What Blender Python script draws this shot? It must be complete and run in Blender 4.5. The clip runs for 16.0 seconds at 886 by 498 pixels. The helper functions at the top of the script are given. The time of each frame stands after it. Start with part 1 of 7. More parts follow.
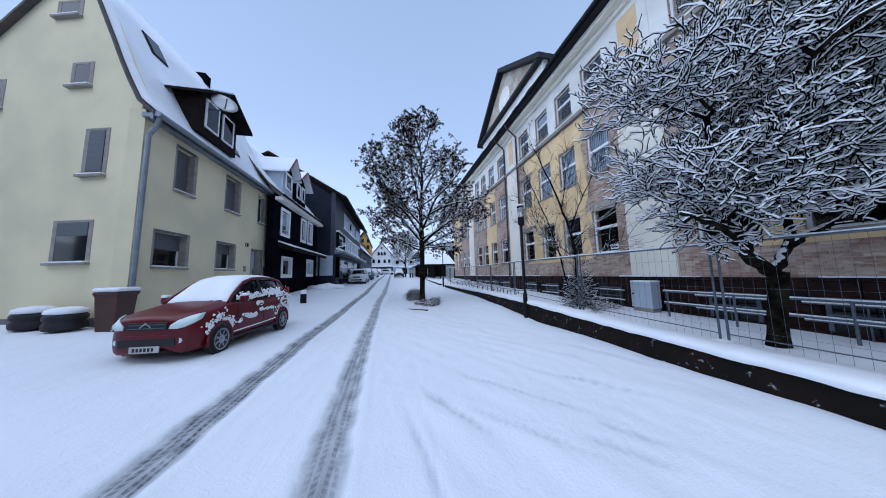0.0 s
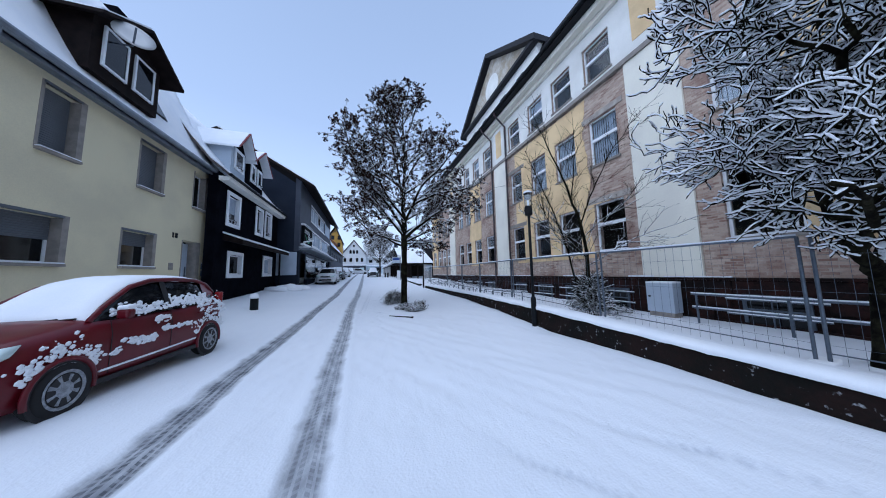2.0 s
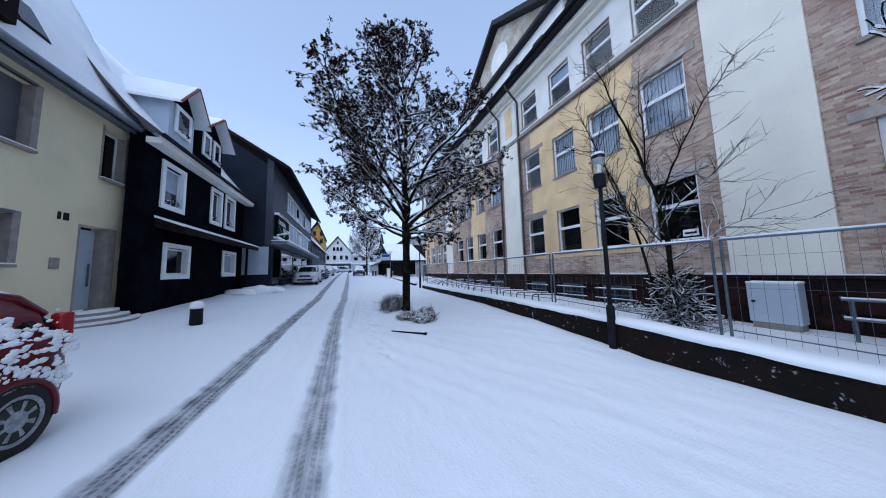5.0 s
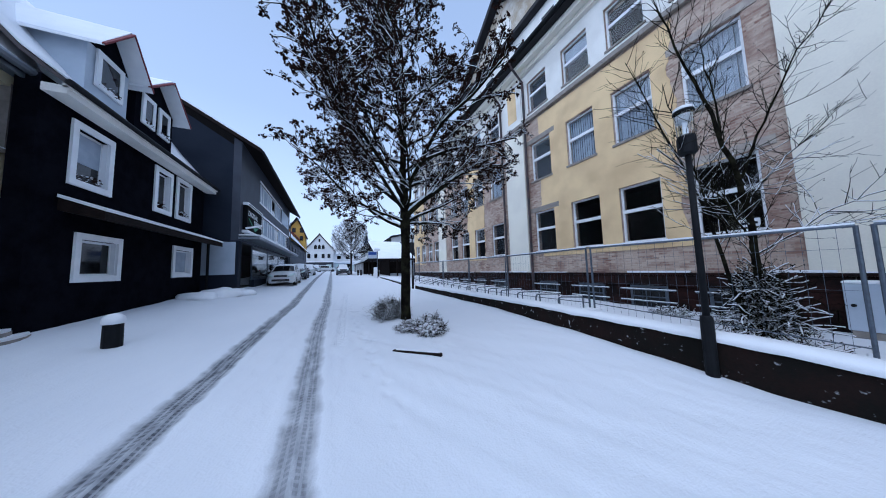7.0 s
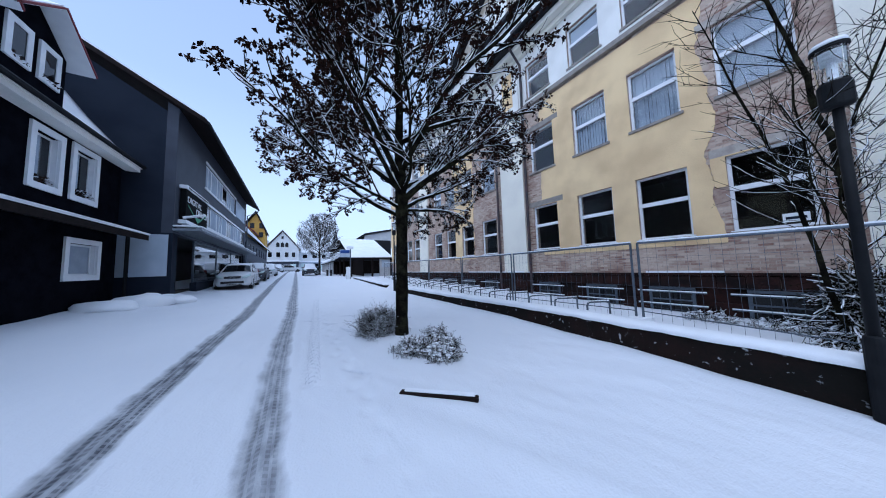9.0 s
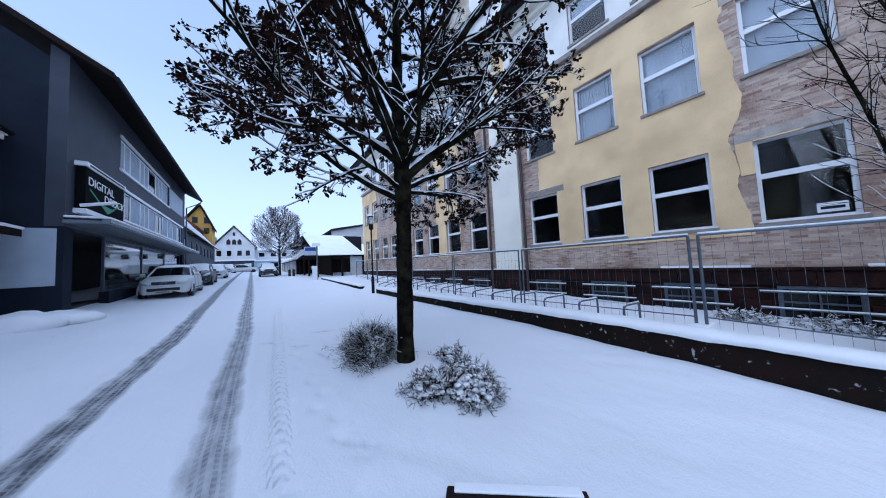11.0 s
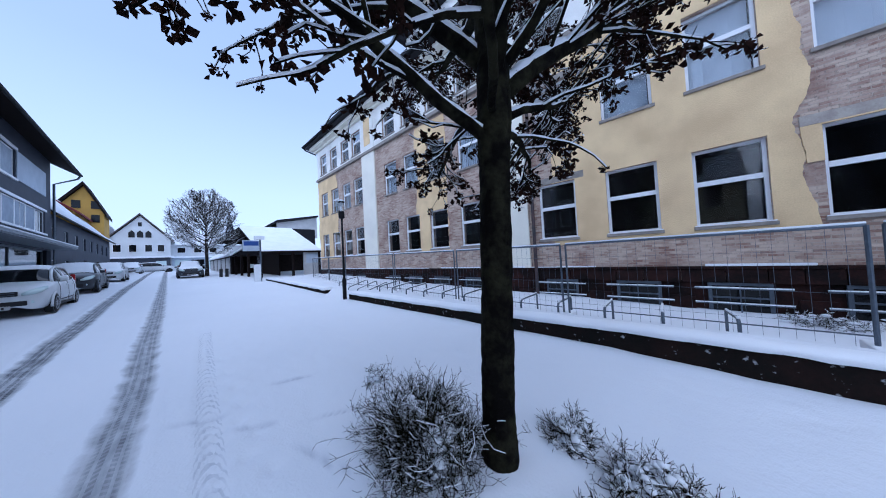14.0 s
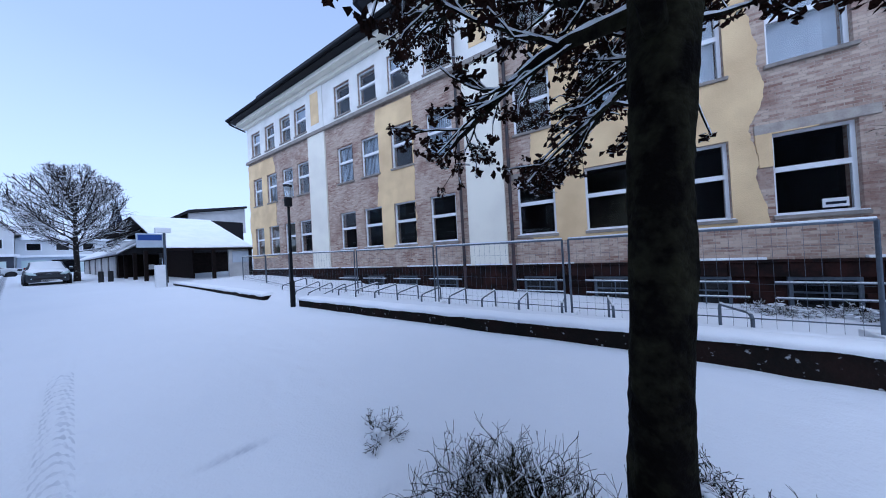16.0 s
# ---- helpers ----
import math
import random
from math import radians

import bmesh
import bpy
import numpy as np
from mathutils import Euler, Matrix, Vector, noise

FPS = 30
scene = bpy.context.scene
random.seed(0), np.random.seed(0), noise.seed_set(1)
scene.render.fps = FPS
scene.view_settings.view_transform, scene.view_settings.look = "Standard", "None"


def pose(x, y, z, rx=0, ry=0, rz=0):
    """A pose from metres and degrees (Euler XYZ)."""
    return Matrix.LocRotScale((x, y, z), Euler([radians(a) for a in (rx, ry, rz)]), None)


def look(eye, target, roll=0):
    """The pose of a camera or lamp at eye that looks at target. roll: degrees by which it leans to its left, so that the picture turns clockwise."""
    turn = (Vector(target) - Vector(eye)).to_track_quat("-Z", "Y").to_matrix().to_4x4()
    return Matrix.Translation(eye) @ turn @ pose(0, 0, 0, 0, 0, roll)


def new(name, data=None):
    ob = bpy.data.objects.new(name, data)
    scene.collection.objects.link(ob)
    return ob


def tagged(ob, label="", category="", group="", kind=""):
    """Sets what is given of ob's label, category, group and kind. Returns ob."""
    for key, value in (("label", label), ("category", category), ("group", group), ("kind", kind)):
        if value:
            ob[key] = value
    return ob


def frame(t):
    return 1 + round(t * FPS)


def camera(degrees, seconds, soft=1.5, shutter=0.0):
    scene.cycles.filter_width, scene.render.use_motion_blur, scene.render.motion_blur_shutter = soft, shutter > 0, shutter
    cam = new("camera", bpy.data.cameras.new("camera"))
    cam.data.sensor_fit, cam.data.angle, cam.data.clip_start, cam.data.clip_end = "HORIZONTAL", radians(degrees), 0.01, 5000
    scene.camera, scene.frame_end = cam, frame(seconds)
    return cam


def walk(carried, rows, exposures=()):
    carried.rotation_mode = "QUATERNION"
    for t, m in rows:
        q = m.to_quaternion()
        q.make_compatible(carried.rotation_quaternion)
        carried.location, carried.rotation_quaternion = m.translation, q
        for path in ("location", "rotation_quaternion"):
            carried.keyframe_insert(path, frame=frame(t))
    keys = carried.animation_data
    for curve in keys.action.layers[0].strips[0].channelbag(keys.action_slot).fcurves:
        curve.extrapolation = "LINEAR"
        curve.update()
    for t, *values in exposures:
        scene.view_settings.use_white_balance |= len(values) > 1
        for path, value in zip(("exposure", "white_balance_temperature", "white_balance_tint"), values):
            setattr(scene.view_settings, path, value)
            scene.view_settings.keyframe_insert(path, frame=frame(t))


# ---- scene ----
cam = camera(122.0, 16.0, soft=1.0)
PATH = [
    (0, (-0.073, 0.043, 1.529), (0.334, 1.991, 1.732), -1.3),
    (0.5, (-0.106, 0.512, 1.537), (0.366, 2.445, 1.736), -1.3),
    (1, (-0.183, 0.972, 1.52), (0.342, 2.891, 1.716), -1.1),
    (1.5, (-0.247, 1.41, 1.551), (0.326, 3.316, 1.748), -1.0),
    (2, (-0.239, 1.846, 1.548), (0.37, 3.741, 1.742), -1.2),
    (2.5, (-0.259, 2.301, 1.567), (0.374, 4.19, 1.751), -1.2),
    (3, (-0.309, 2.749, 1.58), (0.344, 4.631, 1.759), -1.1),
    (3.5, (-0.347, 3.162, 1.589), (0.326, 5.037, 1.769), -1.3),
    (4, (-0.399, 3.618, 1.583), (0.29, 5.487, 1.764), -1.4),
    (6.5, (-0.448, 5.851, 1.579), (0.344, 7.681, 1.738), -1.6),
    (7, (-0.469, 6.289, 1.595), (0.362, 8.101, 1.755), -1.7),
    (7.5, (-0.48, 6.718, 1.588), (0.395, 8.509, 1.75), -1.9),
    (8, (-0.527, 7.195, 1.559), (0.398, 8.961, 1.719), -1.8),
    (10.5, (-0.539, 9.267, 1.75), (0.647, 10.873, 1.872), -2.5),
    (11, (-0.484, 9.69, 1.751), (0.751, 11.26, 1.86), -2.8),
    (11.5, (-0.464, 10.15, 1.741), (0.82, 11.68, 1.846), -2.6),
    (12, (-0.438, 10.578, 1.772), (0.89, 12.07, 1.873), -2.6),
    (12.5, (-0.394, 10.994, 1.771), (0.977, 12.447, 1.859), -2.8),
    (13, (-0.334, 11.445, 1.841), (1.081, 12.857, 1.908), -3.0),
    (13.5, (-0.326, 11.873, 1.839), (1.126, 13.246, 1.904), -2.9),
    (14, (-0.307, 12.266, 1.889), (1.189, 13.592, 1.946), -3.0),
    (14.5, (-0.294, 12.631, 1.911), (1.248, 13.905, 1.947), -3.2),
    (15, (-0.163, 13.042, 1.889), (1.432, 14.248, 1.917), -2.9),
    (15.5, (-0.099, 13.387, 1.896), (1.566, 14.495, 1.915), -2.9),
    (16, (-0.063, 13.638, 1.895), (1.677, 14.624, 1.913), -3.1),
]
walk(cam, [(t, look(eye, target, roll)) for t, eye, target, roll in PATH], [(0, 0.07, 5250, 10), (7, 0.13, 5160, 10), (12, 0.24, 5000, 12), (16, 0.16, 4980, 13)])

# ---- sky, sun and exposure ----
scene.view_settings.exposure = 0.0
world = bpy.data.worlds.new("winter_sky")
scene.world = world
world.use_nodes = True
wn, wl = world.node_tree.nodes, world.node_tree.links
sky = wn.new("ShaderNodeTexSky")
sky.sky_type, sky.sun_disc = "NISHITA", False
sky.sun_elevation, sky.sun_rotation = radians(53), radians(238)
sky.air_density, sky.dust_density, sky.ozone_density = 1.0, 3.0, 1.5
way, up, grade = wn.new("ShaderNodeTexCoord"), wn.new("ShaderNodeSeparateXYZ"), wn.new("ShaderNodeValToRGB")
wl.new(way.outputs["Generated"], up.inputs[0])
wl.new(up.outputs["Z"], grade.inputs[0])
for k, (at, c) in enumerate(((0.0, (10.4, 11.2, 12.5)), (0.22, (9.4, 10.4, 12.1)), (0.5, (6.6, 7.6, 9.4)), (1.0, (4.6, 5.4, 6.8)))):
    e = grade.color_ramp.elements[k] if k < 2 else grade.color_ramp.elements.new(at)
    e.position, e.color = at, (c[0] / 10, c[1] / 10, c[2] / 10, 1)
cloud = wn.new("ShaderNodeMixRGB")
cloud.blend_type = "MULTIPLY"
cloud.inputs[0].default_value, cloud.inputs[2].default_value = 1.0, (10, 10, 10, 1)
wl.new(grade.outputs[0], cloud.inputs[1])
veil = wn.new("ShaderNodeMixRGB")
veil.inputs[0].default_value = 0.75
wl.new(sky.outputs[0], veil.inputs[1])
wl.new(cloud.outputs[0], veil.inputs[2])
wl.new(veil.outputs[0], wn["Background"].inputs[0])
wn["Background"].inputs[1].default_value = 0.094
sun = new("sun", bpy.data.lights.new("sun", "SUN"))
sun.data.energy, sun.data.angle, sun.data.color = 1.8, radians(100), (1.0, 0.97, 0.94)
sun.matrix_world = look((0, 0, 0), (0.32, 0.2, -0.5))


# ---- materials ----
def rgb(c):
    return (*c, 1)


def material(name, colour, rough=0.7, metal=0.0, second=None, scale=6.0, bump=0.0, fine=80.0, amount=0.5, spec=0.4):
    """A surface with patches of a second colour and fine relief."""
    m = bpy.data.materials.new(name)
    m.use_nodes = True
    n, l = m.node_tree.nodes, m.node_tree.links
    b = n["Principled BSDF"]
    b.inputs["Base Color"].default_value = rgb(colour)
    b.inputs["Roughness"].default_value = rough
    b.inputs["Metallic"].default_value = metal
    b.inputs["Specular IOR Level"].default_value = spec
    geo = n.new("ShaderNodeNewGeometry")
    if second:
        big, small = n.new("ShaderNodeTexNoise"), n.new("ShaderNodeTexNoise")
        big.inputs["Scale"].default_value, small.inputs["Scale"].default_value = scale, fine
        big.inputs["Detail"].default_value, small.inputs["Detail"].default_value = 5, 3
        l.new(geo.outputs["Position"], big.inputs["Vector"])
        l.new(geo.outputs["Position"], small.inputs["Vector"])
        add = n.new("ShaderNodeMath")
        add.operation = "MULTIPLY_ADD"
        l.new(small.outputs[0], add.inputs[0])
        add.inputs[1].default_value = 0.35
        l.new(big.outputs[0], add.inputs[2])
        ramp = n.new("ShaderNodeValToRGB")
        ramp.color_ramp.elements[0].position, ramp.color_ramp.elements[1].position = 0.66 - 0.3 * amount, 0.7 + 0.2 * (1 - amount)
        ramp.color_ramp.elements[0].color, ramp.color_ramp.elements[1].color = rgb(colour), rgb(second)
        l.new(add.outputs[0], ramp.inputs[0])
        l.new(ramp.outputs[0], b.inputs["Base Color"])
        if bump:
            bp = n.new("ShaderNodeBump")
            bp.inputs["Strength"].default_value, bp.inputs["Distance"].default_value = bump, 0.02
            l.new(small.outputs[0], bp.inputs["Height"])
            l.new(bp.outputs[0], b.inputs["Normal"])
    return m


def snow_over(m, low, high, scale=9.0, colour=(0.82, 0.84, 0.88)):
    """Lay snow on the parts of a surface that face up."""
    n, l = m.node_tree.nodes, m.node_tree.links
    out, b = n["Material Output"], n["Principled BSDF"]
    geo, sep, noi = n.new("ShaderNodeNewGeometry"), n.new("ShaderNodeSeparateXYZ"), n.new("ShaderNodeTexNoise")
    noi.inputs["Scale"].default_value, noi.inputs["Detail"].default_value = scale, 4
    l.new(geo.outputs["Position"], noi.inputs["Vector"])
    l.new(geo.outputs["Normal"], sep.inputs[0])
    add, rng = n.new("ShaderNodeMath"), n.new("ShaderNodeMapRange")
    add.operation = "ADD"
    l.new(sep.outputs["Z"], add.inputs[0])
    l.new(noi.outputs[0], add.inputs[1])
    rng.inputs[1].default_value, rng.inputs[2].default_value = low + 0.5, high + 0.5
    l.new(add.outputs[0], rng.inputs[0])
    white = n.new("ShaderNodeBsdfPrincipled")
    white.inputs["Base Color"].default_value, white.inputs["Roughness"].default_value = rgb(colour), 0.8
    mix = n.new("ShaderNodeMixShader")
    l.new(rng.outputs[0], mix.inputs[0])
    l.new(b.outputs[0], mix.inputs[1])
    l.new(white.outputs[0], mix.inputs[2])
    l.new(mix.outputs[0], out.inputs[0])
    return m


def brick_material(name, a, b, mortar, w=0.24, h=0.071, stain=(0.3, 0.27, 0.25)):
    """Bricks laid along y, on walls that face x."""
    m = bpy.data.materials.new(name)
    m.use_nodes = True
    n, l = m.node_tree.nodes, m.node_tree.links
    geo, sep, com, wob = n.new("ShaderNodeNewGeometry"), n.new("ShaderNodeSeparateXYZ"), n.new("ShaderNodeCombineXYZ"), n.new("ShaderNodeVectorMath")
    l.new(geo.outputs["Position"], wob.inputs[0])
    wn = n.new("ShaderNodeTexNoise")
    wn.inputs["Scale"].default_value, wn.inputs["Detail"].default_value = 5, 3
    l.new(geo.outputs["Position"], wn.inputs["Vector"])
    wsc = n.new("ShaderNodeVectorMath")
    wsc.operation = "SCALE"
    wsc.inputs["Scale"].default_value = 0.028
    l.new(wn.outputs["Color"], wsc.inputs[0])
    l.new(wsc.outputs[0], wob.inputs[1])
    l.new(wob.outputs[0], sep.inputs[0])
    xy = n.new("ShaderNodeMath")
    l.new(sep.outputs["X"], xy.inputs[0])
    l.new(sep.outputs["Y"], xy.inputs[1])
    l.new(xy.outputs[0], com.inputs[0])
    l.new(sep.outputs["Z"], com.inputs[1])
    tex = n.new("ShaderNodeTexBrick")
    tex.inputs["Scale"].default_value = 1.0
    tex.inputs["Brick Width"].default_value, tex.inputs["Row Height"].default_value = w, h
    tex.inputs["Mortar Size"].default_value, tex.inputs["Mortar Smooth"].default_value = 0.010, 0.35
    tex.inputs["Color1"].default_value, tex.inputs["Color2"].default_value, tex.inputs["Mortar"].default_value = rgb(a), rgb(b), rgb(mortar)
    l.new(com.outputs[0], tex.inputs["Vector"])
    noi, fine = n.new("ShaderNodeTexNoise"), n.new("ShaderNodeTexNoise")
    noi.inputs["Scale"].default_value, noi.inputs["Detail"].default_value = 1.1, 6
    fine.inputs["Scale"].default_value, fine.inputs["Detail"].default_value = 14, 4
    l.new(geo.outputs["Position"], noi.inputs["Vector"])
    l.new(geo.outputs["Position"], fine.inputs["Vector"])
    add = n.new("ShaderNodeMath")
    add.operation = "MULTIPLY_ADD"
    l.new(fine.outputs[0], add.inputs[0])
    add.inputs[1].default_value = 0.5
    l.new(noi.outputs[0], add.inputs[2])
    ramp = n.new("ShaderNodeValToRGB")
    ramp.color_ramp.elements[0].position, ramp.color_ramp.elements[1].position = 0.66, 0.98
    ramp.color_ramp.elements[0].color, ramp.color_ramp.elements[1].color = (0, 0, 0, 1), (0.75, 0.75, 0.75, 1)
    l.new(add.outputs[0], ramp.inputs[0])
    mix = n.new("ShaderNodeMixRGB")
    mix.inputs[2].default_value = rgb(stain)
    l.new(ramp.outputs[0], mix.inputs[0])
    l.new(tex.outputs["Color"], mix.inputs[1])
    # red-brown stretches where the face of the bricks has come away, and sooty specks
    bare, patch, soot = n.new("ShaderNodeTexNoise"), n.new("ShaderNodeMapRange"), n.new("ShaderNodeMapRange")
    bare.inputs["Scale"].default_value, bare.inputs["Detail"].default_value, bare.inputs["Roughness"].default_value = 0.75, 8, 0.68
    shift = n.new("ShaderNodeMapping")
    shift.inputs["Location"].default_value = (3.0, 7.3, 1.7)
    l.new(geo.outputs["Position"], shift.inputs[0])
    l.new(shift.outputs[0], bare.inputs["Vector"])
    patch.inputs[1].default_value, patch.inputs[2].default_value, patch.inputs[4].default_value = 0.52, 0.66, 0.7
    l.new(bare.outputs[0], patch.inputs[0])
    red = n.new("ShaderNodeMixRGB")
    red.inputs[2].default_value = (0.21, 0.115, 0.09, 1)
    l.new(patch.outputs[0], red.inputs[0])
    l.new(mix.outputs[0], red.inputs[1])
    soot.inputs[1].default_value, soot.inputs[2].default_value, soot.inputs[4].default_value = 0.6, 0.74, 0.7
    l.new(fine.outputs[0], soot.inputs[0])
    dark = n.new("ShaderNodeMixRGB")
    dark.inputs[2].default_value = (0.10, 0.075, 0.065, 1)
    l.new(soot.outputs[0], dark.inputs[0])
    l.new(red.outputs[0], dark.inputs[1])
    p = n["Principled BSDF"]
    l.new(dark.outputs[0], p.inputs["Base Color"])
    p.inputs["Roughness"].default_value = 0.9
    bp = n.new("ShaderNodeBump")
    bp.inputs["Strength"].default_value, bp.inputs["Distance"].default_value = 0.9, 0.016
    bp.invert = True
    l.new(tex.outputs["Fac"], bp.inputs["Height"])
    bp2 = n.new("ShaderNodeBump")
    bp2.inputs["Strength"].default_value, bp2.inputs["Distance"].default_value = 0.6, 0.015
    l.new(fine.outputs[0], bp2.inputs["Height"])
    l.new(bp.outputs[0], bp2.inputs["Normal"])
    l.new(bp2.outputs[0], p.inputs["Normal"])
    return m


def clear_glass(name, tint=(0.9, 0.95, 0.97)):
    m = bpy.data.materials.new(name)
    m.use_nodes = True
    b = m.node_tree.nodes["Principled BSDF"]
    b.inputs["Base Color"].default_value = rgb(tint)
    b.inputs["Roughness"].default_value, b.inputs["IOR"].default_value = 0.02, 1.38
    b.inputs["Transmission Weight"].default_value = 1.0
    return m


SNOW = material("snow", (0.76, 0.79, 0.84), 0.85, second=(0.82, 0.84, 0.87), scale=1.5, fine=60, bump=0.25)
YELLOW = material("ochre_plaster", (0.78, 0.59, 0.33), 0.9, second=(0.62, 0.45, 0.25), scale=0.9, fine=40, bump=0.5, amount=0.4)
CREAM = material("cream_plaster", (0.8, 0.77, 0.66), 0.9, second=(0.72, 0.69, 0.6), scale=0.8, fine=30, bump=0.15, amount=0.3)
WHITEWALL = material("white_plaster", (0.8, 0.79, 0.75), 0.9, second=(0.68, 0.67, 0.63), scale=0.9, fine=30, bump=0.15, amount=0.35)
BRICK = brick_material("worn_brick", (0.23, 0.125, 0.095), (0.54, 0.43, 0.34), (0.41, 0.34, 0.28), stain=(0.54, 0.44, 0.36))
SANDSTONE = material("dark_red_sandstone", (0.03, 0.011, 0.009), 0.9, second=(0.008, 0.005, 0.005), scale=2.5, fine=25, bump=0.6, amount=0.6, spec=0.2)
SNOWFLECK = snow_over(material("flecked_stone", (0.014, 0.0065, 0.005), 0.9, second=(0.005, 0.0045, 0.0035), scale=2.0, fine=22, bump=0.7, amount=0.6, spec=0.2), 0.15, 0.35, 12)
PVC = material("white_window_frame", (0.8, 0.82, 0.84), 0.35, second=(0.74, 0.76, 0.79), scale=4)
GLASS = clear_glass("window_glass", (0.93, 0.96, 0.98))
# near-black: the gloom of unlit rooms behind glass is put into this colour
ROOMSHADE = material("shaded_room_black", (0.02, 0.02, 0.02), 0.9, second=(0.035, 0.03, 0.03), scale=0.6)
BLIND = material("pale_slat_blind", (0.36, 0.42, 0.50), 0.6, second=(0.29, 0.34, 0.42), scale=3)
DARKROOF = snow_over(material("dark_eave", (0.012, 0.012, 0.015), 0.6, spec=0.2), 0.55, 0.75, 3)
ROOFTILE = material("dark_roof_tile", (0.06, 0.055, 0.06), 0.8, second=(0.1, 0.08, 0.075), scale=5)
ZINC = material("grey_zinc", (0.24, 0.27, 0.31), 0.45, 0.6, second=(0.18, 0.2, 0.23), scale=4)
LIGHTZINC = material("pale_cladding", (0.46, 0.52, 0.60), 0.6, second=(0.4, 0.46, 0.54), scale=2)
PALEYELLOW = material("pale_yellow_render", (0.70, 0.63, 0.42), 0.92, second=(0.60, 0.54, 0.37), scale=0.7, fine=50, bump=0.12, amount=0.3)
STONESILL = material("grey_brown_stone", (0.30, 0.27, 0.24), 0.85, second=(0.22, 0.2, 0.18), scale=6)
BLACKCLAD = material("black_shingle_cladding", (0.003, 0.0032, 0.0055), 0.9, second=(0.006, 0.0065, 0.01), scale=3, fine=15, bump=0.3, spec=0.01)
SLATE = material("slate_blue_render", (0.014, 0.018, 0.029), 0.88, second=(0.02, 0.025, 0.037), scale=1.0, fine=40, bump=0.15, spec=0.08)
SLATELIGHT = material("slate_grey_panel", (0.045, 0.053, 0.074), 0.7, second=(0.036, 0.042, 0.06), scale=1.5)
SHUTTER = material("grey_roller_shutter", (0.10, 0.11, 0.125), 0.55)
DARKGLASS = material("dark_window_pane", (0.006, 0.007, 0.009), 0.06, spec=0.3)
DARKWOOD = material("dark_stained_wood", (0.008, 0.006, 0.006), 0.8, second=(0.016, 0.011, 0.01), scale=5, spec=0.08)
REDTILE = material("red_verge_tile", (0.14, 0.012, 0.018), 0.7)
DARKMETAL = material("dark_grey_metal", (0.007, 0.008, 0.01), 0.6, second=(0.011, 0.012, 0.014), scale=6, spec=0.12)
GALV = material("galvanised_steel", (0.13, 0.155, 0.19), 0.45, 0.7, second=(0.1, 0.12, 0.15), scale=12)
BARK = material("dark_bark", (0.0045, 0.004, 0.0035), 0.95, second=(0.022, 0.021, 0.012), scale=6, fine=26, bump=1.0, amount=0.25, spec=0.04)
TWIG = snow_over(material("snowy_twig", (0.02, 0.016, 0.014), 0.9), 0.15, 0.3, 14)
LEAFSNOW = snow_over(material("withered_leaf_with_snow", (0.008, 0.0055, 0.005), 0.85, second=(0.03, 0.014, 0.01), scale=8, spec=0.05), 0.55, 0.68, 7)


# ---- building blocks ----
def thing(name, label, category, group="", kind="", at=(0, 0, 0), turn=0):
    ob = tagged(new(name), label, category, group, kind)
    ob.matrix_basis = pose(*at, 0, 0, turn)
    return ob


def as_mesh(name, bm):
    me = bpy.data.meshes.new(name)
    bm.normal_update()
    bm.to_mesh(me)
    bm.free()
    return me


def part(name, bm, mat, parent=None, label="", at=None, smooth=False):
    """Link a bmesh, or a mesh that is already there, as one object."""
    me = as_mesh(name, bm) if isinstance(bm, bmesh.types.BMesh) else bm
    if mat and not me.materials:
        me.materials.append(mat)
    if smooth:
        me.polygons.foreach_set("use_smooth", [True] * len(me.polygons))
    ob = new(name, me)
    ob.parent = parent
    if at:
        ob.matrix_basis = at if isinstance(at, Matrix) else Matrix.Translation(at)
    if label:
        tagged(ob, label)
    return ob


def box(bm, x0, x1, y0, y1, z0, z1, bevel=0.0):
    v = [bm.verts.new((x, y, z)) for x in (x0, x1) for y in (y0, y1) for z in (z0, z1)]
    fs = [bm.faces.new([v[i] for i in f]) for f in ((0, 1, 3, 2), (4, 6, 7, 5), (0, 4, 5, 1), (2, 3, 7, 6), (0, 2, 6, 4), (1, 5, 7, 3))]
    if bevel:
        es = list({e for f in fs for e in f.edges})
        bmesh.ops.bevel(bm, geom=es, offset=bevel, segments=2, affect="EDGES", profile=0.5)
    return bm


def boxes(*rows, bevel=0.0):
    bm = bmesh.new()
    for r in rows:
        box(bm, *r, bevel=bevel)
    bmesh.ops.remove_doubles(bm, verts=bm.verts, dist=0.0001)
    return bm


def prism(bm, pts, axis, a, b):
    """A solid with an outline of 2D points, drawn out along axis from a to b."""
    def put(p, d):
        return {"x": (d, p[0], p[1]), "y": (p[0], d, p[1]), "z": (p[0], p[1], d)}[axis]
    v0, v1 = [bm.verts.new(put(p, a)) for p in pts], [bm.verts.new(put(p, b)) for p in pts]
    fs = [bm.faces.new(v0), bm.faces.new(v1[::-1])]
    for i in range(len(pts)):
        j = (i + 1) % len(pts)
        fs.append(bm.faces.new((v0[j], v0[i], v1[i], v1[j])))
    bmesh.ops.recalc_face_normals(bm, faces=fs)
    return bm


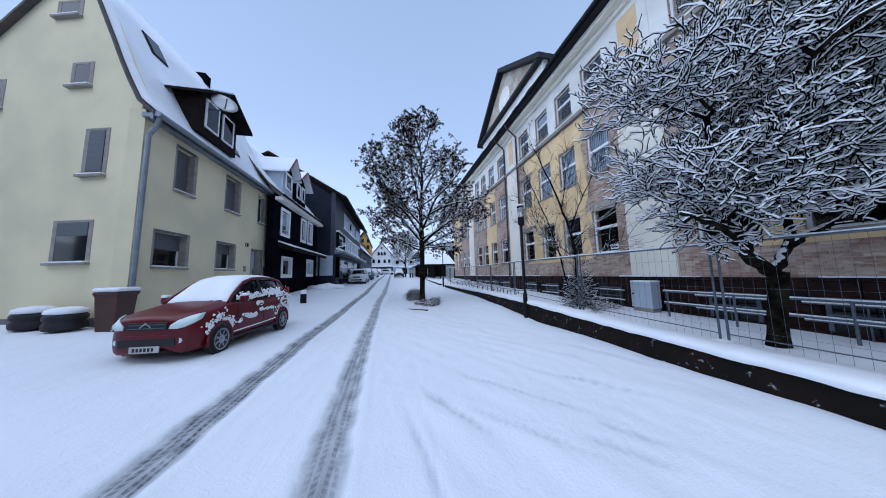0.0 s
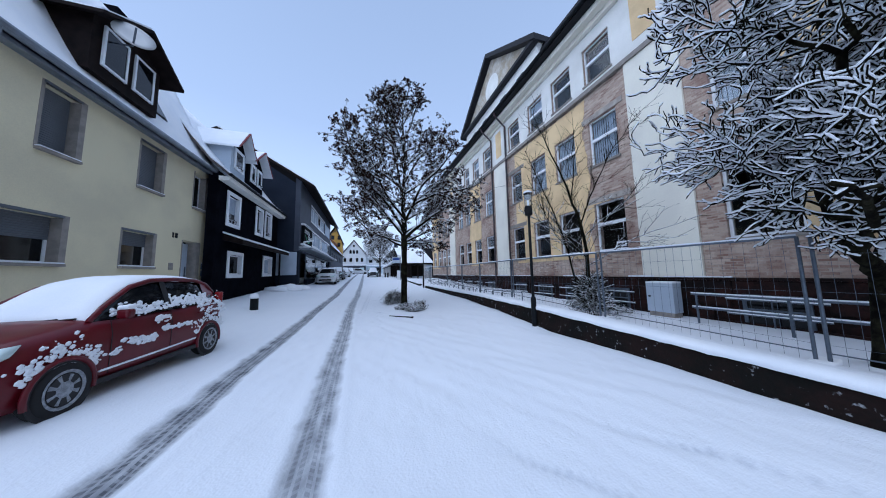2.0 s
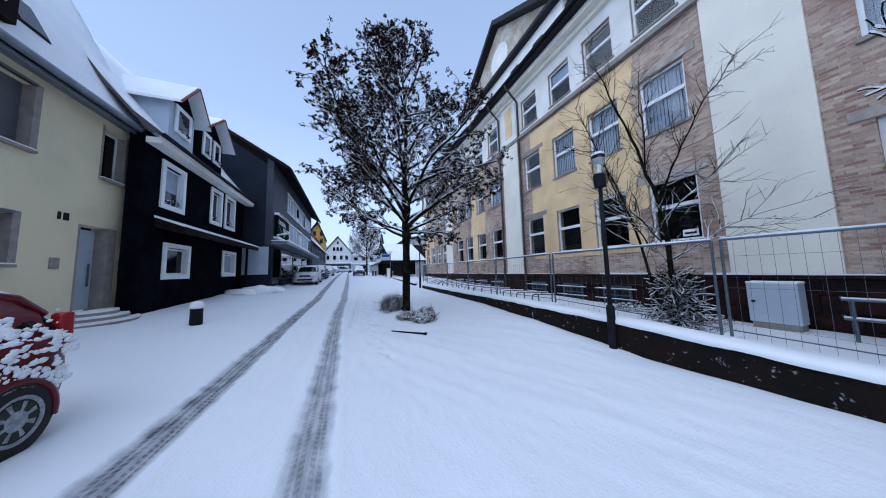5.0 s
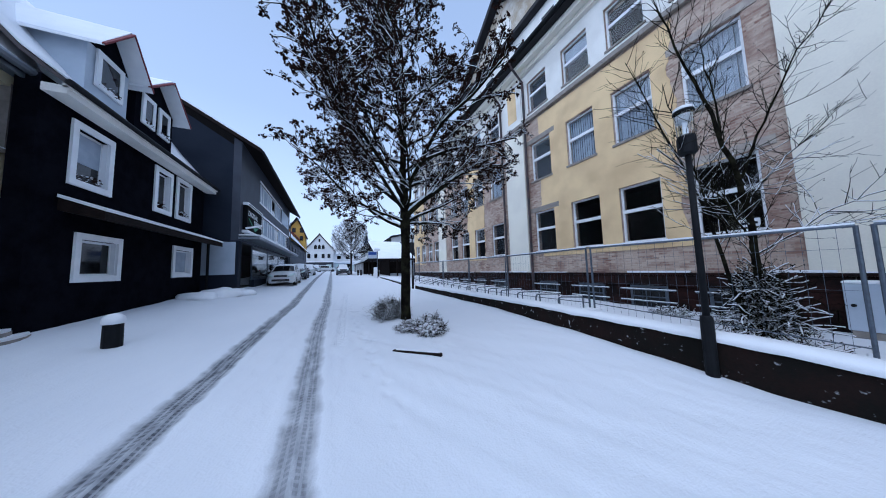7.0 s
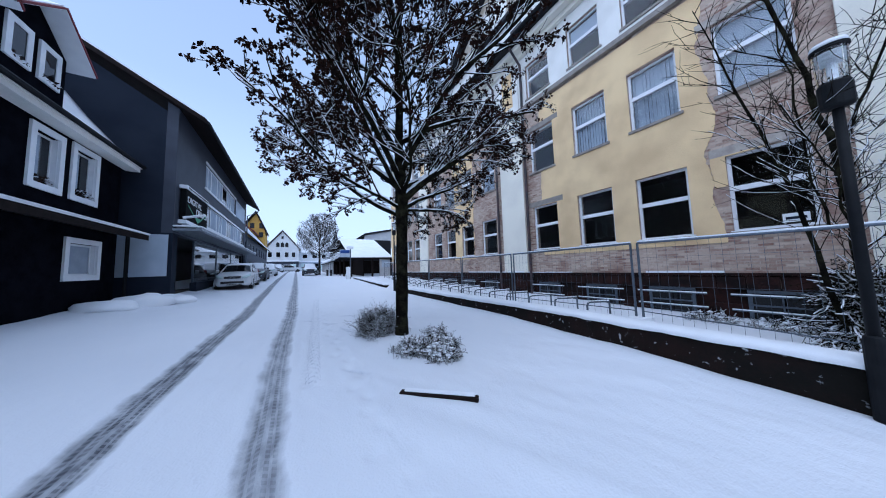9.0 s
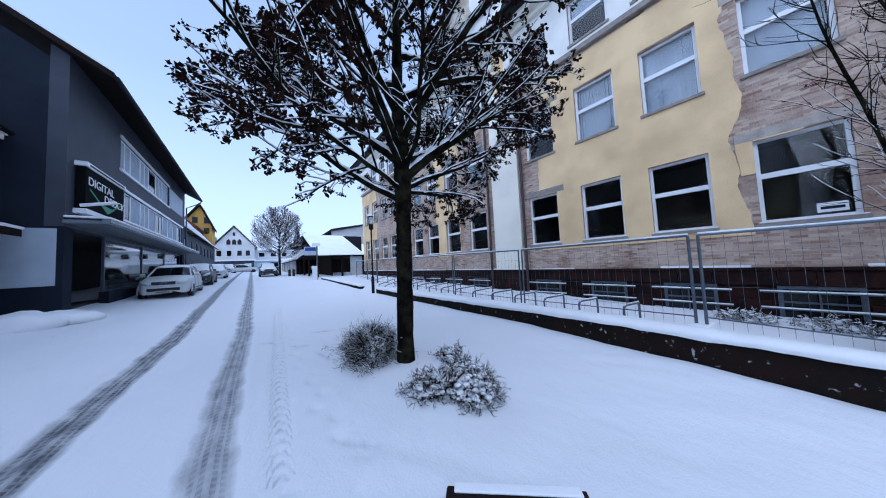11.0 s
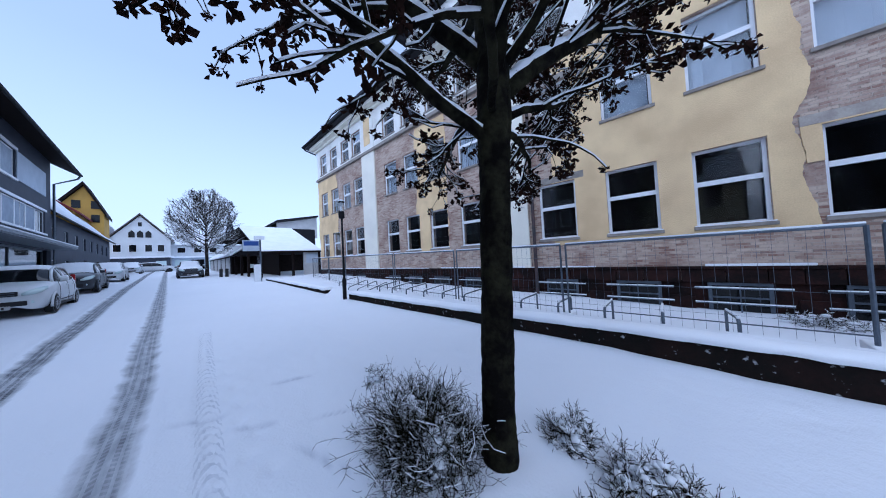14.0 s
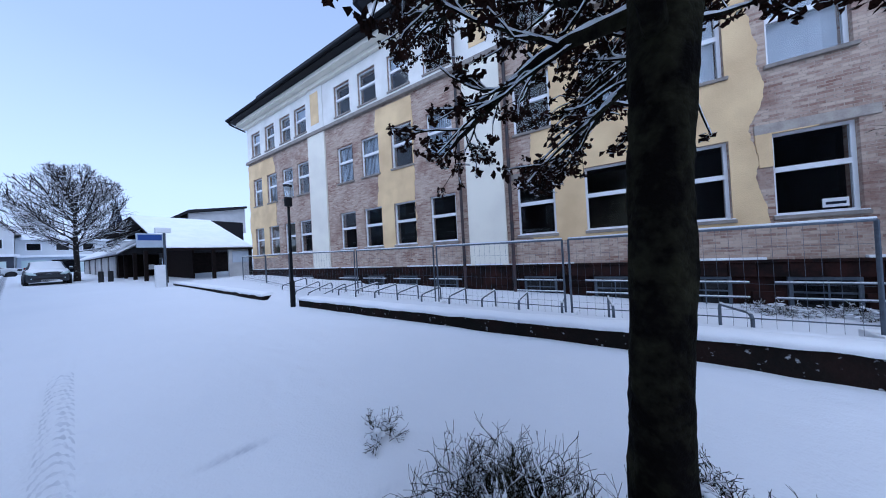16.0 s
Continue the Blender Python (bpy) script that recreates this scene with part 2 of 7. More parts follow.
def tube(bm, pts, radii, sides=6, cap=True):
    """A pipe through points, with a radius for each."""
    if not hasattr(radii, "__len__"):
        radii = [radii] * len(pts)
    pts = [Vector(p) for p in pts]
    rings = []
    side = None
    for i, p in enumerate(pts):
        d = (pts[min(i + 1, len(pts) - 1)] - pts[max(i - 1, 0)]).normalized()
        if side is None:
            side = d.orthogonal().normalized()
        side = (side - d * side.dot(d))
        side = side.normalized() if side.length > 1e-6 else d.orthogonal().normalized()
        up = d.cross(side)
        rings.append([bm.verts.new(p + radii[i] * (math.cos(a) * side + math.sin(a) * up)) for a in (math.tau * k / sides for k in range(sides))])
    for r, q in zip(rings, rings[1:]):
        for k in range(sides):
            bm.faces.new((r[k], r[(k + 1) % sides], q[(k + 1) % sides], q[k]))
    if cap:
        bm.faces.new(rings[0][::-1])
        bm.faces.new(rings[-1])
    return bm


def lathe(bm, profile, at=(0, 0, 0), sides=20, axis="z"):
    """Turn a profile of (radius, height) round an axis."""
    rings = []
    for r, h in profile:
        ring = []
        for k in range(sides):
            a = math.tau * k / sides
            c, s = r * math.cos(a), r * math.sin(a)
            p = {"z": (c, s, h), "x": (h, c, s), "y": (s, h, c)}[axis]
            ring.append(bm.verts.new((at[0] + p[0], at[1] + p[1], at[2] + p[2])))
        rings.append(ring)
    for r, q in zip(rings, rings[1:]):
        for k in range(sides):
            bm.faces.new((r[k], r[(k + 1) % sides], q[(k + 1) % sides], q[k]))
    bm.faces.new(rings[0][::-1])
    bm.faces.new(rings[-1])
    return bm


def lerp_table(v, table):
    if v <= table[0][0]:
        return table[0][1]
    for (a, p), (b, q) in zip(table, table[1:]):
        if v <= b:
            f = (v - a) / (b - a)
            return p + (q - p) * f
    return table[-1][1]


def nz(x, y, z=0.0, s=1.0):
    return noise.noise((x * s, y * s, z * s))


# ---- ground ----
RISE = ((-60, -0.4), (0, 0.0), (6, 0.0), (8, -0.02), (11.5, 0.0), (13.3, 0.1), (22, 0.42), (36, 0.92), (60, 1.5), (78, 1.8), (400, 4.0))
WALL_TOP = ((-8, 0.26), (1.6, 0.34), (3.4, 0.38), (6, 0.46), (8, 0.54), (12, 0.61), (16, 0.61), (24, 0.68), (34, 0.98), (40, 1.1))
WALLX = 4.55
TRACK = (((-10, -1.9), (1.7, -1.98), (5, -2.1), (8, -2.15), (12, -2.12), (18, -1.88), (30, -1.9), (90, -1.7)),
         ((-10, -0.55), (1.7, -0.58), (5, -0.71), (8, -0.75), (13, -0.77), (18, -0.62), (30, -0.5), (90, -0.3)))


def off_track(k, x, y):
    """How far a place lies beside the middle of a tyre track."""
    return x - lerp_table(y, TRACK[k]) - 0.03 * nz(0, y, k, 0.3)


def road_z(x, y):
    z = lerp_table(y, RISE)
    side = lerp_table(x, ((-14, 0.6), (-6.5, 0.38), (-5.2, 0.27), (-4.4, 0.15), (-2.6, 0.07), (-1.2, 0.01), (1.5, 0.0), (4.5, -0.06), (12, -0.06)))
    if x > 2.5:
        side += lerp_table(y, ((7.5, 0.0), (10, 0.18), (13, 0.22), (17, 0.1), (22, 0.0))) * min(1, (x - 2.5) / 2)
    return z + side


def yard_z(x, y):
    top = lerp_table(y, WALL_TOP) - 0.04
    low = lerp_table(y, ((-10, 0.0), (8, 0.1), (14, 0.24), (20, 0.42), (30, 0.75), (36, 0.95)))
    f = min(1, max(0, (x - 5.0) / 1.5))
    return top + (low - top) * f * f * (3 - 2 * f)


def ground_z(x, y):
    """The height of the snow."""
    if WALLX + 0.14 < x < 9.6 and y < 34.5 and not 21.9 < y < 23.9:
        return yard_z(x, y)
    return road_z(x, y)


def snow_relief(x, y):
    z = 0.03 * nz(x, y, 0, 0.5) + 0.014 * nz(x, y, 3, 1.7)
    if -7 < x < 4.5 and y < 40:
        z += 0.007 * nz(x * 1.2, y * 0.5, 7, 5.0)
    for k in (0, 1):
        d = abs(off_track(k, x, y)) / 0.17
        if d < 2.2:
            z -= 0.03 * math.exp(-d ** 4) - 0.012 * math.exp(-((d - 1.4) / 0.35) ** 2)
    if -0.3 < x < 1.1 and 9 < y < 18.5:
        for k in range(max(0, int((y - 9) / 0.34) - 1), int((y - 9) / 0.34) + 2):
            fx, fy = 0.18 + 0.11 * (k % 2) + 0.15 * nz(k, 0, 0, 0.37), 9 + 0.34 * k + 0.1 * nz(k, 5, 0, 0.7)
            z -= 0.035 * math.exp(-((x - fx) / 0.07) ** 2 - ((y - fy) / 0.08) ** 2)
    if -0.4 < x < 0.55 and 12 < y < 21.5:
        u = x - (-0.1 + 0.07 * (y - 15) + 0.03 * nz(y, 3, 0, 0.8))
        ph = (y / 0.17 + 3.0 * u * u / 0.02) % 1.0
        z -= math.exp(-(u / 0.11) ** 4) * (0.01 + 0.07 * max(0, math.sin(ph * math.pi * 2)) * (0.6 + 0.4 * nz(x, y, 2, 1.5)))
    if 0.0 < x < 1.8 and 13.2 < y < 18:
        u = x - (0.35 + 0.12 * (y - 13.5) + 0.06 * (y - 13.5) ** 2)
        z -= 0.02 * math.exp(-(u / 0.12) ** 2) * min(1, (y - 13.2) * 2) * (0.6 + 0.5 * nz(x, y, 5, 1.2))
    if x > 0.3 and y < 12:
        z += 0.02 * nz(x * 1.6 + y * 0.8, y * 0.22 - x * 0.1, 1, 2.2)
    d = math.hypot(x - 1.57, y - 13.28)
    if d < 1.6:
        z += 0.1 * math.exp(-(d / 0.8) ** 2)
    return z


# scuffs where feet and wheels have slid: x, y, length along the way, width, bearing
SCUFFS = ((1.9, 1.95, 0.3, 0.05, 42), (2.15, 2.15, 0.26, 0.05, 40), (0.5, 3.2, 0.22, 0.05, 30), (0.62, 2.85, 0.5, 0.03, 28), (1.2, 2.4, 0.6, 0.03, 38), (1.5, 3.2, 0.8, 0.03, 40), (2.6, 3.3, 0.7, 0.035, 42), (0.2, 2.2, 0.7, 0.03, 8), (0.35, 12.2, 0.2, 0.035, 40), (0.6, 14.6, 0.35, 0.03, 15), (1.0, 15.1, 0.3, 0.02, 60), (0.9, 16.4, 0.25, 0.04, 70), (0.3, 15.6, 0.2, 0.04, 55), (-0.1, 16.2, 0.25, 0.05, 65))


def scuff(x, y):
    total = 0.0
    for sx, sy, ln, w, turn in SCUFFS:
        if abs(x - sx) < 1.2 and abs(y - sy) < 1.2:
            c, q = math.cos(radians(turn)), math.sin(radians(turn))
            u, v = (x - sx) * c + (y - sy) * q, -(x - sx) * q + (y - sy) * c
            total += math.exp(-(v / ln) ** 4 - (u / w) ** 2)
    return min(1.0, total)


def spaced(stops):
    out = []
    for a, b, step in stops:
        n = max(1, round((b - a) / step))
        out += [a + (b - a) * k / n for k in range(n)]
    return out + [stops[-1][1]]


gxs = spaced(((-300, -40, 20), (-40, -12, 2), (-12, -7, 0.5), (-7, -2.6, 0.2), (-2.6, -0.35, 0.05), (-0.35, 0.55, 0.035), (0.55, 1.2, 0.06), (1.2, 2.6, 0.06), (2.6, 4.5, 0.12), (4.5, 4.68, 0.06), (4.68, 9.0, 0.2), (9, 40, 3), (40, 300, 20)))
gys = spaced(((-60, -4, 4), (-4, 0.5, 0.3), (0.5, 12, 0.06), (12, 20, 0.04), (20, 22, 0.1), (22, 45, 0.5), (45, 100, 2.5), (100, 400, 20)))
gscuff = [scuff(x, y) for y in gys for x in gxs]
gverts = [(x, y, ground_z(x, y) + snow_relief(x, y) - 0.02 * c) for (y, x), c in zip(((y, x) for y in gys for x in gxs), gscuff)]
nx = len(gxs)
gfaces = [(j * nx + i, j * nx + i + 1, (j + 1) * nx + i + 1, (j + 1) * nx + i) for j in range(len(gys) - 1) for i in range(nx - 1)]
gme = bpy.data.meshes.new("ground")
gme.from_pydata(gverts, [], gfaces)
gme.polygons.foreach_set("use_smooth", [True] * len(gme.polygons))
for k in (0, 1):
    gme.attributes.new("beside_track_%d" % k, "FLOAT", "POINT").data.foreach_set("value", [off_track(k, x, y) for y in gys for x in gxs])


gme.attributes.new("scuffed", "FLOAT", "POINT").data.foreach_set("value", gscuff)


def street_snow():
    m = bpy.data.materials.new("street_snow")
    m.use_nodes = True
    n, l = m.node_tree.nodes, m.node_tree.links
    b = n["Principled BSDF"]
    b.inputs["Roughness"].default_value = 0.8
    geo, sep = n.new("ShaderNodeNewGeometry"), n.new("ShaderNodeSeparateXYZ")
    l.new(geo.outputs["Position"], sep.inputs[0])

    def math_node(op, a, c, d=None):
        k = n.new("ShaderNodeMath")
        k.operation = op
        for i, v in enumerate((a, c, d)):
            if v is None:
                continue
            if isinstance(v, (int, float)):
                k.inputs[i].default_value = v
            else:
                l.new(v, k.inputs[i])
        return k.outputs[0]

    def noise_node(scale, detail, stretch=(1, 1, 1)):
        mp, t = n.new("ShaderNodeMapping"), n.new("ShaderNodeTexNoise")
        mp.inputs["Scale"].default_value = stretch
        l.new(geo.outputs["Position"], mp.inputs[0])
        l.new(mp.outputs[0], t.inputs["Vector"])
        t.inputs["Scale"].default_value, t.inputs["Detail"].default_value = scale, detail
        return t.outputs[0]

    grain, tread, patch, edge = noise_node(45, 4), noise_node(7.0, 7, (1.6, 0.5, 1)), noise_node(0.5, 5), noise_node(3.0, 6)
    mask, ribs = None, None
    for k, half, full_wear in ((0, 0.16, 1.0), (1, 0.155, 0.82)):
        at = n.new("ShaderNodeAttribute")
        at.attribute_name = "beside_track_%d" % k
        d = math_node("ABSOLUTE", at.outputs["Fac"], 0)
        r = n.new("ShaderNodeMapRange")
        r.inputs[1].default_value, r.inputs[2].default_value, r.inputs[3].default_value, r.inputs[4].default_value = half + 0.05, half - 0.06, 0, full_wear
        l.new(math_node("MULTIPLY_ADD", edge, 0.16, math_node("ADD", d, -0.08)), r.inputs[0])
        # slanting blocks of the tyre's tread, mirrored about its middle
        block = math_node("FRACT", math_node("MULTIPLY_ADD", sep.outputs["Y"], 1 / 0.075, math_node("MULTIPLY", d, 9.0)), 0)
        groove = math_node("LESS_THAN", math_node("FRACT", math_node("MULTIPLY", d, 1 / 0.062), 0), 0.38)
        block = math_node("MULTIPLY", math_node("MAXIMUM", math_node("MULTIPLY", math_node("LESS_THAN", block, 0.45), 0.6), groove), r.outputs[0])
        mask = r.outputs[0] if mask is None else math_node("MAXIMUM", mask, r.outputs[0])
        ribs = block if ribs is None else math_node("MAXIMUM", ribs, block)
    r = n.new("ShaderNodeMapRange")
    r.inputs[1].default_value, r.inputs[2].default_value = 0.3, 0.7
    l.new(tread, r.inputs[0])
    wear = math_node("MULTIPLY", mask, math_node("MULTIPLY_ADD", r.outputs[0], 0.4, math_node("MULTIPLY_ADD", math_node("MULTIPLY", ribs, edge), -0.5, 0.68)))
    base = n.new("ShaderNodeMixRGB")
    base.inputs[1].default_value, base.inputs[2].default_value = (0.68, 0.71, 0.76, 1), (0.75, 0.77, 0.81, 1)
    l.new(patch, base.inputs[0])
    mix = n.new("ShaderNodeMixRGB")
    mix.inputs[2].default_value = (0.06, 0.068, 0.085, 1)
    l.new(wear, mix.inputs[0])
    # the row of tread prints beside the second track: packed snow, relief shade added as colour
    u = math_node("ADD", sep.outputs["X"], math_node("MULTIPLY_ADD", sep.outputs["Y"], -0.07, 1.15))
    u2 = math_node("MULTIPLY", u, u)
    ph = math_node("FRACT", math_node("ADD", math_node("MULTIPLY", sep.outputs["Y"], 1 / 0.17), math_node("MULTIPLY", u2, 150.0)), 0)
    inside = math_node("MULTIPLY", math_node("LESS_THAN", u2, 0.011), math_node("LESS_THAN", ph, 0.4))
    inside = math_node("MULTIPLY", inside, math_node("MULTIPLY", math_node("GREATER_THAN", sep.outputs["Y"], 12.2), math_node("LESS_THAN", sep.outputs["Y"], 20.5)))
    slid = n.new("ShaderNodeAttribute")
    slid.attribute_name = "scuffed"
    prints = math_node("MAXIMUM", math_node("MULTIPLY", inside, math_node("MULTIPLY", r.outputs[0], 0.6)), math_node("MULTIPLY", slid.outputs["Fac"], math_node("MULTIPLY_ADD", r.outputs[0], 0.7, 0.1)))
    packed_shaded = n.new("ShaderNodeMixRGB")
    packed_shaded.inputs[2].default_value = (0.36, 0.39, 0.46, 1)
    l.new(prints, packed_shaded.inputs[0])
    l.new(base.outputs[0], mix.inputs[1])
    l.new(mix.outputs[0], packed_shaded.inputs[1])
    l.new(packed_shaded.outputs[0], b.inputs["Base Color"])
    bp, bp2 = n.new("ShaderNodeBump"), n.new("ShaderNodeBump")
    bp.inputs["Strength"].default_value, bp.inputs["Distance"].default_value = 0.35, 0.02
    bp2.inputs["Strength"].default_value, bp2.inputs["Distance"].default_value = 0.5, 0.06
    l.new(grain, bp.inputs["Height"])
    l.new(noise_node(3.0, 5, (1, 0.6, 1)), bp2.inputs["Height"])
    l.new(bp.outputs[0], bp2.inputs["Normal"])
    l.new(bp2.outputs[0], b.inputs["Normal"])
    return m


gme.materials.append(street_snow())
tagged(new("ground", gme), "snow-covered street with two dark slushy tyre tracks", "ground", kind="structure")


# ---- the school ----
SX = 9.0
CONCRETE = material("stained_concrete", (0.44, 0.40, 0.35), 0.9, second=(0.32, 0.28, 0.25), scale=4, fine=30, bump=0.4)
COLUMNS = (34.65, 32.72, 30.8, 29.1, 25.2, 23.33, 21.31, 19.29, 15.58, 13.46, 11.52, 9.56, 5.7, 3.72, 1.74, -0.25)
WW = 1.24
ROWS_Z = ((2.3, 4.29), (5.93, 7.9), (9.62, 11.3))
PIERS = ((26.15, 27.7), (16.0, 17.5), (6.25, 7.85), (-3.6, -2.05))
SCHOOL_Y = (-12.0, 35.3)
school = thing("school_building", "long old school with ochre plaster, bare brick and white pilasters", "building", at=(SX, 10, 0))


def at_school(bm):
    bmesh.ops.translate(bm, verts=bm.verts, vec=(-SX, -10, 0))
    return bm


holes = [(c - WW, c) for c in COLUMNS]
wall_ys, wall_zs = sorted({*SCHOOL_Y, *[v for h in holes for v in h]}), sorted({0.9, 12.3, *[v for r in ROWS_Z for v in r]})
rows = [(SX, SX + 0.4, ya, yb, za, zb) for ya, yb in zip(wall_ys, wall_ys[1:]) for za, zb in zip(wall_zs, wall_zs[1:]) if (za, zb) not in ROWS_Z or (ya, yb) not in holes]
part("wall", at_school(boxes(*rows)), BRICK, school, "worn pinkish brick wall with plaster knocked off")
part("side_wall", at_school(boxes((SX + 0.4, SX + 14, 35.28, 35.7, 0, 12.3), (SX + 0.4, SX + 14, -12.4, -11.98, 0, 12.3), (SX + 13.6, SX + 14, -12, 35.3, 0, 12.3))), CREAM, school)
part("room_wall", at_school(boxes(*[(SX + 3.6, SX + 3.7, -12, 35.2, a - 0.8, b + 0.9) for a, b in ROWS_Z], *[(SX + 0.4, SX + 3.7, c - 3.0, c - 2.9, 1.4, 12.2) for c in COLUMNS[3::4]])), ROOMSHADE, school)
part("floor_slab", at_school(boxes(*[(SX + 0.4, SX + 13.6, -12, 35.28, k, k + 0.25) for k in (1.2, 4.9, 8.6, 12.1)])), ROOMSHADE, school)


def plaster_patch(y0, y1, z0, z1, ragged, seed, proud=0.025):
    """A sheet of plaster with broken edges, left out at the windows."""
    bm = bmesh.new()
    step = 0.07
    n = int((z1 - z0) / step)

    def edge(base, z, k):
        return base + ragged * (1.1 * nz(seed, z, k, 0.9) + 0.35 * nz(seed, z, k + 9, 3.5) + 0.15 * nz(seed, z, k + 5, 11))
    for i in range(n):
        za, zb = z0 + i * step, z0 + (i + 1) * step
        zm = (za + zb) / 2
        cuts = [h for h in holes if h[1] > y0 - 1 and h[0] < y1 + 1] if any(a < zm < b for a, b in ROWS_Z) else []
        lo_a, lo_b, hi_a, hi_b = edge(y0, za, 1), edge(y0, zb, 1), edge(y1, za, 2), edge(y1, zb, 2)
        spans, ya, yb = [], lo_a, lo_b
        for c0, c1 in sorted(cuts):
            if c0 > min(hi_a, hi_b):
                break
            if c1 < max(ya, yb):
                continue
            if c0 > max(ya, yb):
                spans.append((ya, yb, c0, c0))
            ya = yb = c1
        if min(hi_a, hi_b) > max(ya, yb):
            spans.append((ya, yb, hi_a, hi_b))
        for a, b, c, d in spans:
            x = SX - proud
            f = [bm.verts.new(p) for p in ((x, a, za), (x, c, za), (x, d, zb), (x, b, zb))]
            k = [bm.verts.new((SX + 0.002, v.co.y, v.co.z)) for v in f]
            bm.faces.new(f[::-1])
            for p in range(4):
                q = (p + 1) % 4
                bm.faces.new((f[p], f[q], k[q], k[p]))
    bmesh.ops.recalc_face_normals(bm, faces=bm.faces)
    return at_school(bm)


for y0, y1, z0, z1, rag in ((9.75, 15.0, 2.05, 9.1, 0.22), (8.9, 9.8, 3.5, 4.5, 0.12), (20.0, 22.3, 2.1, 9.1, 0.2), (31.7, 35.25, 2.1, 9.1, 0.2), (-1.9, 4.5, 2.05, 9.1, 0.2), (-11.9, -3.5, 2.05, 9.1, 0.1)):
    part("plaster", plaster_patch(y0, y1, z0, z1, rag, y0 * 3.7), YELLOW, school, "ochre plaster with broken edges")
part("plaster", plaster_patch(-11.9, 35.25, 9.2, 12.3, 0.0, 1.0, 0.03), WHITEWALL, school, "off-white plaster of the top floor")
for a, b in PIERS:
    part("pilaster", at_school(boxes((SX - 0.09, SX, a, b, 1.2, 9.15), bevel=0.01)), CREAM, school, "smooth cream pilaster")
    part("pilaster", at_school(boxes((SX - 0.07, SX - 0.03, a + 0.05, b - 0.05, 9.36, 12.0))), WHITEWALL, school)
    part("panel", at_school(boxes((SX - 0.085, SX - 0.07, a + 0.4, b - 0.4, 9.75, 11.6))), YELLOW, school, "small ochre plaster panel")
part("string_course", at_school(boxes((SX - 0.16, SX, -12, 35.36, 9.15, 9.28), (SX - 0.12, SX, -12, 35.34, 9.28, 9.36))), STONESILL, school)
part("cornice", at_school(boxes((SX - 0.2, SX, -12, 35.5, 11.85, 12.05), (SX - 0.5, SX, -12, 35.8, 12.05, 12.32))), CREAM, school)
bm = bmesh.new()
prism(bm, ((SX - 0.85, 12.3), (SX - 0.85, 12.5), (SX + 1.3, 13.0), (SX + 1.3, 12.3)), "y", -12, 36.2)
part("eave", at_school(bm), DARKROOF, school, "dark projecting eave with a line of snow")
bm = tube(bmesh.new(), [(SX - 0.92, -12, 12.42), (SX - 0.92, 36.2, 12.42)], 0.085, 8)
part("gutter", at_school(bm), DARKMETAL, school)
part("attic_wall", at_school(boxes((SX + 0.55, SX + 0.8, -12, 11.9, 12.6, 14.0), (SX + 0.55, SX + 0.8, 22.9, 33.6, 12.6, 14.0), (SX + 0.8, SX + 10, 33.4, 33.6, 12.6, 14.0))), LIGHTZINC, school, "pale attic storey behind the eave")
for k in range(15):
    y = 33.0 - 0.98 * k * 1.0
    if y < 23.4:
        y = 11.2 - (k - 10) * 1.4
    part("attic_window", at_school(boxes((SX + 0.52, SX + 0.56, y - 0.75, y, 13.05, 13.65))), DARKGLASS, school)
bm = bmesh.new()
prism(bm, ((SX + 0.2, 14.0), (SX + 0.2, 14.15), (SX + 6, 15.6), (SX + 13, 14.1), (SX + 13, 14.0)), "y", -12.2, 34.2)
part("roof", at_school(bm), DARKROOF, school, "dark flat-pitched roof under snow")
# the gable over the middle
part("gable_wall", at_school(boxes((SX + 0.02, SX + 0.4, 12.35, 22.5, 12.5, 14.55))), WHITEWALL, school)
for y in (13.6, 15.6, 18.4, 20.4):
    part("gable_window", at_school(boxes((SX - 0.01, SX + 0.03, y, y + 0.75, 12.95, 13.85))), DARKGLASS, school)
    part("gable_frame", at_school(boxes((SX - 0.03, SX + 0.0, y - 0.08, y, 12.87, 13.93), (SX - 0.03, SX, y + 0.75, y + 0.83, 12.87, 13.93), (SX - 0.03, SX, y, y + 0.75, 13.36, 13.42))), PVC, school)
bm = bmesh.new()
prism(bm, ((12.3, 14.55), (22.6, 14.55), (17.45, 18.0)), "x", SX + 0.03, SX + 0.4)
part("tympanum", at_school(bm), material("patchy_relief_plaster", (0.55, 0.52, 0.46), 0.9, second=(0.36, 0.30, 0.22), scale=1.6, fine=9, bump=0.6), school, "weathered triangular relief field")
bm = bmesh.new()
lathe(bm, ((0.0, -0.02), (0.95, -0.02), (0.95, 0.06), (0.75, 0.06), (0.7, 0.02), (0, 0.02)), (SX, 17.45, 15.7), 24, "x")
part("relief_ring", at_school(bm), WHITEWALL, school)
bm = bmesh.new()
for a, b in (((12.0, 14.35), (17.45, 18.05)), ((17.45, 18.05), (22.9, 14.35))):
    prism(bm, (a, b, (b[0], b[1] + 0.35), (a[0], a[1] + 0.35)), "x", SX - 0.45, SX + 8)
box(bm, SX - 0.35, SX + 0.02, 12.1, 22.8, 14.45, 14.66)
part("gable_roof", at_school(bm), DARKROOF, school, "dark timber gable edge")
# downpipes beside the middle pilaster and at the corner
for y in (15.8, 17.75):
    bm = tube(bmesh.new(), [(SX - 0.92, y, 12.4), (SX - 0.85, y, 12.15), (SX - 0.12, y, 11.5), (SX - 0.12, y, 0.3)], 0.06, 8)
    part("downpipe", at_school(bm), material("rusty_downpipe", (0.07, 0.04, 0.04), 0.6, second=(0.03, 0.03, 0.035), scale=3), school)
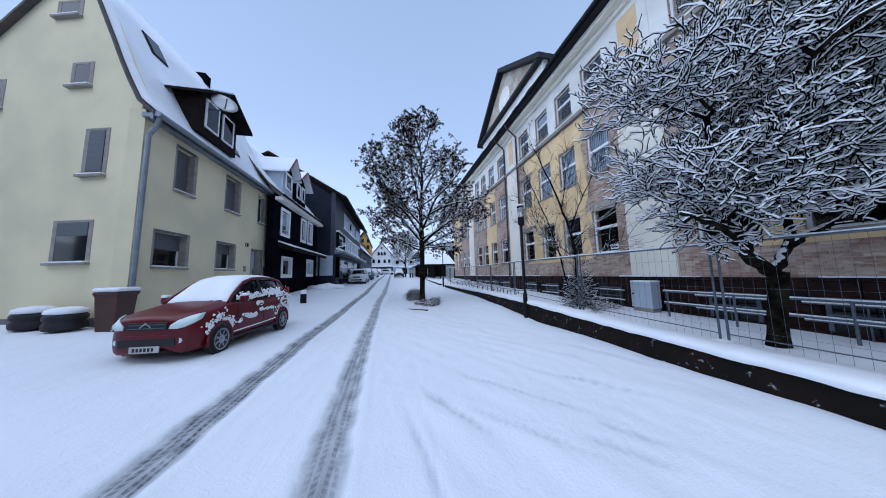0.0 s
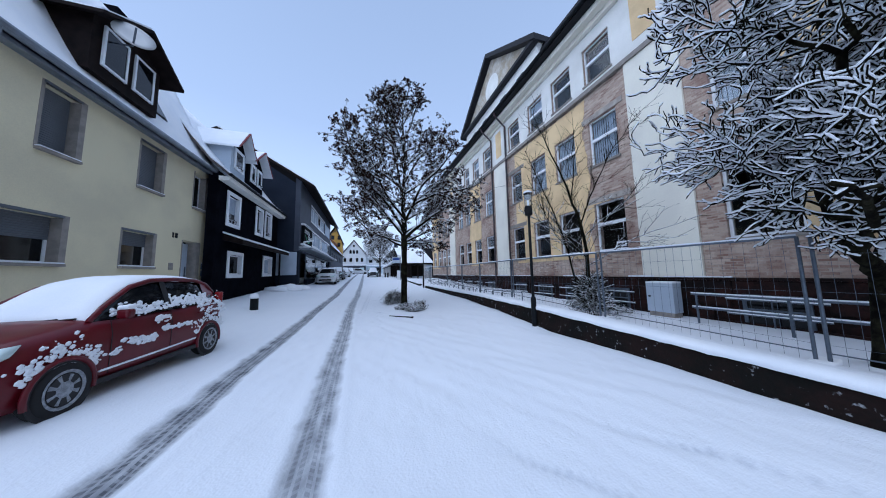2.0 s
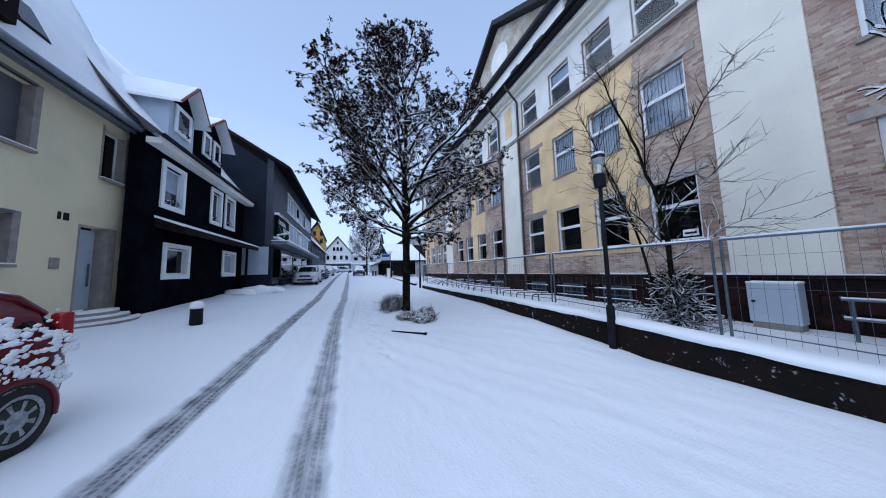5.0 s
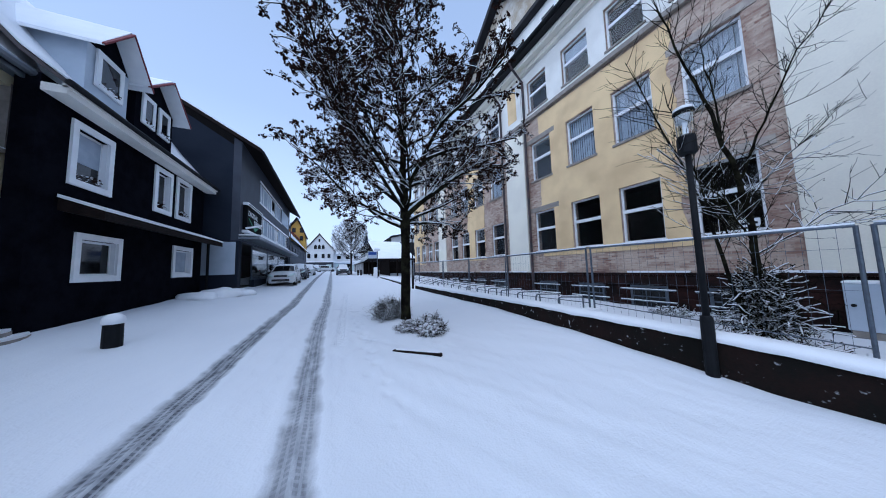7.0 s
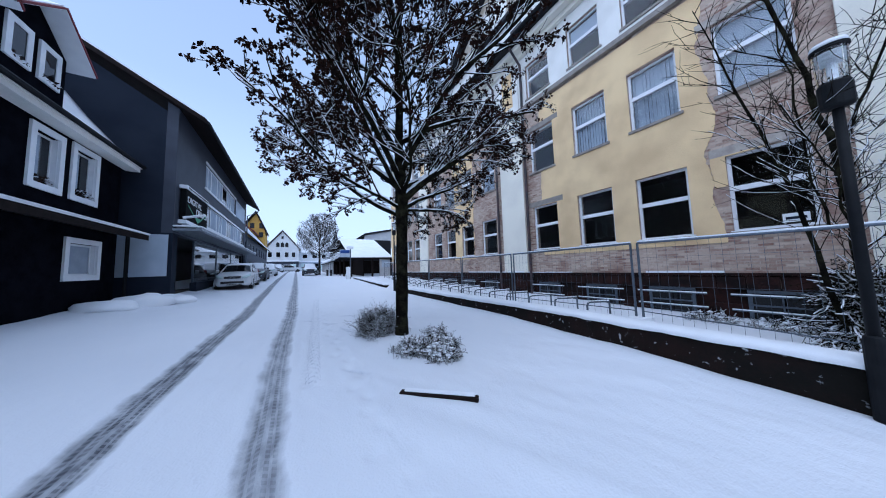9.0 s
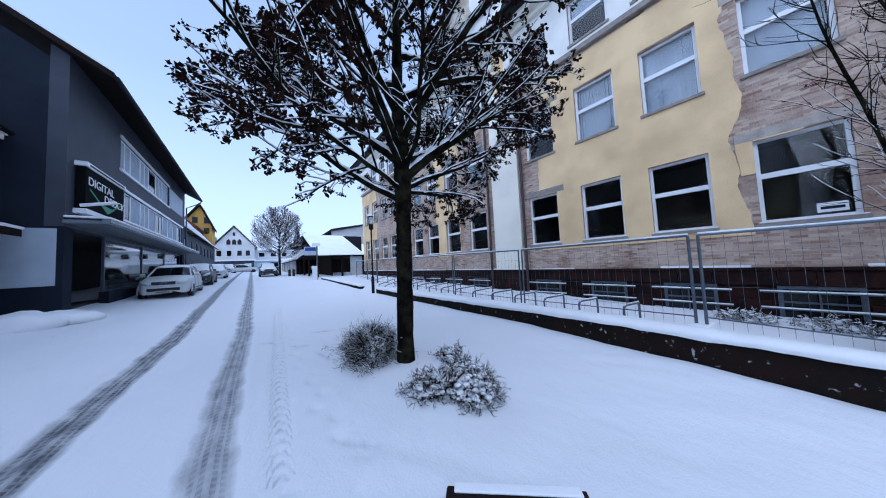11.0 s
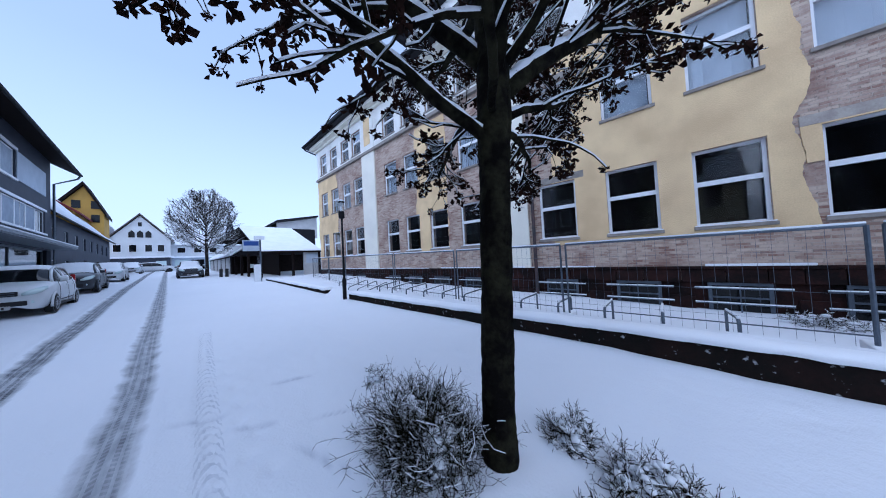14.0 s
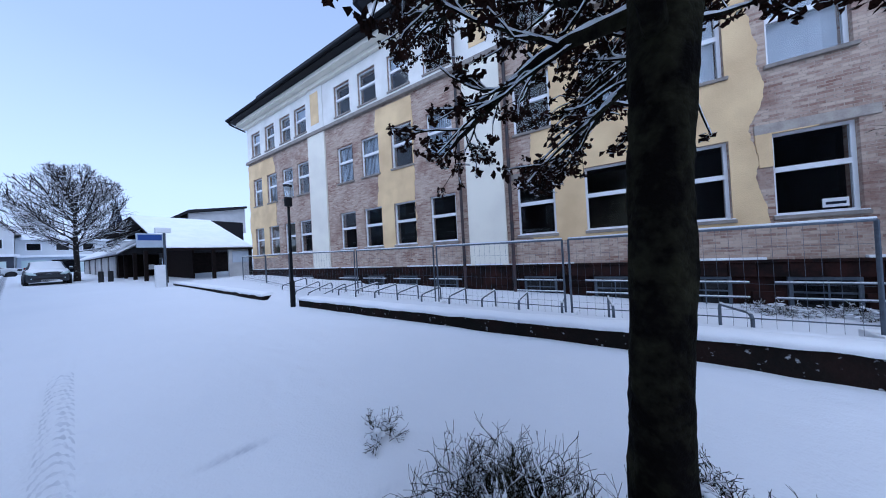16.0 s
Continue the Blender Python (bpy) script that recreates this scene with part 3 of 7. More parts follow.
bm = tube(bmesh.new(), [(SX - 0.92, 36.1, 12.4), (SX - 0.8, 35.9, 12.1), (SX - 0.1, 35.35, 11.7)], 0.06, 8)
part("downpipe", at_school(bm), DARKMETAL, school)


def window_meshes(h, w=WW):
    t = h * 0.56
    frame_bm = boxes((0.10, 0.17, 0, 0.07, 0, h), (0.10, 0.17, w - 0.07, w, 0, h), (0.10, 0.17, 0.07, w - 0.07, 0, 0.07), (0.10, 0.17, 0.07, w - 0.07, h - 0.07, h), (0.09, 0.18, 0.07, w - 0.07, t - 0.06, t + 0.06))
    return (as_mesh("window", frame_bm), as_mesh("pane", boxes((0.13, 0.142, 0.07, w - 0.07, 0.07, t - 0.06))), as_mesh("pane", boxes((0.13, 0.142, 0.07, w - 0.07, t + 0.06, h - 0.07))),
            as_mesh("sill", boxes((-0.07, 0.1, -0.06, w + 0.06, -0.09, 0.0), bevel=0.012)), as_mesh("snow_strip", boxes((-0.055, 0.08, -0.04, w + 0.04, 0.0, 0.025), bevel=0.01)))


def slat_blind(h, w, seed):
    rnd, bm = random.Random(seed), bmesh.new()
    k = 0.09
    while k < w - 0.12:
        a = rnd.uniform(0.15, 0.5)
        c, s = 0.055 * math.cos(a), 0.055 * math.sin(a)
        v = [bm.verts.new(p) for p in ((0.24 - s, k + 0.05 - c, 0.08), (0.24 + s, k + 0.05 + c, 0.08), (0.24 + s, k + 0.05 + c, h - 0.06), (0.24 - s, k + 0.05 - c, h - 0.06))]
        bm.faces.new(v)
        k += 0.1
    return bm


WIN = {r: window_meshes(b - a) for r, (a, b) in enumerate(ROWS_Z)}
BLINDS = [as_mesh("blind", slat_blind(1.97, WW, k)) for k in range(3)]
for r, (a, b) in enumerate(ROWS_Z):
    for c_i, c in enumerate(COLUMNS):
        fr, p0, p1, sl, sn = WIN[r]
        w = part("window", fr, PVC, school, "white two-light window with a transom", at=(0, c - WW - 10, a))
        for p in (p0, p1):
            g = part("pane", p, GLASS, w)
            g.visible_shadow = False
        part("sill", sl, YELLOW if c_i in (9, 10, 4) else STONESILL, w)
        if r == 0:
            part("snow_strip", sn, SNOW, w)
        if r == 1 and c_i not in (3, 6, 8):
            part("blind", BLINDS[c_i % 3], BLIND, w, "pale vertical slat blind")
        elif r == 2 and c_i % 3 == 0:
            part("blind", boxes((0.23, 0.235, 0.07, WW - 0.07, 0.9, 1.6)), BLIND, w)

for c_i in (8, 11, 12, 15):
    c = COLUMNS[c_i]
    for a, b in ROWS_Z[:2]:
        part("lintel", at_school(boxes((SX - 0.03, SX + 0.01, c - WW - 0.28, c + 0.28, b + 0.01, b + 0.24), bevel=0.01)), STONESILL if c_i == 8 else CONCRETE, school, "grey concrete lintel")
for c in (9.56, 5.7):
    card = part("notice_card", at_school(boxes((SX + 0.1, SX + 0.12, c - WW + 0.14, c - WW + 0.5, 2.42, 2.62))), PVC, school, "small white notice inside a window")
    part("notice_bar", at_school(boxes((SX + 0.094, SX + 0.1, c - WW + 0.18, c - WW + 0.46, 2.48, 2.54))), SLATE, card)

# plinth of red sandstone with cellar windows
cellar = [(c - WW + 0.1, c - 0.1) for c in COLUMNS]
part("plinth_core", at_school(boxes((SX + 0.02, SX + 0.4, -12, 35.25, -0.6, 1.2))), SANDSTONE, school)
stone_mesh = {}
for row in range(4):
    z0 = -0.2 + row * 0.35
    y, k = -3.0, row
    rnd = random.Random(row)
    while y < 35.1:
        w = rnd.choice((0.5, 0.65, 0.8))
        if not any(a - w + 0.05 < y < b - 0.02 for a, b in cellar) or row in (0, 3):
            if row == 3 or y + w < 35.3:
                key = (w, rnd.randint(0, 2))
                if key not in stone_mesh:
                    b2 = boxes((-0.05 - 0.012 * key[1], 0.05, 0.006, w - 0.006, 0.006, 0.344), bevel=0.012)
                    stone_mesh[key] = as_mesh("stone_block", b2)
                part("stone_block", stone_mesh[key], SANDSTONE, school, at=(0, y - 10, z0))
        y += w
part("ledge", at_school(boxes((SX - 0.1, SX, -12, 35.25, 1.2, 1.27), bevel=0.01)), SANDSTONE, school)
bm = bmesh.new()
rnd = random.Random(5)
y = -5.0
while y < 35:
    w = rnd.uniform(0.5, 2.2)
    if rnd.random() < 0.75:
        box(bm, SX - 0.1, SX - 0.005, y, min(35, y + w), 1.27, 1.27 + rnd.uniform(0.03, 0.06), bevel=0.012)
    y += w + rnd.uniform(0, 0.3)
tagged(part("snow_on_ledge", at_school(bm), SNOW, school, "thin line of snow on the plinth ledge"), kind="stuff")
for c in COLUMNS:
    w = part("cellar_window", at_school(boxes((SX - 0.03, SX + 0.02, c - WW + 0.1, c - WW + 0.17, 0.15, 0.85), (SX - 0.03, SX + 0.02, c - 0.17, c - 0.1, 0.15, 0.85), (SX - 0.03, SX + 0.02, c - WW + 0.17, c - 0.17, 0.78, 0.85), (SX - 0.03, SX + 0.02, c - WW + 0.17, c - 0.17, 0.47, 0.51))), GALV, school)
    part("pane", at_school(boxes((SX - 0.005, SX + 0.015, c - WW + 0.17, c - 0.17, 0.15, 0.78))), DARKGLASS, w)
    bar_bm = bmesh.new()
    for z in (0.35, 0.72):
        tube(bar_bm, [(SX - 0.14, c - WW - 0.15, z), (SX - 0.14, c + 0.15, z)], 0.02, 6)
    for yy in (c - WW / 2,):
        tube(bar_bm, [(SX - 0.14, yy, 0.05), (SX - 0.14, yy, 0.8)], 0.015, 6)
    part("guard_bar", at_school(bar_bm), GALV, w)
    bar_snow = bmesh.new()
    for z in (0.35, 0.72):
        run = [c - WW - 0.15 + (WW + 0.3) * k / 9 for k in range(10)]
        tube(bar_snow, [(SX - 0.14, yy, z + 0.022) for yy in run], [0.02 + 0.008 * nz(yy, z, 0, 3) for yy in run], 6)
    part("snow_strip", at_school(bar_snow), SNOW, w, smooth=True)

# ---- garden wall along the pavement ----
for a, b, name in ((-9.0, 21.75, "garden_wall"), (24.0, 34.2, "garden_wall")):
    gw = thing(name, "low dark red sandstone garden wall with moss", "wall", kind="structure", at=(WALLX, a, 0))
    bm = bmesh.new()
    n = int((b - a) / 0.4)
    ring = []
    for i in range(n + 1):
        y = a + (b - a) * i / n
        t = lerp_table(y, WALL_TOP)
        ring.append([bm.verts.new((x - WALLX, y - a, z)) for x, z in ((WALLX, road_z(WALLX, y) - 0.3), (WALLX + 0.01 * nz(y, 0, 0, 1), t - 0.09), (WALLX + 0.3, t - 0.09), (WALLX + 0.3, -0.3))])
    for p, q in zip(ring, ring[1:]):
        for k in range(3):
            bm.faces.new((p[k], q[k], q[k + 1], p[k + 1]))
    bm.faces.new(ring[0]), bm.faces.new(ring[-1][::-1])
    bmesh.ops.recalc_face_normals(bm, faces=bm.faces)
    part("wall_body", bm, SNOWFLECK, gw)
    bm = bmesh.new()
    n = int((b - a) / 0.15)
    ring = []
    for i in range(n + 1):
        y = a + (b - a) * i / n
        t = lerp_table(y, WALL_TOP)
        h = 0.018 * nz(y, 4, 0, 1.3) + 0.012 * nz(y, 4, 0, 5)
        e = 0.02 * nz(y, 1, 0, 2) + 0.012 * nz(y, 2, 0, 7)
        ring.append([bm.verts.new((x, y - a, t + z)) for x, z in ((-0.035 + e, -0.1 + e), (-0.05 + e, -0.05), (-0.02 + e, h - 0.01), (0.08, h + 0.012), (0.3, h), (0.6, -0.12))])
    for p, q in zip(ring, ring[1:]):
        for k in range(5):
            bm.faces.new((p[k], q[k], q[k + 1], p[k + 1]))
    bm.faces.new(ring[0]), bm.faces.new(ring[-1][::-1])
    bmesh.ops.recalc_face_normals(bm, faces=bm.faces)
    part("snow_cap", bm, SNOW, gw, "thick soft cap of snow", smooth=True)


# ---- houses on the other side ----
def house_window(parent, x, y0, y1, z0, z1, frame_w=0.06, recess=0.12, trim=None, shutter=0.0, sill=True, pane=None, mid=False, flower=False):
    """A window in a wall that faces +x, from y0 to y1 and z0 to z1."""
    ob = part("window", boxes((x - recess - 0.05, x - recess, y0, y0 + frame_w, z0, z1), (x - recess - 0.05, x - recess, y1 - frame_w, y1, z0, z1), (x - recess - 0.05, x - recess, y0 + frame_w, y1 - frame_w, z0, z0 + frame_w),
                    (x - recess - 0.05, x - recess, y0 + frame_w, y1 - frame_w, z1 - frame_w, z1), *([(x - recess - 0.05, x - recess, (y0 + y1) / 2 - 0.03, (y0 + y1) / 2 + 0.03, z0 + frame_w, z1 - frame_w)] if mid else [])), PVC, parent)
    part("pane", boxes((x - recess - 0.045, x - recess - 0.02, y0 + frame_w, y1 - frame_w, z0 + frame_w, z1 - frame_w)), pane or DARKGLASS, ob)
    if trim:
        w = 0.16
        part("surround", boxes((x, x + 0.05, y0 - w, y0, z0 - w, z1 + w), (x, x + 0.05, y1, y1 + w, z0 - w, z1 + w), (x, x + 0.05, y0, y1, z1, z1 + w), (x, x + 0.05, y0, y1, z0 - w, z0), (x - recess, x, y0, y0 + 0.02, z0, z1), (x - recess, x, y1 - 0.02, y1, z0, z1), (x - recess, x, y0, y1, z0, z0 + 0.02)), trim, ob, "white painted surround")
    if shutter:
        bm, outline, z = bmesh.new(), [], z1
        while z > z1 - (z1 - z0) * shutter:
            outline += [(x - recess + 0.02, z), (x - recess + 0.02, z - 0.04), (x - recess + 0.008, z - 0.045)]
            z -= 0.05
        prism(bm, [*outline, (x - recess, z), (x - recess, z1)], "y", y0 + 0.02, y1 - 0.02)
        part("roller_shutter", bm, SHUTTER, ob, "grey roller shutter")
        part("shutter_box", boxes((x - 0.05, x + 0.015, y0 - 0.02, y1 + 0.02, z1, z1 + 0.06)), SHUTTER, ob)
    if sill:
        part("sill", boxes((x - 0.05, x + 0.1, y0 - 0.05, y1 + 0.05, z0 - 0.06, z0), bevel=0.01), STONESILL, ob)
        part("snow_strip", boxes((x - 0.04, x + 0.09, y0 - 0.04, y1 + 0.04, z0, z0 + 0.03), bevel=0.01), SNOW, ob)
    if flower:
        bm, rnd = bmesh.new(), random.Random(int(y0 * 10))
        for _ in range(60):
            p = Vector((x - 0.03 + rnd.uniform(-0.07, 0.07), rnd.uniform(y0 + 0.08, y1 - 0.08), z0 + 0.05 + rnd.uniform(0, 0.16)))
            d = Vector((rnd.uniform(-1, 1), rnd.uniform(-1, 1), rnd.uniform(-0.3, 1))).normalized() * 0.06
            s = d.orthogonal().normalized() * 0.03
            bm.faces.new([bm.verts.new(q) for q in (p - s, p + d, p + s)])
        tagged(part("window_plant", bm, LEAFSNOW, ob, "dark withered plant dusted with snow"), kind="stuff")
    return ob


def wall_with_holes(x0, x1, y0, y1, z0, z1, holes):
    """Boxes of a wall facing x, round rectangular openings (y0, y1, z0, z1)."""
    ys = sorted({y0, y1, *[v for h in holes for v in h[:2]]})
    zs = sorted({z0, z1, *[v for h in holes for v in h[2:]]})
    return [(x0, x1, a, b, c, d) for a, b in zip(ys, ys[1:]) for c, d in zip(zs, zs[1:]) if not any(h[0] < (a + b) / 2 < h[1] and h[2] < (c + d) / 2 < h[3] for h in holes)]


def roof_sheet(bm, profile, y0, y1, thick=0.12, dz=0.0, rough=0.0, step=0.5, y0s=None):
    """A roof skin whose section (x, z) is drawn along y; y0s gives each point its own near end."""
    n = max(1, int((y1 - y0) / step))
    grid = []
    for i in range(n + 1):
        f = i / n
        grid.append([bm.verts.new((x, (y0s[k] if y0s else y0) * (1 - f) + y1 * f, z + dz + rough * nz(x, y0 + (y1 - y0) * f, 2, 0.8))) for k, (x, z) in enumerate(profile)])
    under = [[bm.verts.new((v.co.x, v.co.y, v.co.z - thick)) for v in r] for r in grid]
    m = len(profile)
    for i in range(n):
        for k in range(m - 1):
            bm.faces.new((grid[i][k], grid[i + 1][k], grid[i + 1][k + 1], grid[i][k + 1]))
            bm.faces.new((under[i][k], under[i][k + 1], under[i + 1][k + 1], under[i + 1][k]))
        for k in (0, m - 1):
            bm.faces.new((grid[i][k], under[i][k], under[i + 1][k], grid[i + 1][k]))
    for i in (0, n):
        for k in range(m - 1):
            bm.faces.new((grid[i][k], grid[i][k + 1], under[i][k + 1], under[i][k]))
    bmesh.ops.recalc_face_normals(bm, faces=bm.faces)
    return bm


# the pale yellow house: long front, and a slanting gable end
YX, YC, YE = -6.71, 7.9, 15.15
house = thing("yellow_house", "pale yellow rendered two-storey house with a steep snowy roof", "house")
L1, L2, DOOR = (8.5, 9.62, 1.92, 2.95), (11.06, 12.13, 1.92, 2.95), (13.42, 14.3, 0.75, 2.98)
U1, U2, U3 = (8.99, 9.7, 4.33, 5.75), (11.38, 12.25, 4.33, 5.75), (13.86, 14.58, 4.33, 5.75)
part("front_wall", boxes(*wall_with_holes(YX - 0.35, YX, YC, YE, -0.3, 6.25, [L1, L2, DOOR, U1, U2, U3])), PALEYELLOW, house)
for w, sh in ((L1, 0.45), (L2, 0.35), (U1, 0.9), (U2, 0.95), (U3, 0.0)):
    house_window(house, YX, *w, recess=0.2, shutter=sh)
    for a, b in ((w[1] - 0.004, w[1] + 0.13), (w[0] - 0.06, w[0] + 0.004)):
        part("reveal", boxes((YX - 0.34, YX + 0.004, a, b, w[2] - 0.02, w[3] + 0.06)), STONESILL, house)
door = part("door", boxes((YX - 0.32, YX - 0.26, DOOR[0] + 0.05, DOOR[1] - 0.05, 0.8, 2.9), bevel=0.01), LIGHTZINC, house, "pale house door set back in its opening")
part("door_pane", boxes((YX - 0.262, YX - 0.25, DOOR[0] + 0.12, DOOR[0] + 0.4, 1.1, 2.75)), DARKGLASS, door)
part("door_handle", tube(bmesh.new(), [(YX - 0.22, DOOR[1] - 0.2, 1.4), (YX - 0.22, DOOR[1] - 0.2, 2.0)], 0.02, 8), GALV, door)
part("door_surround", boxes((YX - 0.34, YX + 0.004, DOOR[0] - 0.004, DOOR[0] + 0.05, 0.75, 2.98), (YX - 0.34, YX + 0.004, DOOR[1] - 0.05, DOOR[1] + 0.2, 0.75, 2.98)), STONESILL, house)
for rad, top in ((1.05, 0.55), (0.82, 0.67), (0.6, 0.79)):
    arc = [(YX + rad * 0.8 * math.sin(math.pi * q / 14), (DOOR[0] + DOOR[1]) / 2 - rad * math.cos(math.pi * q / 14)) for q in range(15)]
    step_ob = part("doorstep", prism(bmesh.new(), arc, "z", top - 0.2, top - 0.05), STONESILL, house, "half-round stone doorstep")
    part("snow_cover", prism(bmesh.new(), [(YX + (x - YX) * 0.97, y) for x, y in arc], "z", top - 0.05, top), SNOW, step_ob)
part("house_number", boxes((YX, YX + 0.012, 12.92, 12.99, 3.0, 3.18), (YX, YX + 0.012, 13.05, 13.17, 3.0, 3.18)), DARKMETAL, house)
part("bell_plate", boxes((YX, YX + 0.02, 12.85, 13.05, 1.85, 2.1)), STONESILL, house)
mail = part("mailbox", boxes((YX, YX + 0.16, 14.62, 15.0, 1.62, 1.86), (YX, YX + 0.16, 14.62, 15.0, 1.9, 2.14), bevel=0.015), GALV, house, "grey double mailbox")
part("snow_cap", boxes((YX, YX + 0.16, 14.62, 15.0, 2.14, 2.2), bevel=0.02), SNOW, mail)
# gable end, in a frame of its own: u runs along the wall away from the street
TH = radians(15)
GU = Matrix(((-math.cos(TH), -math.sin(TH), 0, YX), (math.sin(TH), -math.cos(TH), 0, YC), (0, 0, 1, 0), (0, 0, 0, 1)))
VERGE = ((-0.22, 6.2), (0.12, 6.55), (0.45, 7.15), (0.78, 7.8), (1.08, 8.45), (1.8, 9.9), (2.5, 11.2), (3.4, 10.5), (5.1, 9.0), (7.2, 7.2))
bm = bmesh.new()
prism(bm, ((0, -0.3), *[(u, z - 0.1) for u, z in VERGE[1:]], (7.0, -0.3)), "y", -0.3, 0.0)
bm.transform(GU)
bmesh.ops.recalc_face_normals(bm, faces=bm.faces)
part("gable_wall", bm, PALEYELLOW, house)
part("plinth", (lambda b: (b.transform(GU), b)[1])(boxes((0.0, 7, 0, 0.03, -0.3, 0.62))), material("grey_plinth", (0.10, 0.10, 0.11), 0.9, second=(0.16, 0.15, 0.15), scale=3), house)
for u0, u1, z0, z1, sh in ((1.1, 1.6, 4.45, 5.7, 0.95), (1.27, 2.2, 2.08, 3.12, 0.35), (1.85, 2.3, 7.1, 7.75, 0), (2.45, 3.05, 9.35, 9.8, 0), (4.6, 5.3, 6.6, 7.4, 0)):
    w = part("window", (lambda b: (b.transform(GU), b)[1])(boxes((u0 - 0.12, u0, 0, 0.012, z0 - 0.05, z1 + 0.06), (u1, u1 + 0.12, 0, 0.012, z0 - 0.05, z1 + 0.06), (u0, u1, 0, 0.012, z1, z1 + 0.06))), STONESILL, house, "window with a grey stone surround")
    part("pane", (lambda b: (b.transform(GU), b)[1])(boxes((u0, u1, -0.06, 0.008, z0, z1))), DARKGLASS, w)
    if sh:
        part("roller_shutter", (lambda b: (b.transform(GU), b)[1])(prism(bmesh.new(), [*[q for k in range(int((z1 - z0) * sh / 0.05)) for q in ((0.02, z1 - 0.05 * k), (0.02, z1 - 0.05 * k - 0.04), (0.01, z1 - 0.05 * k - 0.045))], (0.008, z1 - (z1 - z0) * sh), (0.008, z1)], "x", u0 + 0.02, u1 - 0.02)), SHUTTER, w)
    part("sill", (lambda b: (b.transform(GU), b)[1])(boxes((u0 - 0.14, u1 + 0.14, 0, 0.12, z0 - 0.1, z0 - 0.04))), STONESILL, w)
    part("snow_strip", (lambda b: (b.transform(GU), b)[1])(boxes((u0 - 0.12, u1 + 0.12, 0, 0.11, z0 - 0.04, z0), bevel=0.01)), SNOW, w)
# roof over yellow and black house
SECT = [(YX + 0.32, 6.12), (YX - 0.1, 6.5), (YX - 0.43, 7.1), (YX - 0.75, 7.75), (YX - 1.04, 8.4), (YX - 1.74, 9.9), (YX - 2.42, 11.2), (YX - 3.6, 10.1), (YX - 6.6, 7.2)]
near = [YC - 0.18 + math.tan(TH) * max(0, YX - x) for x, z in SECT]
part("roof", roof_sheet(bmesh.new(), SECT, YC, 15.3, 0.1, y0s=near), ROOFTILE, house, "dark tile roof edge")
part("snow_cover", roof_sheet(bmesh.new(), SECT[:-1], YC, 15.3, 0.05, 0.075, 0.02, 0.4, y0s=[v + 0.12 for v in near[:-1]]), SNOW, house, "snow lying on the steep roof", smooth=True)
bm = tube(bmesh.new(), [(YX + 0.38, 7.75, 6.06), (YX + 0.38, 15.3, 6.06)], 0.085, 8)
part("gutter", bm, ZINC, house)
part("fascia", boxes((YX, YX + 0.3, 7.8, 15.2, 5.98, 6.1), (YX + 0.24, YX + 0.3, 7.75, 15.2, 5.9, 6.1)), ZINC, house)
part("downpipe", tube(bmesh.new(), [(YX + 0.36, 7.85, 6.0), (YX + 0.3, 7.88, 5.75), (YX + 0.1, 7.92, 5.5), (YX + 0.08, 7.92, 0.2)], 0.055, 10), ZINC, house)


def dormer(parent, x_front, x_back, y0, y1, z0, z1, peak, wall_mat, snow_mat, verge_mat, nwin, over=0.25, trim=None):
    """A roof dormer with a gabled front facing +x."""
    ym = (y0 + y1) / 2
    d = part("dormer", prism(bmesh.new(), ((y0, z0), (y1, z0), (y1, z1), (ym, peak), (y0, z1)), "x", x_back, x_front), wall_mat, parent, "gabled dormer")
    bm, bs = bmesh.new(), bmesh.new()
    slope = (peak - z1) / (ym - y0)
    for a, b in ((y0 - over, ym), (ym, y1 + over)):
        za, zb = (z1 - over * slope, peak) if b == ym else (peak, z1 - over * slope)
        t = 0.05 if trim else 0.09
        prism(bm, ((a, za + 0.09 - t), (b, zb + 0.09 - t), (b, zb + 0.09), (a, za + 0.09)), "x", x_back - 0.3, x_front + 0.45)
        prism(bs, ((a + 0.02, za + 0.092), (b, zb + 0.092), (b, zb + 0.16), (a + 0.02, za + 0.15)), "x", x_back - 0.3, x_front + 0.4)
    part("dormer_roof", bm, trim or verge_mat, d)
    if trim:
        for a, b in ((y0 - over, ym), (ym, y1 + over)):
            za, zb = (z1 - over * slope, peak) if b == ym else (peak, z1 - over * slope)
            part("verge", prism(bmesh.new(), ((a, za + 0.055), (b, zb + 0.055), (b, zb + 0.12), (a, za + 0.12)), "x", x_front + 0.40, x_front + 0.475), verge_mat, d, "dark red verge tiles")
        part("gable_panel", prism(bmesh.new(), ((y0 + 0.06, z1 - 0.05), (y1 - 0.06, z1 - 0.05), (ym, peak - 0.05)), "x", x_front, x_front + 0.02), BLACKCLAD, d, "black clad gable")
    part("snow_cover", bs, snow_mat, d)
    w = (y1 - y0 - 0.3) / nwin
    for k in range(nwin):
        a = y0 + 0.15 + k * w
        house_window(d, x_front + 0.06, a + 0.1, a + w - 0.1, z0 + 0.3, z1 - 0.05, recess=0.0, trim=None, sill=False, mid=False, frame_w=0.15 if trim else 0.06, flower=bool(trim))
    return d


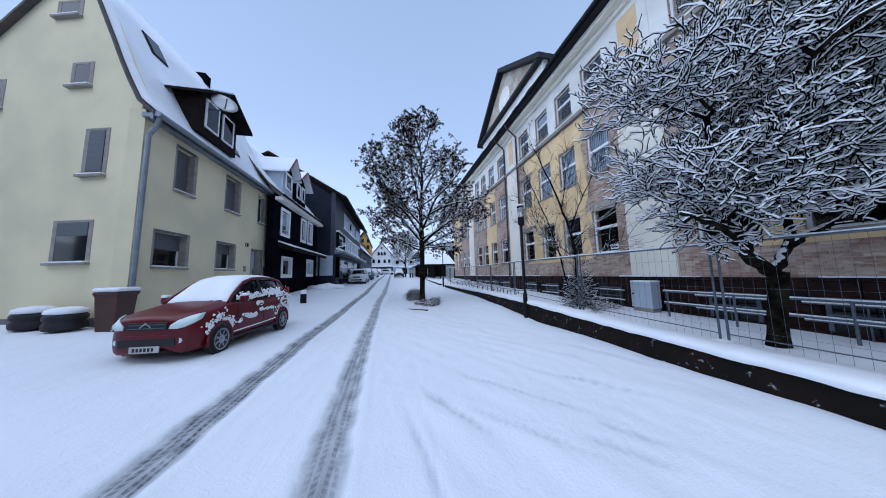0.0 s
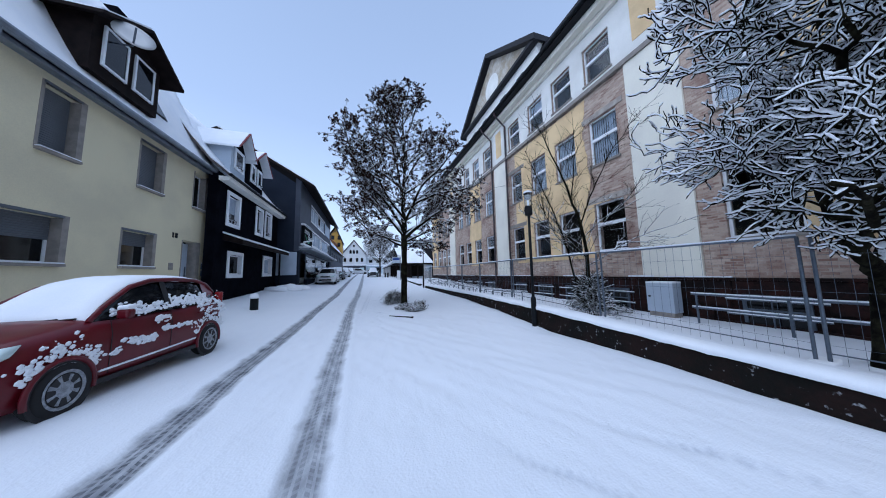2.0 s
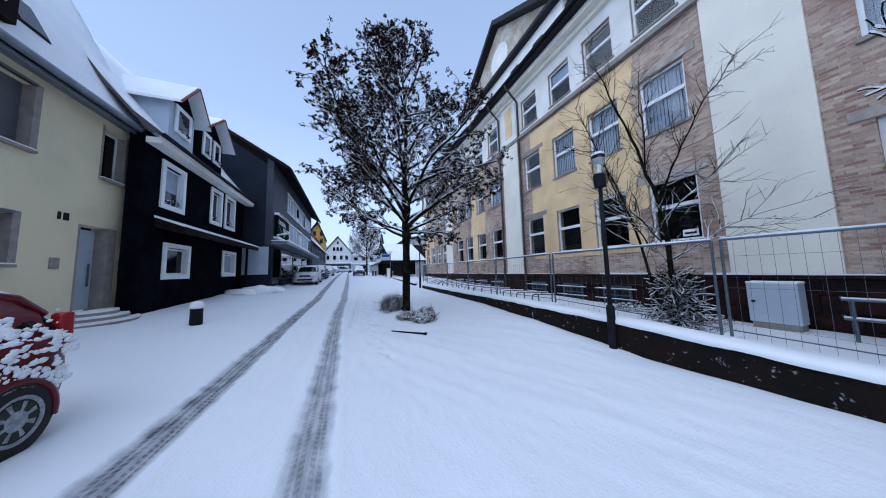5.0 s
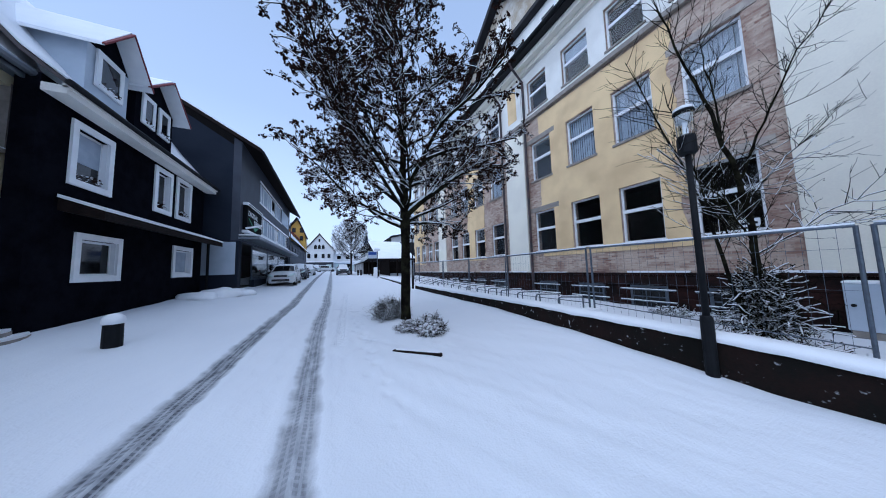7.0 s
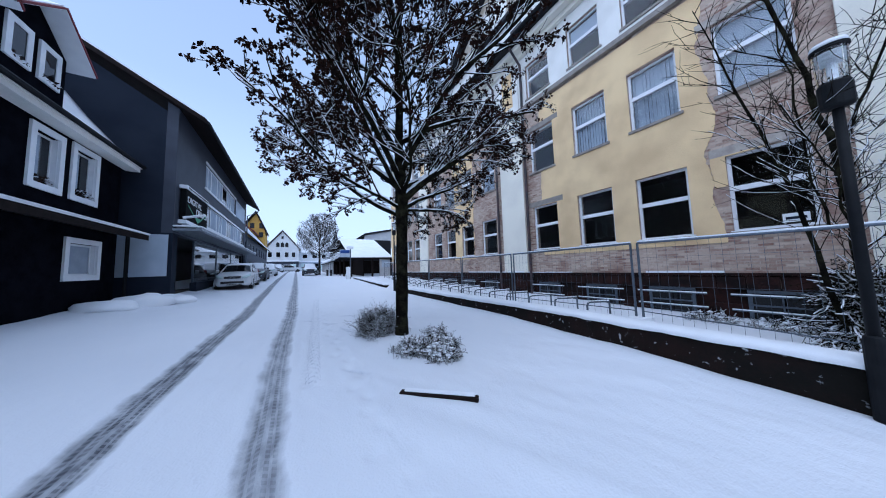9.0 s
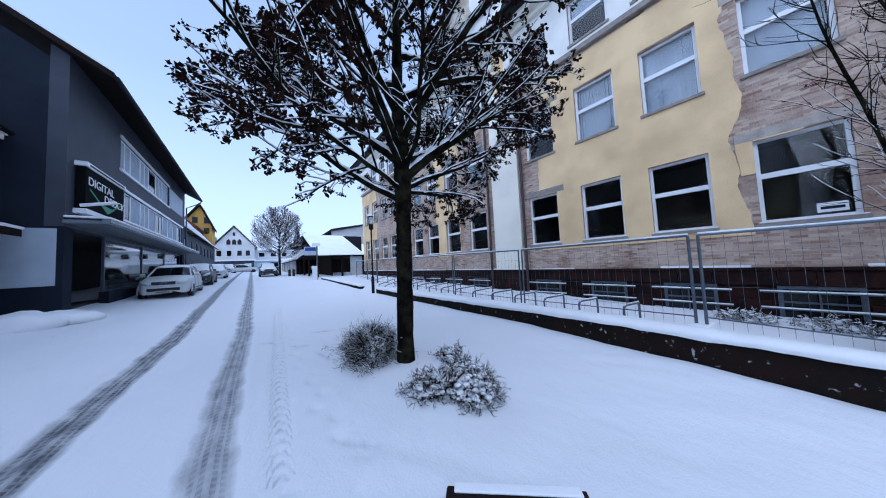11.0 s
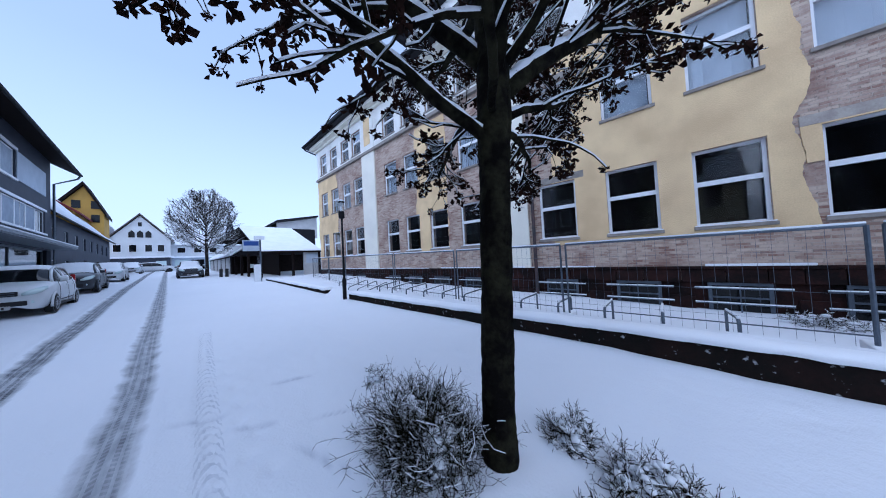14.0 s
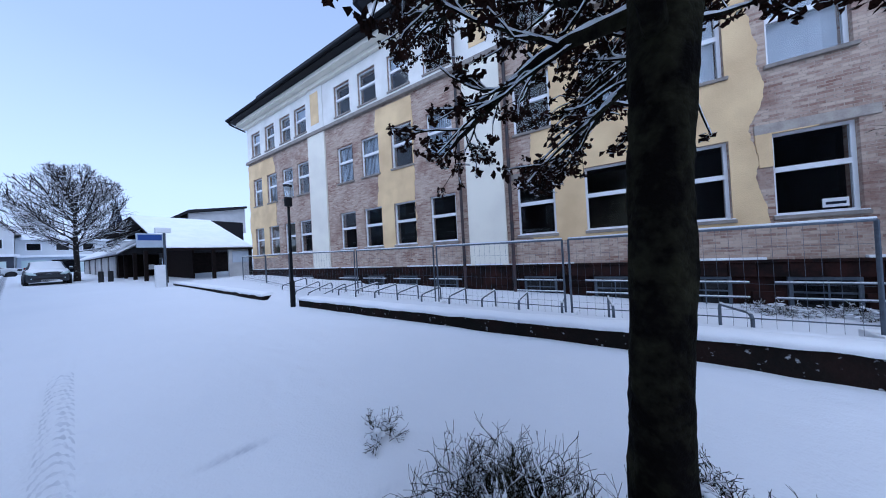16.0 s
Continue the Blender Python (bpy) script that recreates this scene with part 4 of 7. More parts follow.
dormer(house, -6.75, -8.4, 9.75, 11.85, 6.75, 8.2, 8.85, DARKWOOD, SNOW, DARKWOOD, 2, over=0.35)
dish = thing("satellite_dish", "white round satellite dish on a bracket under a dormer", "satellite dish")
bm = lathe(bmesh.new(), ((0.02, 0.0), (0.2, 0.02), (0.38, 0.08), (0.385, 0.085), (0.2, 0.035), (0.02, 0.012)), (0, 0, 0), 20, "x")
bm.transform(pose(-6.15, 10.0, 7.95, 0, -20, -50))
part("reflector", bm, material("dish_white", (0.6, 0.6, 0.6), 0.4), dish, smooth=True)
part("arm", tube(bmesh.new(), [(-6.75, 10.2, 7.85), (-6.2, 10.05, 7.75), (-6.0, 9.8, 7.7), (-5.85, 9.62, 7.95)], 0.02, 6), GALV, dish)
for y0, y1, zz in ((12.35, 13.0, 0.0), (9.6, 10.2, 2.2)):
    x0, z0 = (YX - 0.6, 7.45) if not zz else (YX - 1.55, 9.5)
    sk = part("skylight", boxes((-0.06, 0.06, 0, y1 - y0, 0, 0.9), bevel=0.01), DARKMETAL, house, "open roof window", at=pose(x0 + 0.1, y0, z0 - 0.2, 0, -26 if not zz else -25, 0))
    part("pane", boxes((0.061, 0.075, 0.05, y1 - y0 - 0.05, 0.05, 0.85)), DARKGLASS, sk)

# the black house
BX, B0, B1 = -6.2, 15.17, 22.0
black = thing("black_house", "narrow house clad in black with white window surrounds", "house")
BW = [(15.62, 16.8, 1.68, 2.6), (19.75, 20.95, 1.72, 2.68), (15.3, 16.25, 4.05, 5.35), (18.4, 19.15, 4.1, 5.45), (19.75, 20.6, 4.1, 5.5)]
part("front_wall", boxes(*wall_with_holes(BX - 0.35, BX, 14.4, B1, -0.2, 6.1, BW)), BLACKCLAD, black)
part("side_wall", boxes((BX - 6.5, BX - 0.35, B1 - 0.3, B1, -0.2, 6.1)), BLACKCLAD, black)
for k, w in enumerate(BW):
    house_window(black, BX, *w, recess=0.1, trim=PVC, sill=False, pane=BLIND if k == 1 else DARKGLASS, flower=k > 1)
for y0, y1, z0, z1 in ((15.36, 16.19, 4.55, 5.29), (18.46, 18.78, 4.35, 5.39), (19.81, 20.15, 4.35, 5.44)):
    part("curtain", boxes((BX - 0.118, BX - 0.108, y0, y1, z0, z1)), BLIND, black, "pale curtain behind a window")
BSECT = [(BX + 0.4, 6.0), (BX - 0.3, 6.6), (BX - 1.0, 7.5), (BX - 2.0, 9.0), (BX - 3.0, 10.3), (BX - 5.5, 8.0)]
part("roof", roof_sheet(bmesh.new(), BSECT, 14.35, B1 + 0.3, 0.1), ROOFTILE, black)
part("snow_cover", roof_sheet(bmesh.new(), BSECT, 14.35, B1 + 0.3, 0.06, 0.08, 0.02, 0.4), SNOW, black, "smooth snow on the roof", smooth=True)
part("fascia", boxes((BX, BX + 0.38, 14.4, B1 + 0.25, 5.72, 5.9), (BX + 0.3, BX + 0.42, 14.4, B1 + 0.28, 5.86, 5.98)), WHITEWALL, black)
part("gutter", tube(bmesh.new(), [(BX + 0.46, 14.3, 5.95), (BX + 0.46, B1 + 0.3, 5.95)], 0.07, 8), DARKMETAL, black)
bm = bmesh.new()
prism(bm, ((BX, 3.5), (BX + 0.75, 3.22), (BX + 0.75, 3.02), (BX, 3.2)), "y", 15.0, B1 + 0.15)
part("canopy", bm, DARKWOOD, black, "dark pent canopy over the ground floor")
bm = bmesh.new()
prism(bm, ((BX, 3.505), (BX + 0.77, 3.225), (BX + 0.79, 3.29), (BX, 3.58)), "y", 14.98, B1 + 0.17)
part("snow_cover", bm, SNOW, black)
for y0, y1, n in ((15.6, 17.05, 1), (17.4, 19.45, 2)):
    dormer(black, BX - 0.15, BX - 2.4, y0, y1, 6.55, 7.95, 8.8, LIGHTZINC if n == 1 else BLACKCLAD, SNOW, REDTILE, n, over=0.25, trim=PVC)
part("chimney", boxes((-9.4, -9.0, 13.2, 13.6, 10, 11.6), bevel=0.02), BLACKCLAD, black)

# the slate-grey shop house
GX, G0, G1 = -4.9, 22.5, 39.6
grey = thing("grey_shop_house", "slate-grey commercial house with a shop front", "house")
ribbon = [(26.5, 38.6, 4.35, 5.6), (26.4, 34.4, 6.5, 7.85)]
part("front_wall", boxes(*wall_with_holes(GX - 0.35, GX, G0, G1, 3.4, 9.0, ribbon)), SLATELIGHT, grey)
for a, b in ((G0, G0 + 0.5), (G1 - 0.8, G1)):
    part("corner_pier", boxes((GX - 0.35, GX, a, b, 0.3, 3.4)), SLATE, grey)
bm = bmesh.new()
prism(bm, ((GX - 0.35, 0.2), (GX - 0.35, 8.6), (-10.2, 11.9), (-15.5, 8.6), (-15.5, 0.2)), "y", G0, G0 + 0.3)
part("gable_wall", bm, SLATE, grey, "plain dark slate-blue gable wall")
bm = bmesh.new()
prism(bm, ((GX - 0.35, 0.2), (GX - 0.35, 8.6), (-10.2, 11.9), (-15.5, 8.6), (-15.5, 0.2)), "y", G1 - 0.3, G1 - 0.002)
part("gable_wall", bm, SLATE, grey)
for a, b in ((-6.05, -5.02), (-7.2, -6.15), (-8.3, -7.25)):
    part("panel", boxes((a, b, G0 - 0.04, G0, 1.62, 3.32), bevel=0.008), LIGHTZINC, grey, "pale blue-grey panel")
part("band", boxes((-9, -4.92, G0 - 0.025, G0, 0.2, 1.6)), SLATE, grey)
for k, (a, b, z0, z1) in enumerate(ribbon):
    n = 9 if k == 0 else 6
    w = (b - a) / n
    for i in range(n):
        house_window(grey, GX, a + i * w, a + (i + 1) * w, z0, z1, recess=0.06, sill=False, pane=BLIND if (i * 7 + k * 3) % 4 else DARKGLASS, mid=i % 2 == 0)
    part("lintel", boxes((GX - 0.02, GX + 0.05, a - 0.1, b + 0.1, z1, z1 + 0.12), (GX - 0.02, GX + 0.06, a - 0.1, b + 0.1, z0 - 0.1, z0)), PVC, grey)
part("panel", boxes((GX - 0.02, GX + 0.03, 34.5, 38.6, 6.5, 7.85)), LIGHTZINC, grey)
bm = bmesh.new()
for sgn in (1,):
    prism(bm, ((GX + 0.95, 8.25), (-10.2, 11.95), (-10.2, 12.15), (GX + 0.95, 8.45)), "y", G0 - 0.35, G1 + 0.5)
    prism(bm, ((-10.2, 11.95), (-16.2, 8.3), (-16.2, 8.5), (-10.2, 12.15)), "y", G0 - 0.35, G1 + 0.5)
part("roof", bm, DARKWOOD, grey, "dark wooden roof overhang")
bm = bmesh.new()
prism(bm, ((GX + 0.85, 8.49), (-10.2, 12.16), (-10.2, 12.27), (GX + 0.85, 8.58)), "y", G0 - 0.25, G1 + 0.45)
part("snow_cover", bm, SNOW, grey)
part("gutter", tube(bmesh.new(), [(GX + 1.0, G0 - 0.3, 8.3), (GX + 1.0, G1 + 0.5, 8.3)], 0.07, 8), DARKMETAL, grey)
part("downpipe", tube(bmesh.new(), [(GX + 1.0, G1 + 0.3, 8.25), (GX + 0.9, G1 + 0.25, 8.0), (GX + 0.1, G1 + 0.1, 7.5), (GX + 0.1, G1 + 0.1, 0.8)], 0.05, 8), GALV, grey)
part("downpipe", tube(bmesh.new(), [(-6.1, G0 - 0.08, 3.3), (-6.1, G0 - 0.08, 0.5)], 0.05, 8), DARKMETAL, grey)
# shop front
part("shop_fascia", boxes((GX, GX + 0.85, G0 - 0.1, G1 + 0.2, 3.50, 3.60), (GX + 0.72, GX + 0.9, G0 - 0.12, G1 + 0.22, 3.54, 3.66)), ZINC, grey, "projecting zinc shop canopy")
part("snow_cover", boxes((GX, GX + 0.92, G0 - 0.12, G1 + 0.22, 3.662, 3.73), bevel=0.03), SNOW, grey)
part("shop_plinth", boxes((GX - 0.25, GX, 25.6, G1 - 0.8, 0.5, 1.25)), SLATE, grey)
shop_win = part("shop_window", boxes(*[(GX - 0.2, GX - 0.12, y - 0.04, y + 0.04, 1.25, 3.4) for y in (25.6, 29.9, 34.2, 38.8)], (GX - 0.2, GX - 0.12, 25.6, 38.8, 1.25, 1.33), (GX - 0.2, GX - 0.12, 25.6, 38.8, 3.32, 3.4)), GALV, grey)
for a, b in ((25.64, 29.86), (29.94, 34.16), (34.24, 38.76)):
    g = part("pane", boxes((GX - 0.17, GX - 0.155, a, b, 1.33, 3.32)), GLASS, shop_win)
    g.visible_shadow = False
# shop interior in the same near-black, its shade held in the colour
part("shop_room", boxes((GX - 3.0, GX - 2.9, G0 + 0.3, G1 - 0.3, 0.5, 3.4), (GX - 3, GX - 0.35, G0 + 0.3, G1 - 0.3, 0.4, 0.9), (GX - 3, GX - 0.3, G0 + 0.3, G1 - 0.3, 3.4, 3.5)), ROOMSHADE, grey)
part("entrance_wall", boxes((GX - 1.2, GX - 1.1, G0 + 0.5, 25.6, 0.5, 3.4)), DARKWOOD, grey)
sgn = part("shop_sign", boxes((GX + 0.02, GX + 0.22, 22.95, 26.0, 4.05, 5.45), bevel=0.02), material("sign_black", (0.006, 0.007, 0.008), 0.9, spec=0.05), grey, "black illuminated-style shop sign with white lettering")
part("sign_edge", boxes((GX + 0.0, GX + 0.26, 22.9, 26.05, 5.45, 5.6), (GX + 0.0, GX + 0.26, 22.9, 26.05, 3.9, 4.05)), PVC, sgn)
part("sign_bracket", tube(bmesh.new(), [(GX + 0.3, 22.4, 4.05), (GX + 1.0, 22.4, 4.2)], 0.05, 6), PVC, sgn)


# ---- trees and bushes ----
def rot_about(v, axis, a):
    return Matrix.Rotation(a, 3, axis) @ v


def limb(rnd, p, d, length, r0, r1, n, wander, lift):
    """Points and radii of a bending branch."""
    pts, rad, d = [Vector(p)], [r0], Vector(d).normalized()
    for i in range(n):
        d = (d + Vector((rnd.gauss(0, wander), rnd.gauss(0, wander), rnd.gauss(0, wander) + lift))).normalized()
        pts.append(pts[-1] + d * length / n)
        rad.append(r0 + (r1 - r0) * (i + 1) / n)
    return pts, rad


def on_limb(pts, f):
    k = min(len(pts) - 2, int(f * (len(pts) - 1)))
    g = f * (len(pts) - 1) - k
    return pts[k].lerp(pts[k + 1], g), (pts[k + 1] - pts[k]).normalized()


def side_way(rnd, d, spread, flat=1.0):
    ax = Vector((rnd.uniform(-1, 1), rnd.uniform(-1, 1), rnd.uniform(-1, 1) * flat))
    ax = (ax - d * ax.dot(d)).normalized()
    return (d * math.cos(spread) + ax * math.sin(spread)).normalized()


def snow_line(bm, pts, rad, lift=0.55, fat=0.85, sides=5, least=0.006):
    """Snow lying along the top of a branch, in broken lengths."""
    run_p, run_r = [], []
    for p, r in zip(pts, rad):
        run_p.append(p + Vector((0, 0, max(least, r * lift))))
        run_r.append(max(least, r * fat))
    for i in range(0, len(run_p) - 1):
        d = (run_p[i + 1] - run_p[i]).normalized()
        if abs(d.z) < 0.86:
            tube(bm, [run_p[i], run_p[i].lerp(run_p[i + 1], 0.5) + Vector((0, 0, 0.15 * run_r[i])), run_p[i + 1]], [run_r[i] * 0.8, run_r[i], run_r[i + 1] * 0.8], sides, cap=False)


def leaf_clump(bm, rnd, p, size, n):
    for _ in range(n):
        d = Vector((rnd.gauss(0, 1), rnd.gauss(0, 1), rnd.gauss(-0.35, 0.8))).normalized()
        s = side_way(rnd, d, math.pi / 2)
        q = p + Vector((rnd.gauss(0, 0.4), rnd.gauss(0, 0.4), rnd.gauss(0, 0.3))) * size
        l, w = size * rnd.uniform(0.7, 1.3), size * rnd.uniform(0.3, 0.5)
        b = d.cross(s) * w * rnd.uniform(0.3, 0.8)
        a, t, m = bm.verts.new(q), bm.verts.new(q + d * l), bm.verts.new(q + d * l * 0.5 - b * 0.4)
        bm.faces.new((a, bm.verts.new(q + d * l * 0.55 + s * w + b), t, m))
        bm.faces.new((a, m, t, bm.verts.new(q + d * l * 0.5 - s * w + b)))


def street_tree():
    """The tree in the middle of the street, with its withered leaves still on."""
    rnd = random.Random(11)
    bx, by = 1.57, 13.28
    bz = ground_z(bx, by) - 0.05
    tree = thing("street_tree", "tall broadleaf tree with withered brown leaves and snow on its limbs", "tree", at=(bx, by, bz))
    wood, crown, snow, leaves = bmesh.new(), bmesh.new(), bmesh.new(), bmesh.new()
    trunk = [(-0.045, 0.09, 0), (-0.045, 0.088, 0.12), (-0.045, 0.08, 0.5), (-0.04, 0.05, 1.2), (-0.04, 0.01, 2.2), (-0.05, -0.04, 3.0), (-0.06, -0.06, 3.5), (-0.1, -0.05, 4.3), (-0.06, -0.05, 5.5), (0.02, 0.02, 6.8), (-0.05, 0.0, 8.2), (-0.1, 0, 9.5), (-0.12, 0.0, 10.4)]
    tr = [0.19, 0.152, 0.135, 0.128, 0.126, 0.138, 0.135, 0.1, 0.078, 0.058, 0.04, 0.024, 0.01]
    fine, fr = [], []
    for i in range(len(trunk) - 1):
        for k in range(16):
            f = k / 16
            fine.append(Vector(trunk[i]).lerp(Vector(trunk[i + 1]), f))
            fr.append((tr[i] + (tr[i + 1] - tr[i]) * f) * (1 + 0.05 * nz(i, k, 0, 0.64)))
    tube(wood, fine, fr, 36)
    for v in wood.verts:
        if v.co.z < 4:
            v.co += Vector((v.co.x, v.co.y, 0)).normalized() * (0.012 * nz(v.co.x * 8, v.co.y * 8, v.co.z, 1.5) + 0.008 * nz(v.co.x * 34, v.co.y * 34, v.co.z * 6, 1.0) + 0.005 * nz(v.co.x * 60, v.co.y * 60, v.co.z * 22, 1.0))
    reach = ((2.3, 0.8), (2.9, 2.0), (3.7, 2.6), (4.8, 3.6), (6.0, 4.1), (7.2, 3.6), (8.4, 2.4), (9.7, 1.4), (10.7, 0.6), (11.1, 0.05))

    def outside(p):
        cx, cy = lerp_table(p.z, ((3, 0.1), (5, -0.2), (6.2, -0.5), (8.5, -0.05))), lerp_table(p.z, ((3, 0.35), (5, 0.25), (7, -0.1)))
        a = math.atan2(p.y - cy, p.x - cx)
        r = lerp_table(p.z, reach) * (1 + 0.16 * nz(math.cos(a), math.sin(a), p.z * 0.5, 1.6))
        return math.hypot(p.x - cx, p.y - cy) > r

    def kept(pts, rad):
        k = next((i for i, p in enumerate(pts) if i > 0 and outside(p)), len(pts))
        return pts[:k], rad[:k]

    ends = []
    # height on the trunk, bearing, steepness, longest reach, thickness
    starts = [(2.75, 2.75, 0.25, 4.3, 0.05), (3.1, -0.75, 0.75, 4.4, 0.085), (3.0, 1.2, 0.3, 3.6, 0.042), (3.2, 4.1, 0.5, 4.3, 0.055), (3.35, 2.2, 0.75, 5.2, 0.075), (3.4, 0.35, 0.55, 4.2, 0.055), (3.55, 3.4, 0.85, 5.4, 0.07), (3.7, 5.2, 0.95, 5.2, 0.065), (2.9, 0.1, 0.1, 3.0, 0.035), (2.95, 3.6, 0.12, 3.4, 0.036), (2.95, -0.35, 0.35, 3.4, 0.04), (3.3, -1.3, 0.6, 3.6, 0.04)]
    a, h = 0.9, 3.9
    while h < 10.0:
        starts.append((h, a, 0.62 + 0.4 * (h - 3.9) / 6 + rnd.uniform(-0.15, 0.15), 5.2 - 0.42 * (h - 3.9), max(0.016, 0.06 - 0.007 * (h - 3.9))))
        a += 2.4 + rnd.uniform(-0.3, 0.3)
        h += 0.27
    for h, a, el, ln, r in starts:
        k = next(i for i in range(len(trunk) - 1) if trunk[i + 1][2] >= h)
        p = Vector(trunk[k]).lerp(Vector(trunk[k + 1]), (h - trunk[k][2]) / (trunk[k + 1][2] - trunk[k][2]))
        d = Vector((math.cos(a) * math.cos(el), math.sin(a) * math.cos(el), math.sin(el)))
        pts, rad = kept(*limb(rnd, p, d, ln, r, 0.01, 16, 0.085, 0.012))
        if len(pts) < 3:
            continue
        ln *= (len(pts) - 1) / 16
        tube(crown, pts, rad, 8)
        snow_line(snow, pts, rad, 0.75, 0.9, 6, 0.014)
        n1 = int(ln * 6.0)
        for j in range(n1):
            f = 0.16 + 0.84 * (j + rnd.random()) / n1
            q, dd = on_limb(pts, min(f, 0.999))
            w = side_way(rnd, dd, rnd.uniform(0.45, 1.05), 0.7)
            l1 = (0.55 + 0.3 * ln * (1 - f * 0.75)) * rnd.uniform(0.6, 1.15)
            p1, r1 = kept(*limb(rnd, q, w, l1, 0.007 + 0.007 * l1, 0.005, 6, 0.15, 0.0))
            if len(p1) < 2:
                continue
            tube(crown, p1, r1, 4, cap=False)
            snow_line(snow, p1, r1, 0.9, 1.15, 4, 0.012)
            for m in range(int(2 + l1 * 3.6)):
                q2, d2 = on_limb(p1, 0.2 + 0.79 * rnd.random())
                p2, r2 = limb(rnd, q2, side_way(rnd, d2, rnd.uniform(0.4, 1.1)), rnd.uniform(0.15, 0.42), 0.006, 0.0035, 3, 0.22, -0.03)
                tube(crown, p2, r2, 3, cap=False)
                if rnd.random() < 0.6:
                    snow_line(snow, p2, r2, 1.0, 1.3, 3, 0.009)
                ends.append(p2[-1])
                if rnd.random() < 0.45:
                    ends.append(p2[1])
            ends.append(p1[-1])
    for q in ends:
        if rnd.random() < 0.93 and math.hypot(q.x, q.y) > 0.32 * lerp_table(q.z, reach):
            leaf_clump(leaves, rnd, q, rnd.uniform(0.045, 0.08), rnd.randint(10, 15))
    part("trunk", wood, BARK, tree, "dark rough trunk with a green tinge", smooth=True)
    part("crown", crown, BARK, tree, smooth=True)
    tagged(part("branch_snow", snow, SNOW, tree, smooth=True), kind="stuff")
    tagged(part("leaves", leaves, LEAFSNOW, tree, "withered brown leaves dusted with snow"), kind="stuff")


street_tree()


def gnarled_tree():
    """The wide old ornamental tree behind the fence, every twig carrying snow."""
    rnd = random.Random(4)
    bx, by = 6.85, 3.38
    bz = ground_z(bx, by) - 0.05
    tree = thing("gnarled_tree", "bare gnarled ornamental tree with thick snow on every twig", "tree", at=(bx, by, bz))
    wood, twigs, snow = bmesh.new(), bmesh.new(), bmesh.new()
    along, away = Vector((0.979, -0.2045, 0)), Vector((0.2045, 0.979, 0))

    def spot(a, z, b=0.0):
        return along * (a + min(0.12, 0.1 * z)) + away * b + Vector((0, 0, z))

    tube(wood, [spot(0.03, 0), spot(0.03, 0.25), spot(0.04, 0.7), spot(0.08, 1.1), spot(0.12, 1.4)], [0.165, 0.135, 0.125, 0.13, 0.135], 14)
    centre, rx, rz = Vector((-0.6, -0.5, 4.45)), 2.95, 3.5

    def inside(p):
        q = p - centre
        return ((q.x / rx) ** 2 + (q.y / rx) ** 2 + (q.z / (rz if q.z > 0 else 2.6)) ** 2) * (1 + 0.55 * nz(q.x, q.y, q.z, 0.7))

    count = [0]

    def grow(p, d, r, ln, depth):
        n = 6 if depth < 2 else 4
        ps, rs = limb(rnd, p, d, ln, r, max(0.007, r * 0.55), n, 0.3, 0.04)
        out = next((i for i, q in enumerate(ps) if inside(q) > 1.0 and i > 0), None)
        if out:
            ps, rs = ps[:out + 1], rs[:out + 1]
        tube(wood if depth < 1 else twigs, ps, rs, 7 if depth < 1 else 4, cap=depth < 1)
        snow_line(snow, ps, rs, 0.8 if depth < 1 else 1.35, 0.9 if depth < 1 else 1.2, 5, 0.0155)
        count[0] += 1
        if depth >= 4 or out or count[0] > 3200:
            return
        for k in range((7, 5, 4, 3)[depth]):
            f = 0.999 if k == 0 else rnd.uniform(0.2, 0.98)
            q, dd = on_limb(ps, f)
            w = (side_way(rnd, dd, rnd.uniform(0.35, 1.0), 0.6) + (q - Vector((0, 0, 2.2))).normalized() * 0.2).normalized()
            grow(q, w, max(0.009, rs[min(len(rs) - 1, int(f * len(rs)))] * (0.85 if k == 0 else 0.6)), ln * rnd.uniform(0.5, 0.8), depth + 1)

    fork = (0.05, 1.35, 0.0)
    mains = (
        (0.1, (fork, (-0.5, 1.62, -0.1), (-0.9, 2.0, -0.25), (-1.2, 2.7, -0.45), (-1.55, 3.3, -0.6), (-1.75, 4.0, -0.8))),
        (0.085, (fork, (-0.3, 1.75, 0.1), (-0.33, 2.4, 0.15), (-0.55, 3.1, 0.1), (-0.72, 3.9, 0.0), (-0.8, 4.7, -0.1))),
        (0.095, (fork, (0.15, 1.55, 0.0), (0.6, 1.95, 0.1), (0.72, 2.6, 0.2), (0.7, 3.3, 0.2), (0.95, 4.1, 0.3))),
        (0.07, ((0.55, 1.9, 0.1), (1.1, 2.15, 0.2), (1.7, 2.45, 0.1), (2.1, 3.0, 0.1))),
        (0.06, ((-0.65, 1.75, -0.2), (-1.2, 1.95, -0.5), (-1.8, 2.15, -0.8), (-2.4, 2.3, -1.0))),
        (0.07, ((-0.33, 2.3, 0.15), (-0.1, 2.9, -0.3), (0.1, 3.6, -0.8), (-0.1, 4.4, -1.2))),
        (0.06, ((-1.0, 2.4, -0.35), (-1.3, 2.9, -0.9), (-1.2, 3.5, -1.5), (-1.4, 4.2, -1.8))),
        (0.06, ((0.7, 2.6, 0.2), (0.7, 3.1, -0.4), (0.9, 3.7, -0.9), (1.1, 4.4, -1.2))),
    )
    for r0, line in mains:
        ps = [spot(*q) for q in line]
        fine = []
        for i in range(len(ps) - 1):
            for k in range(3):
                fine.append(ps[i].lerp(ps[i + 1], k / 3) + Vector((rnd.gauss(0, 0.03), rnd.gauss(0, 0.03), rnd.gauss(0, 0.02))) * (1 if i + k else 0))
        fine.append(ps[-1])
        rs = [r0 * (1 - 0.6 * i / (len(fine) - 1)) for i in range(len(fine))]
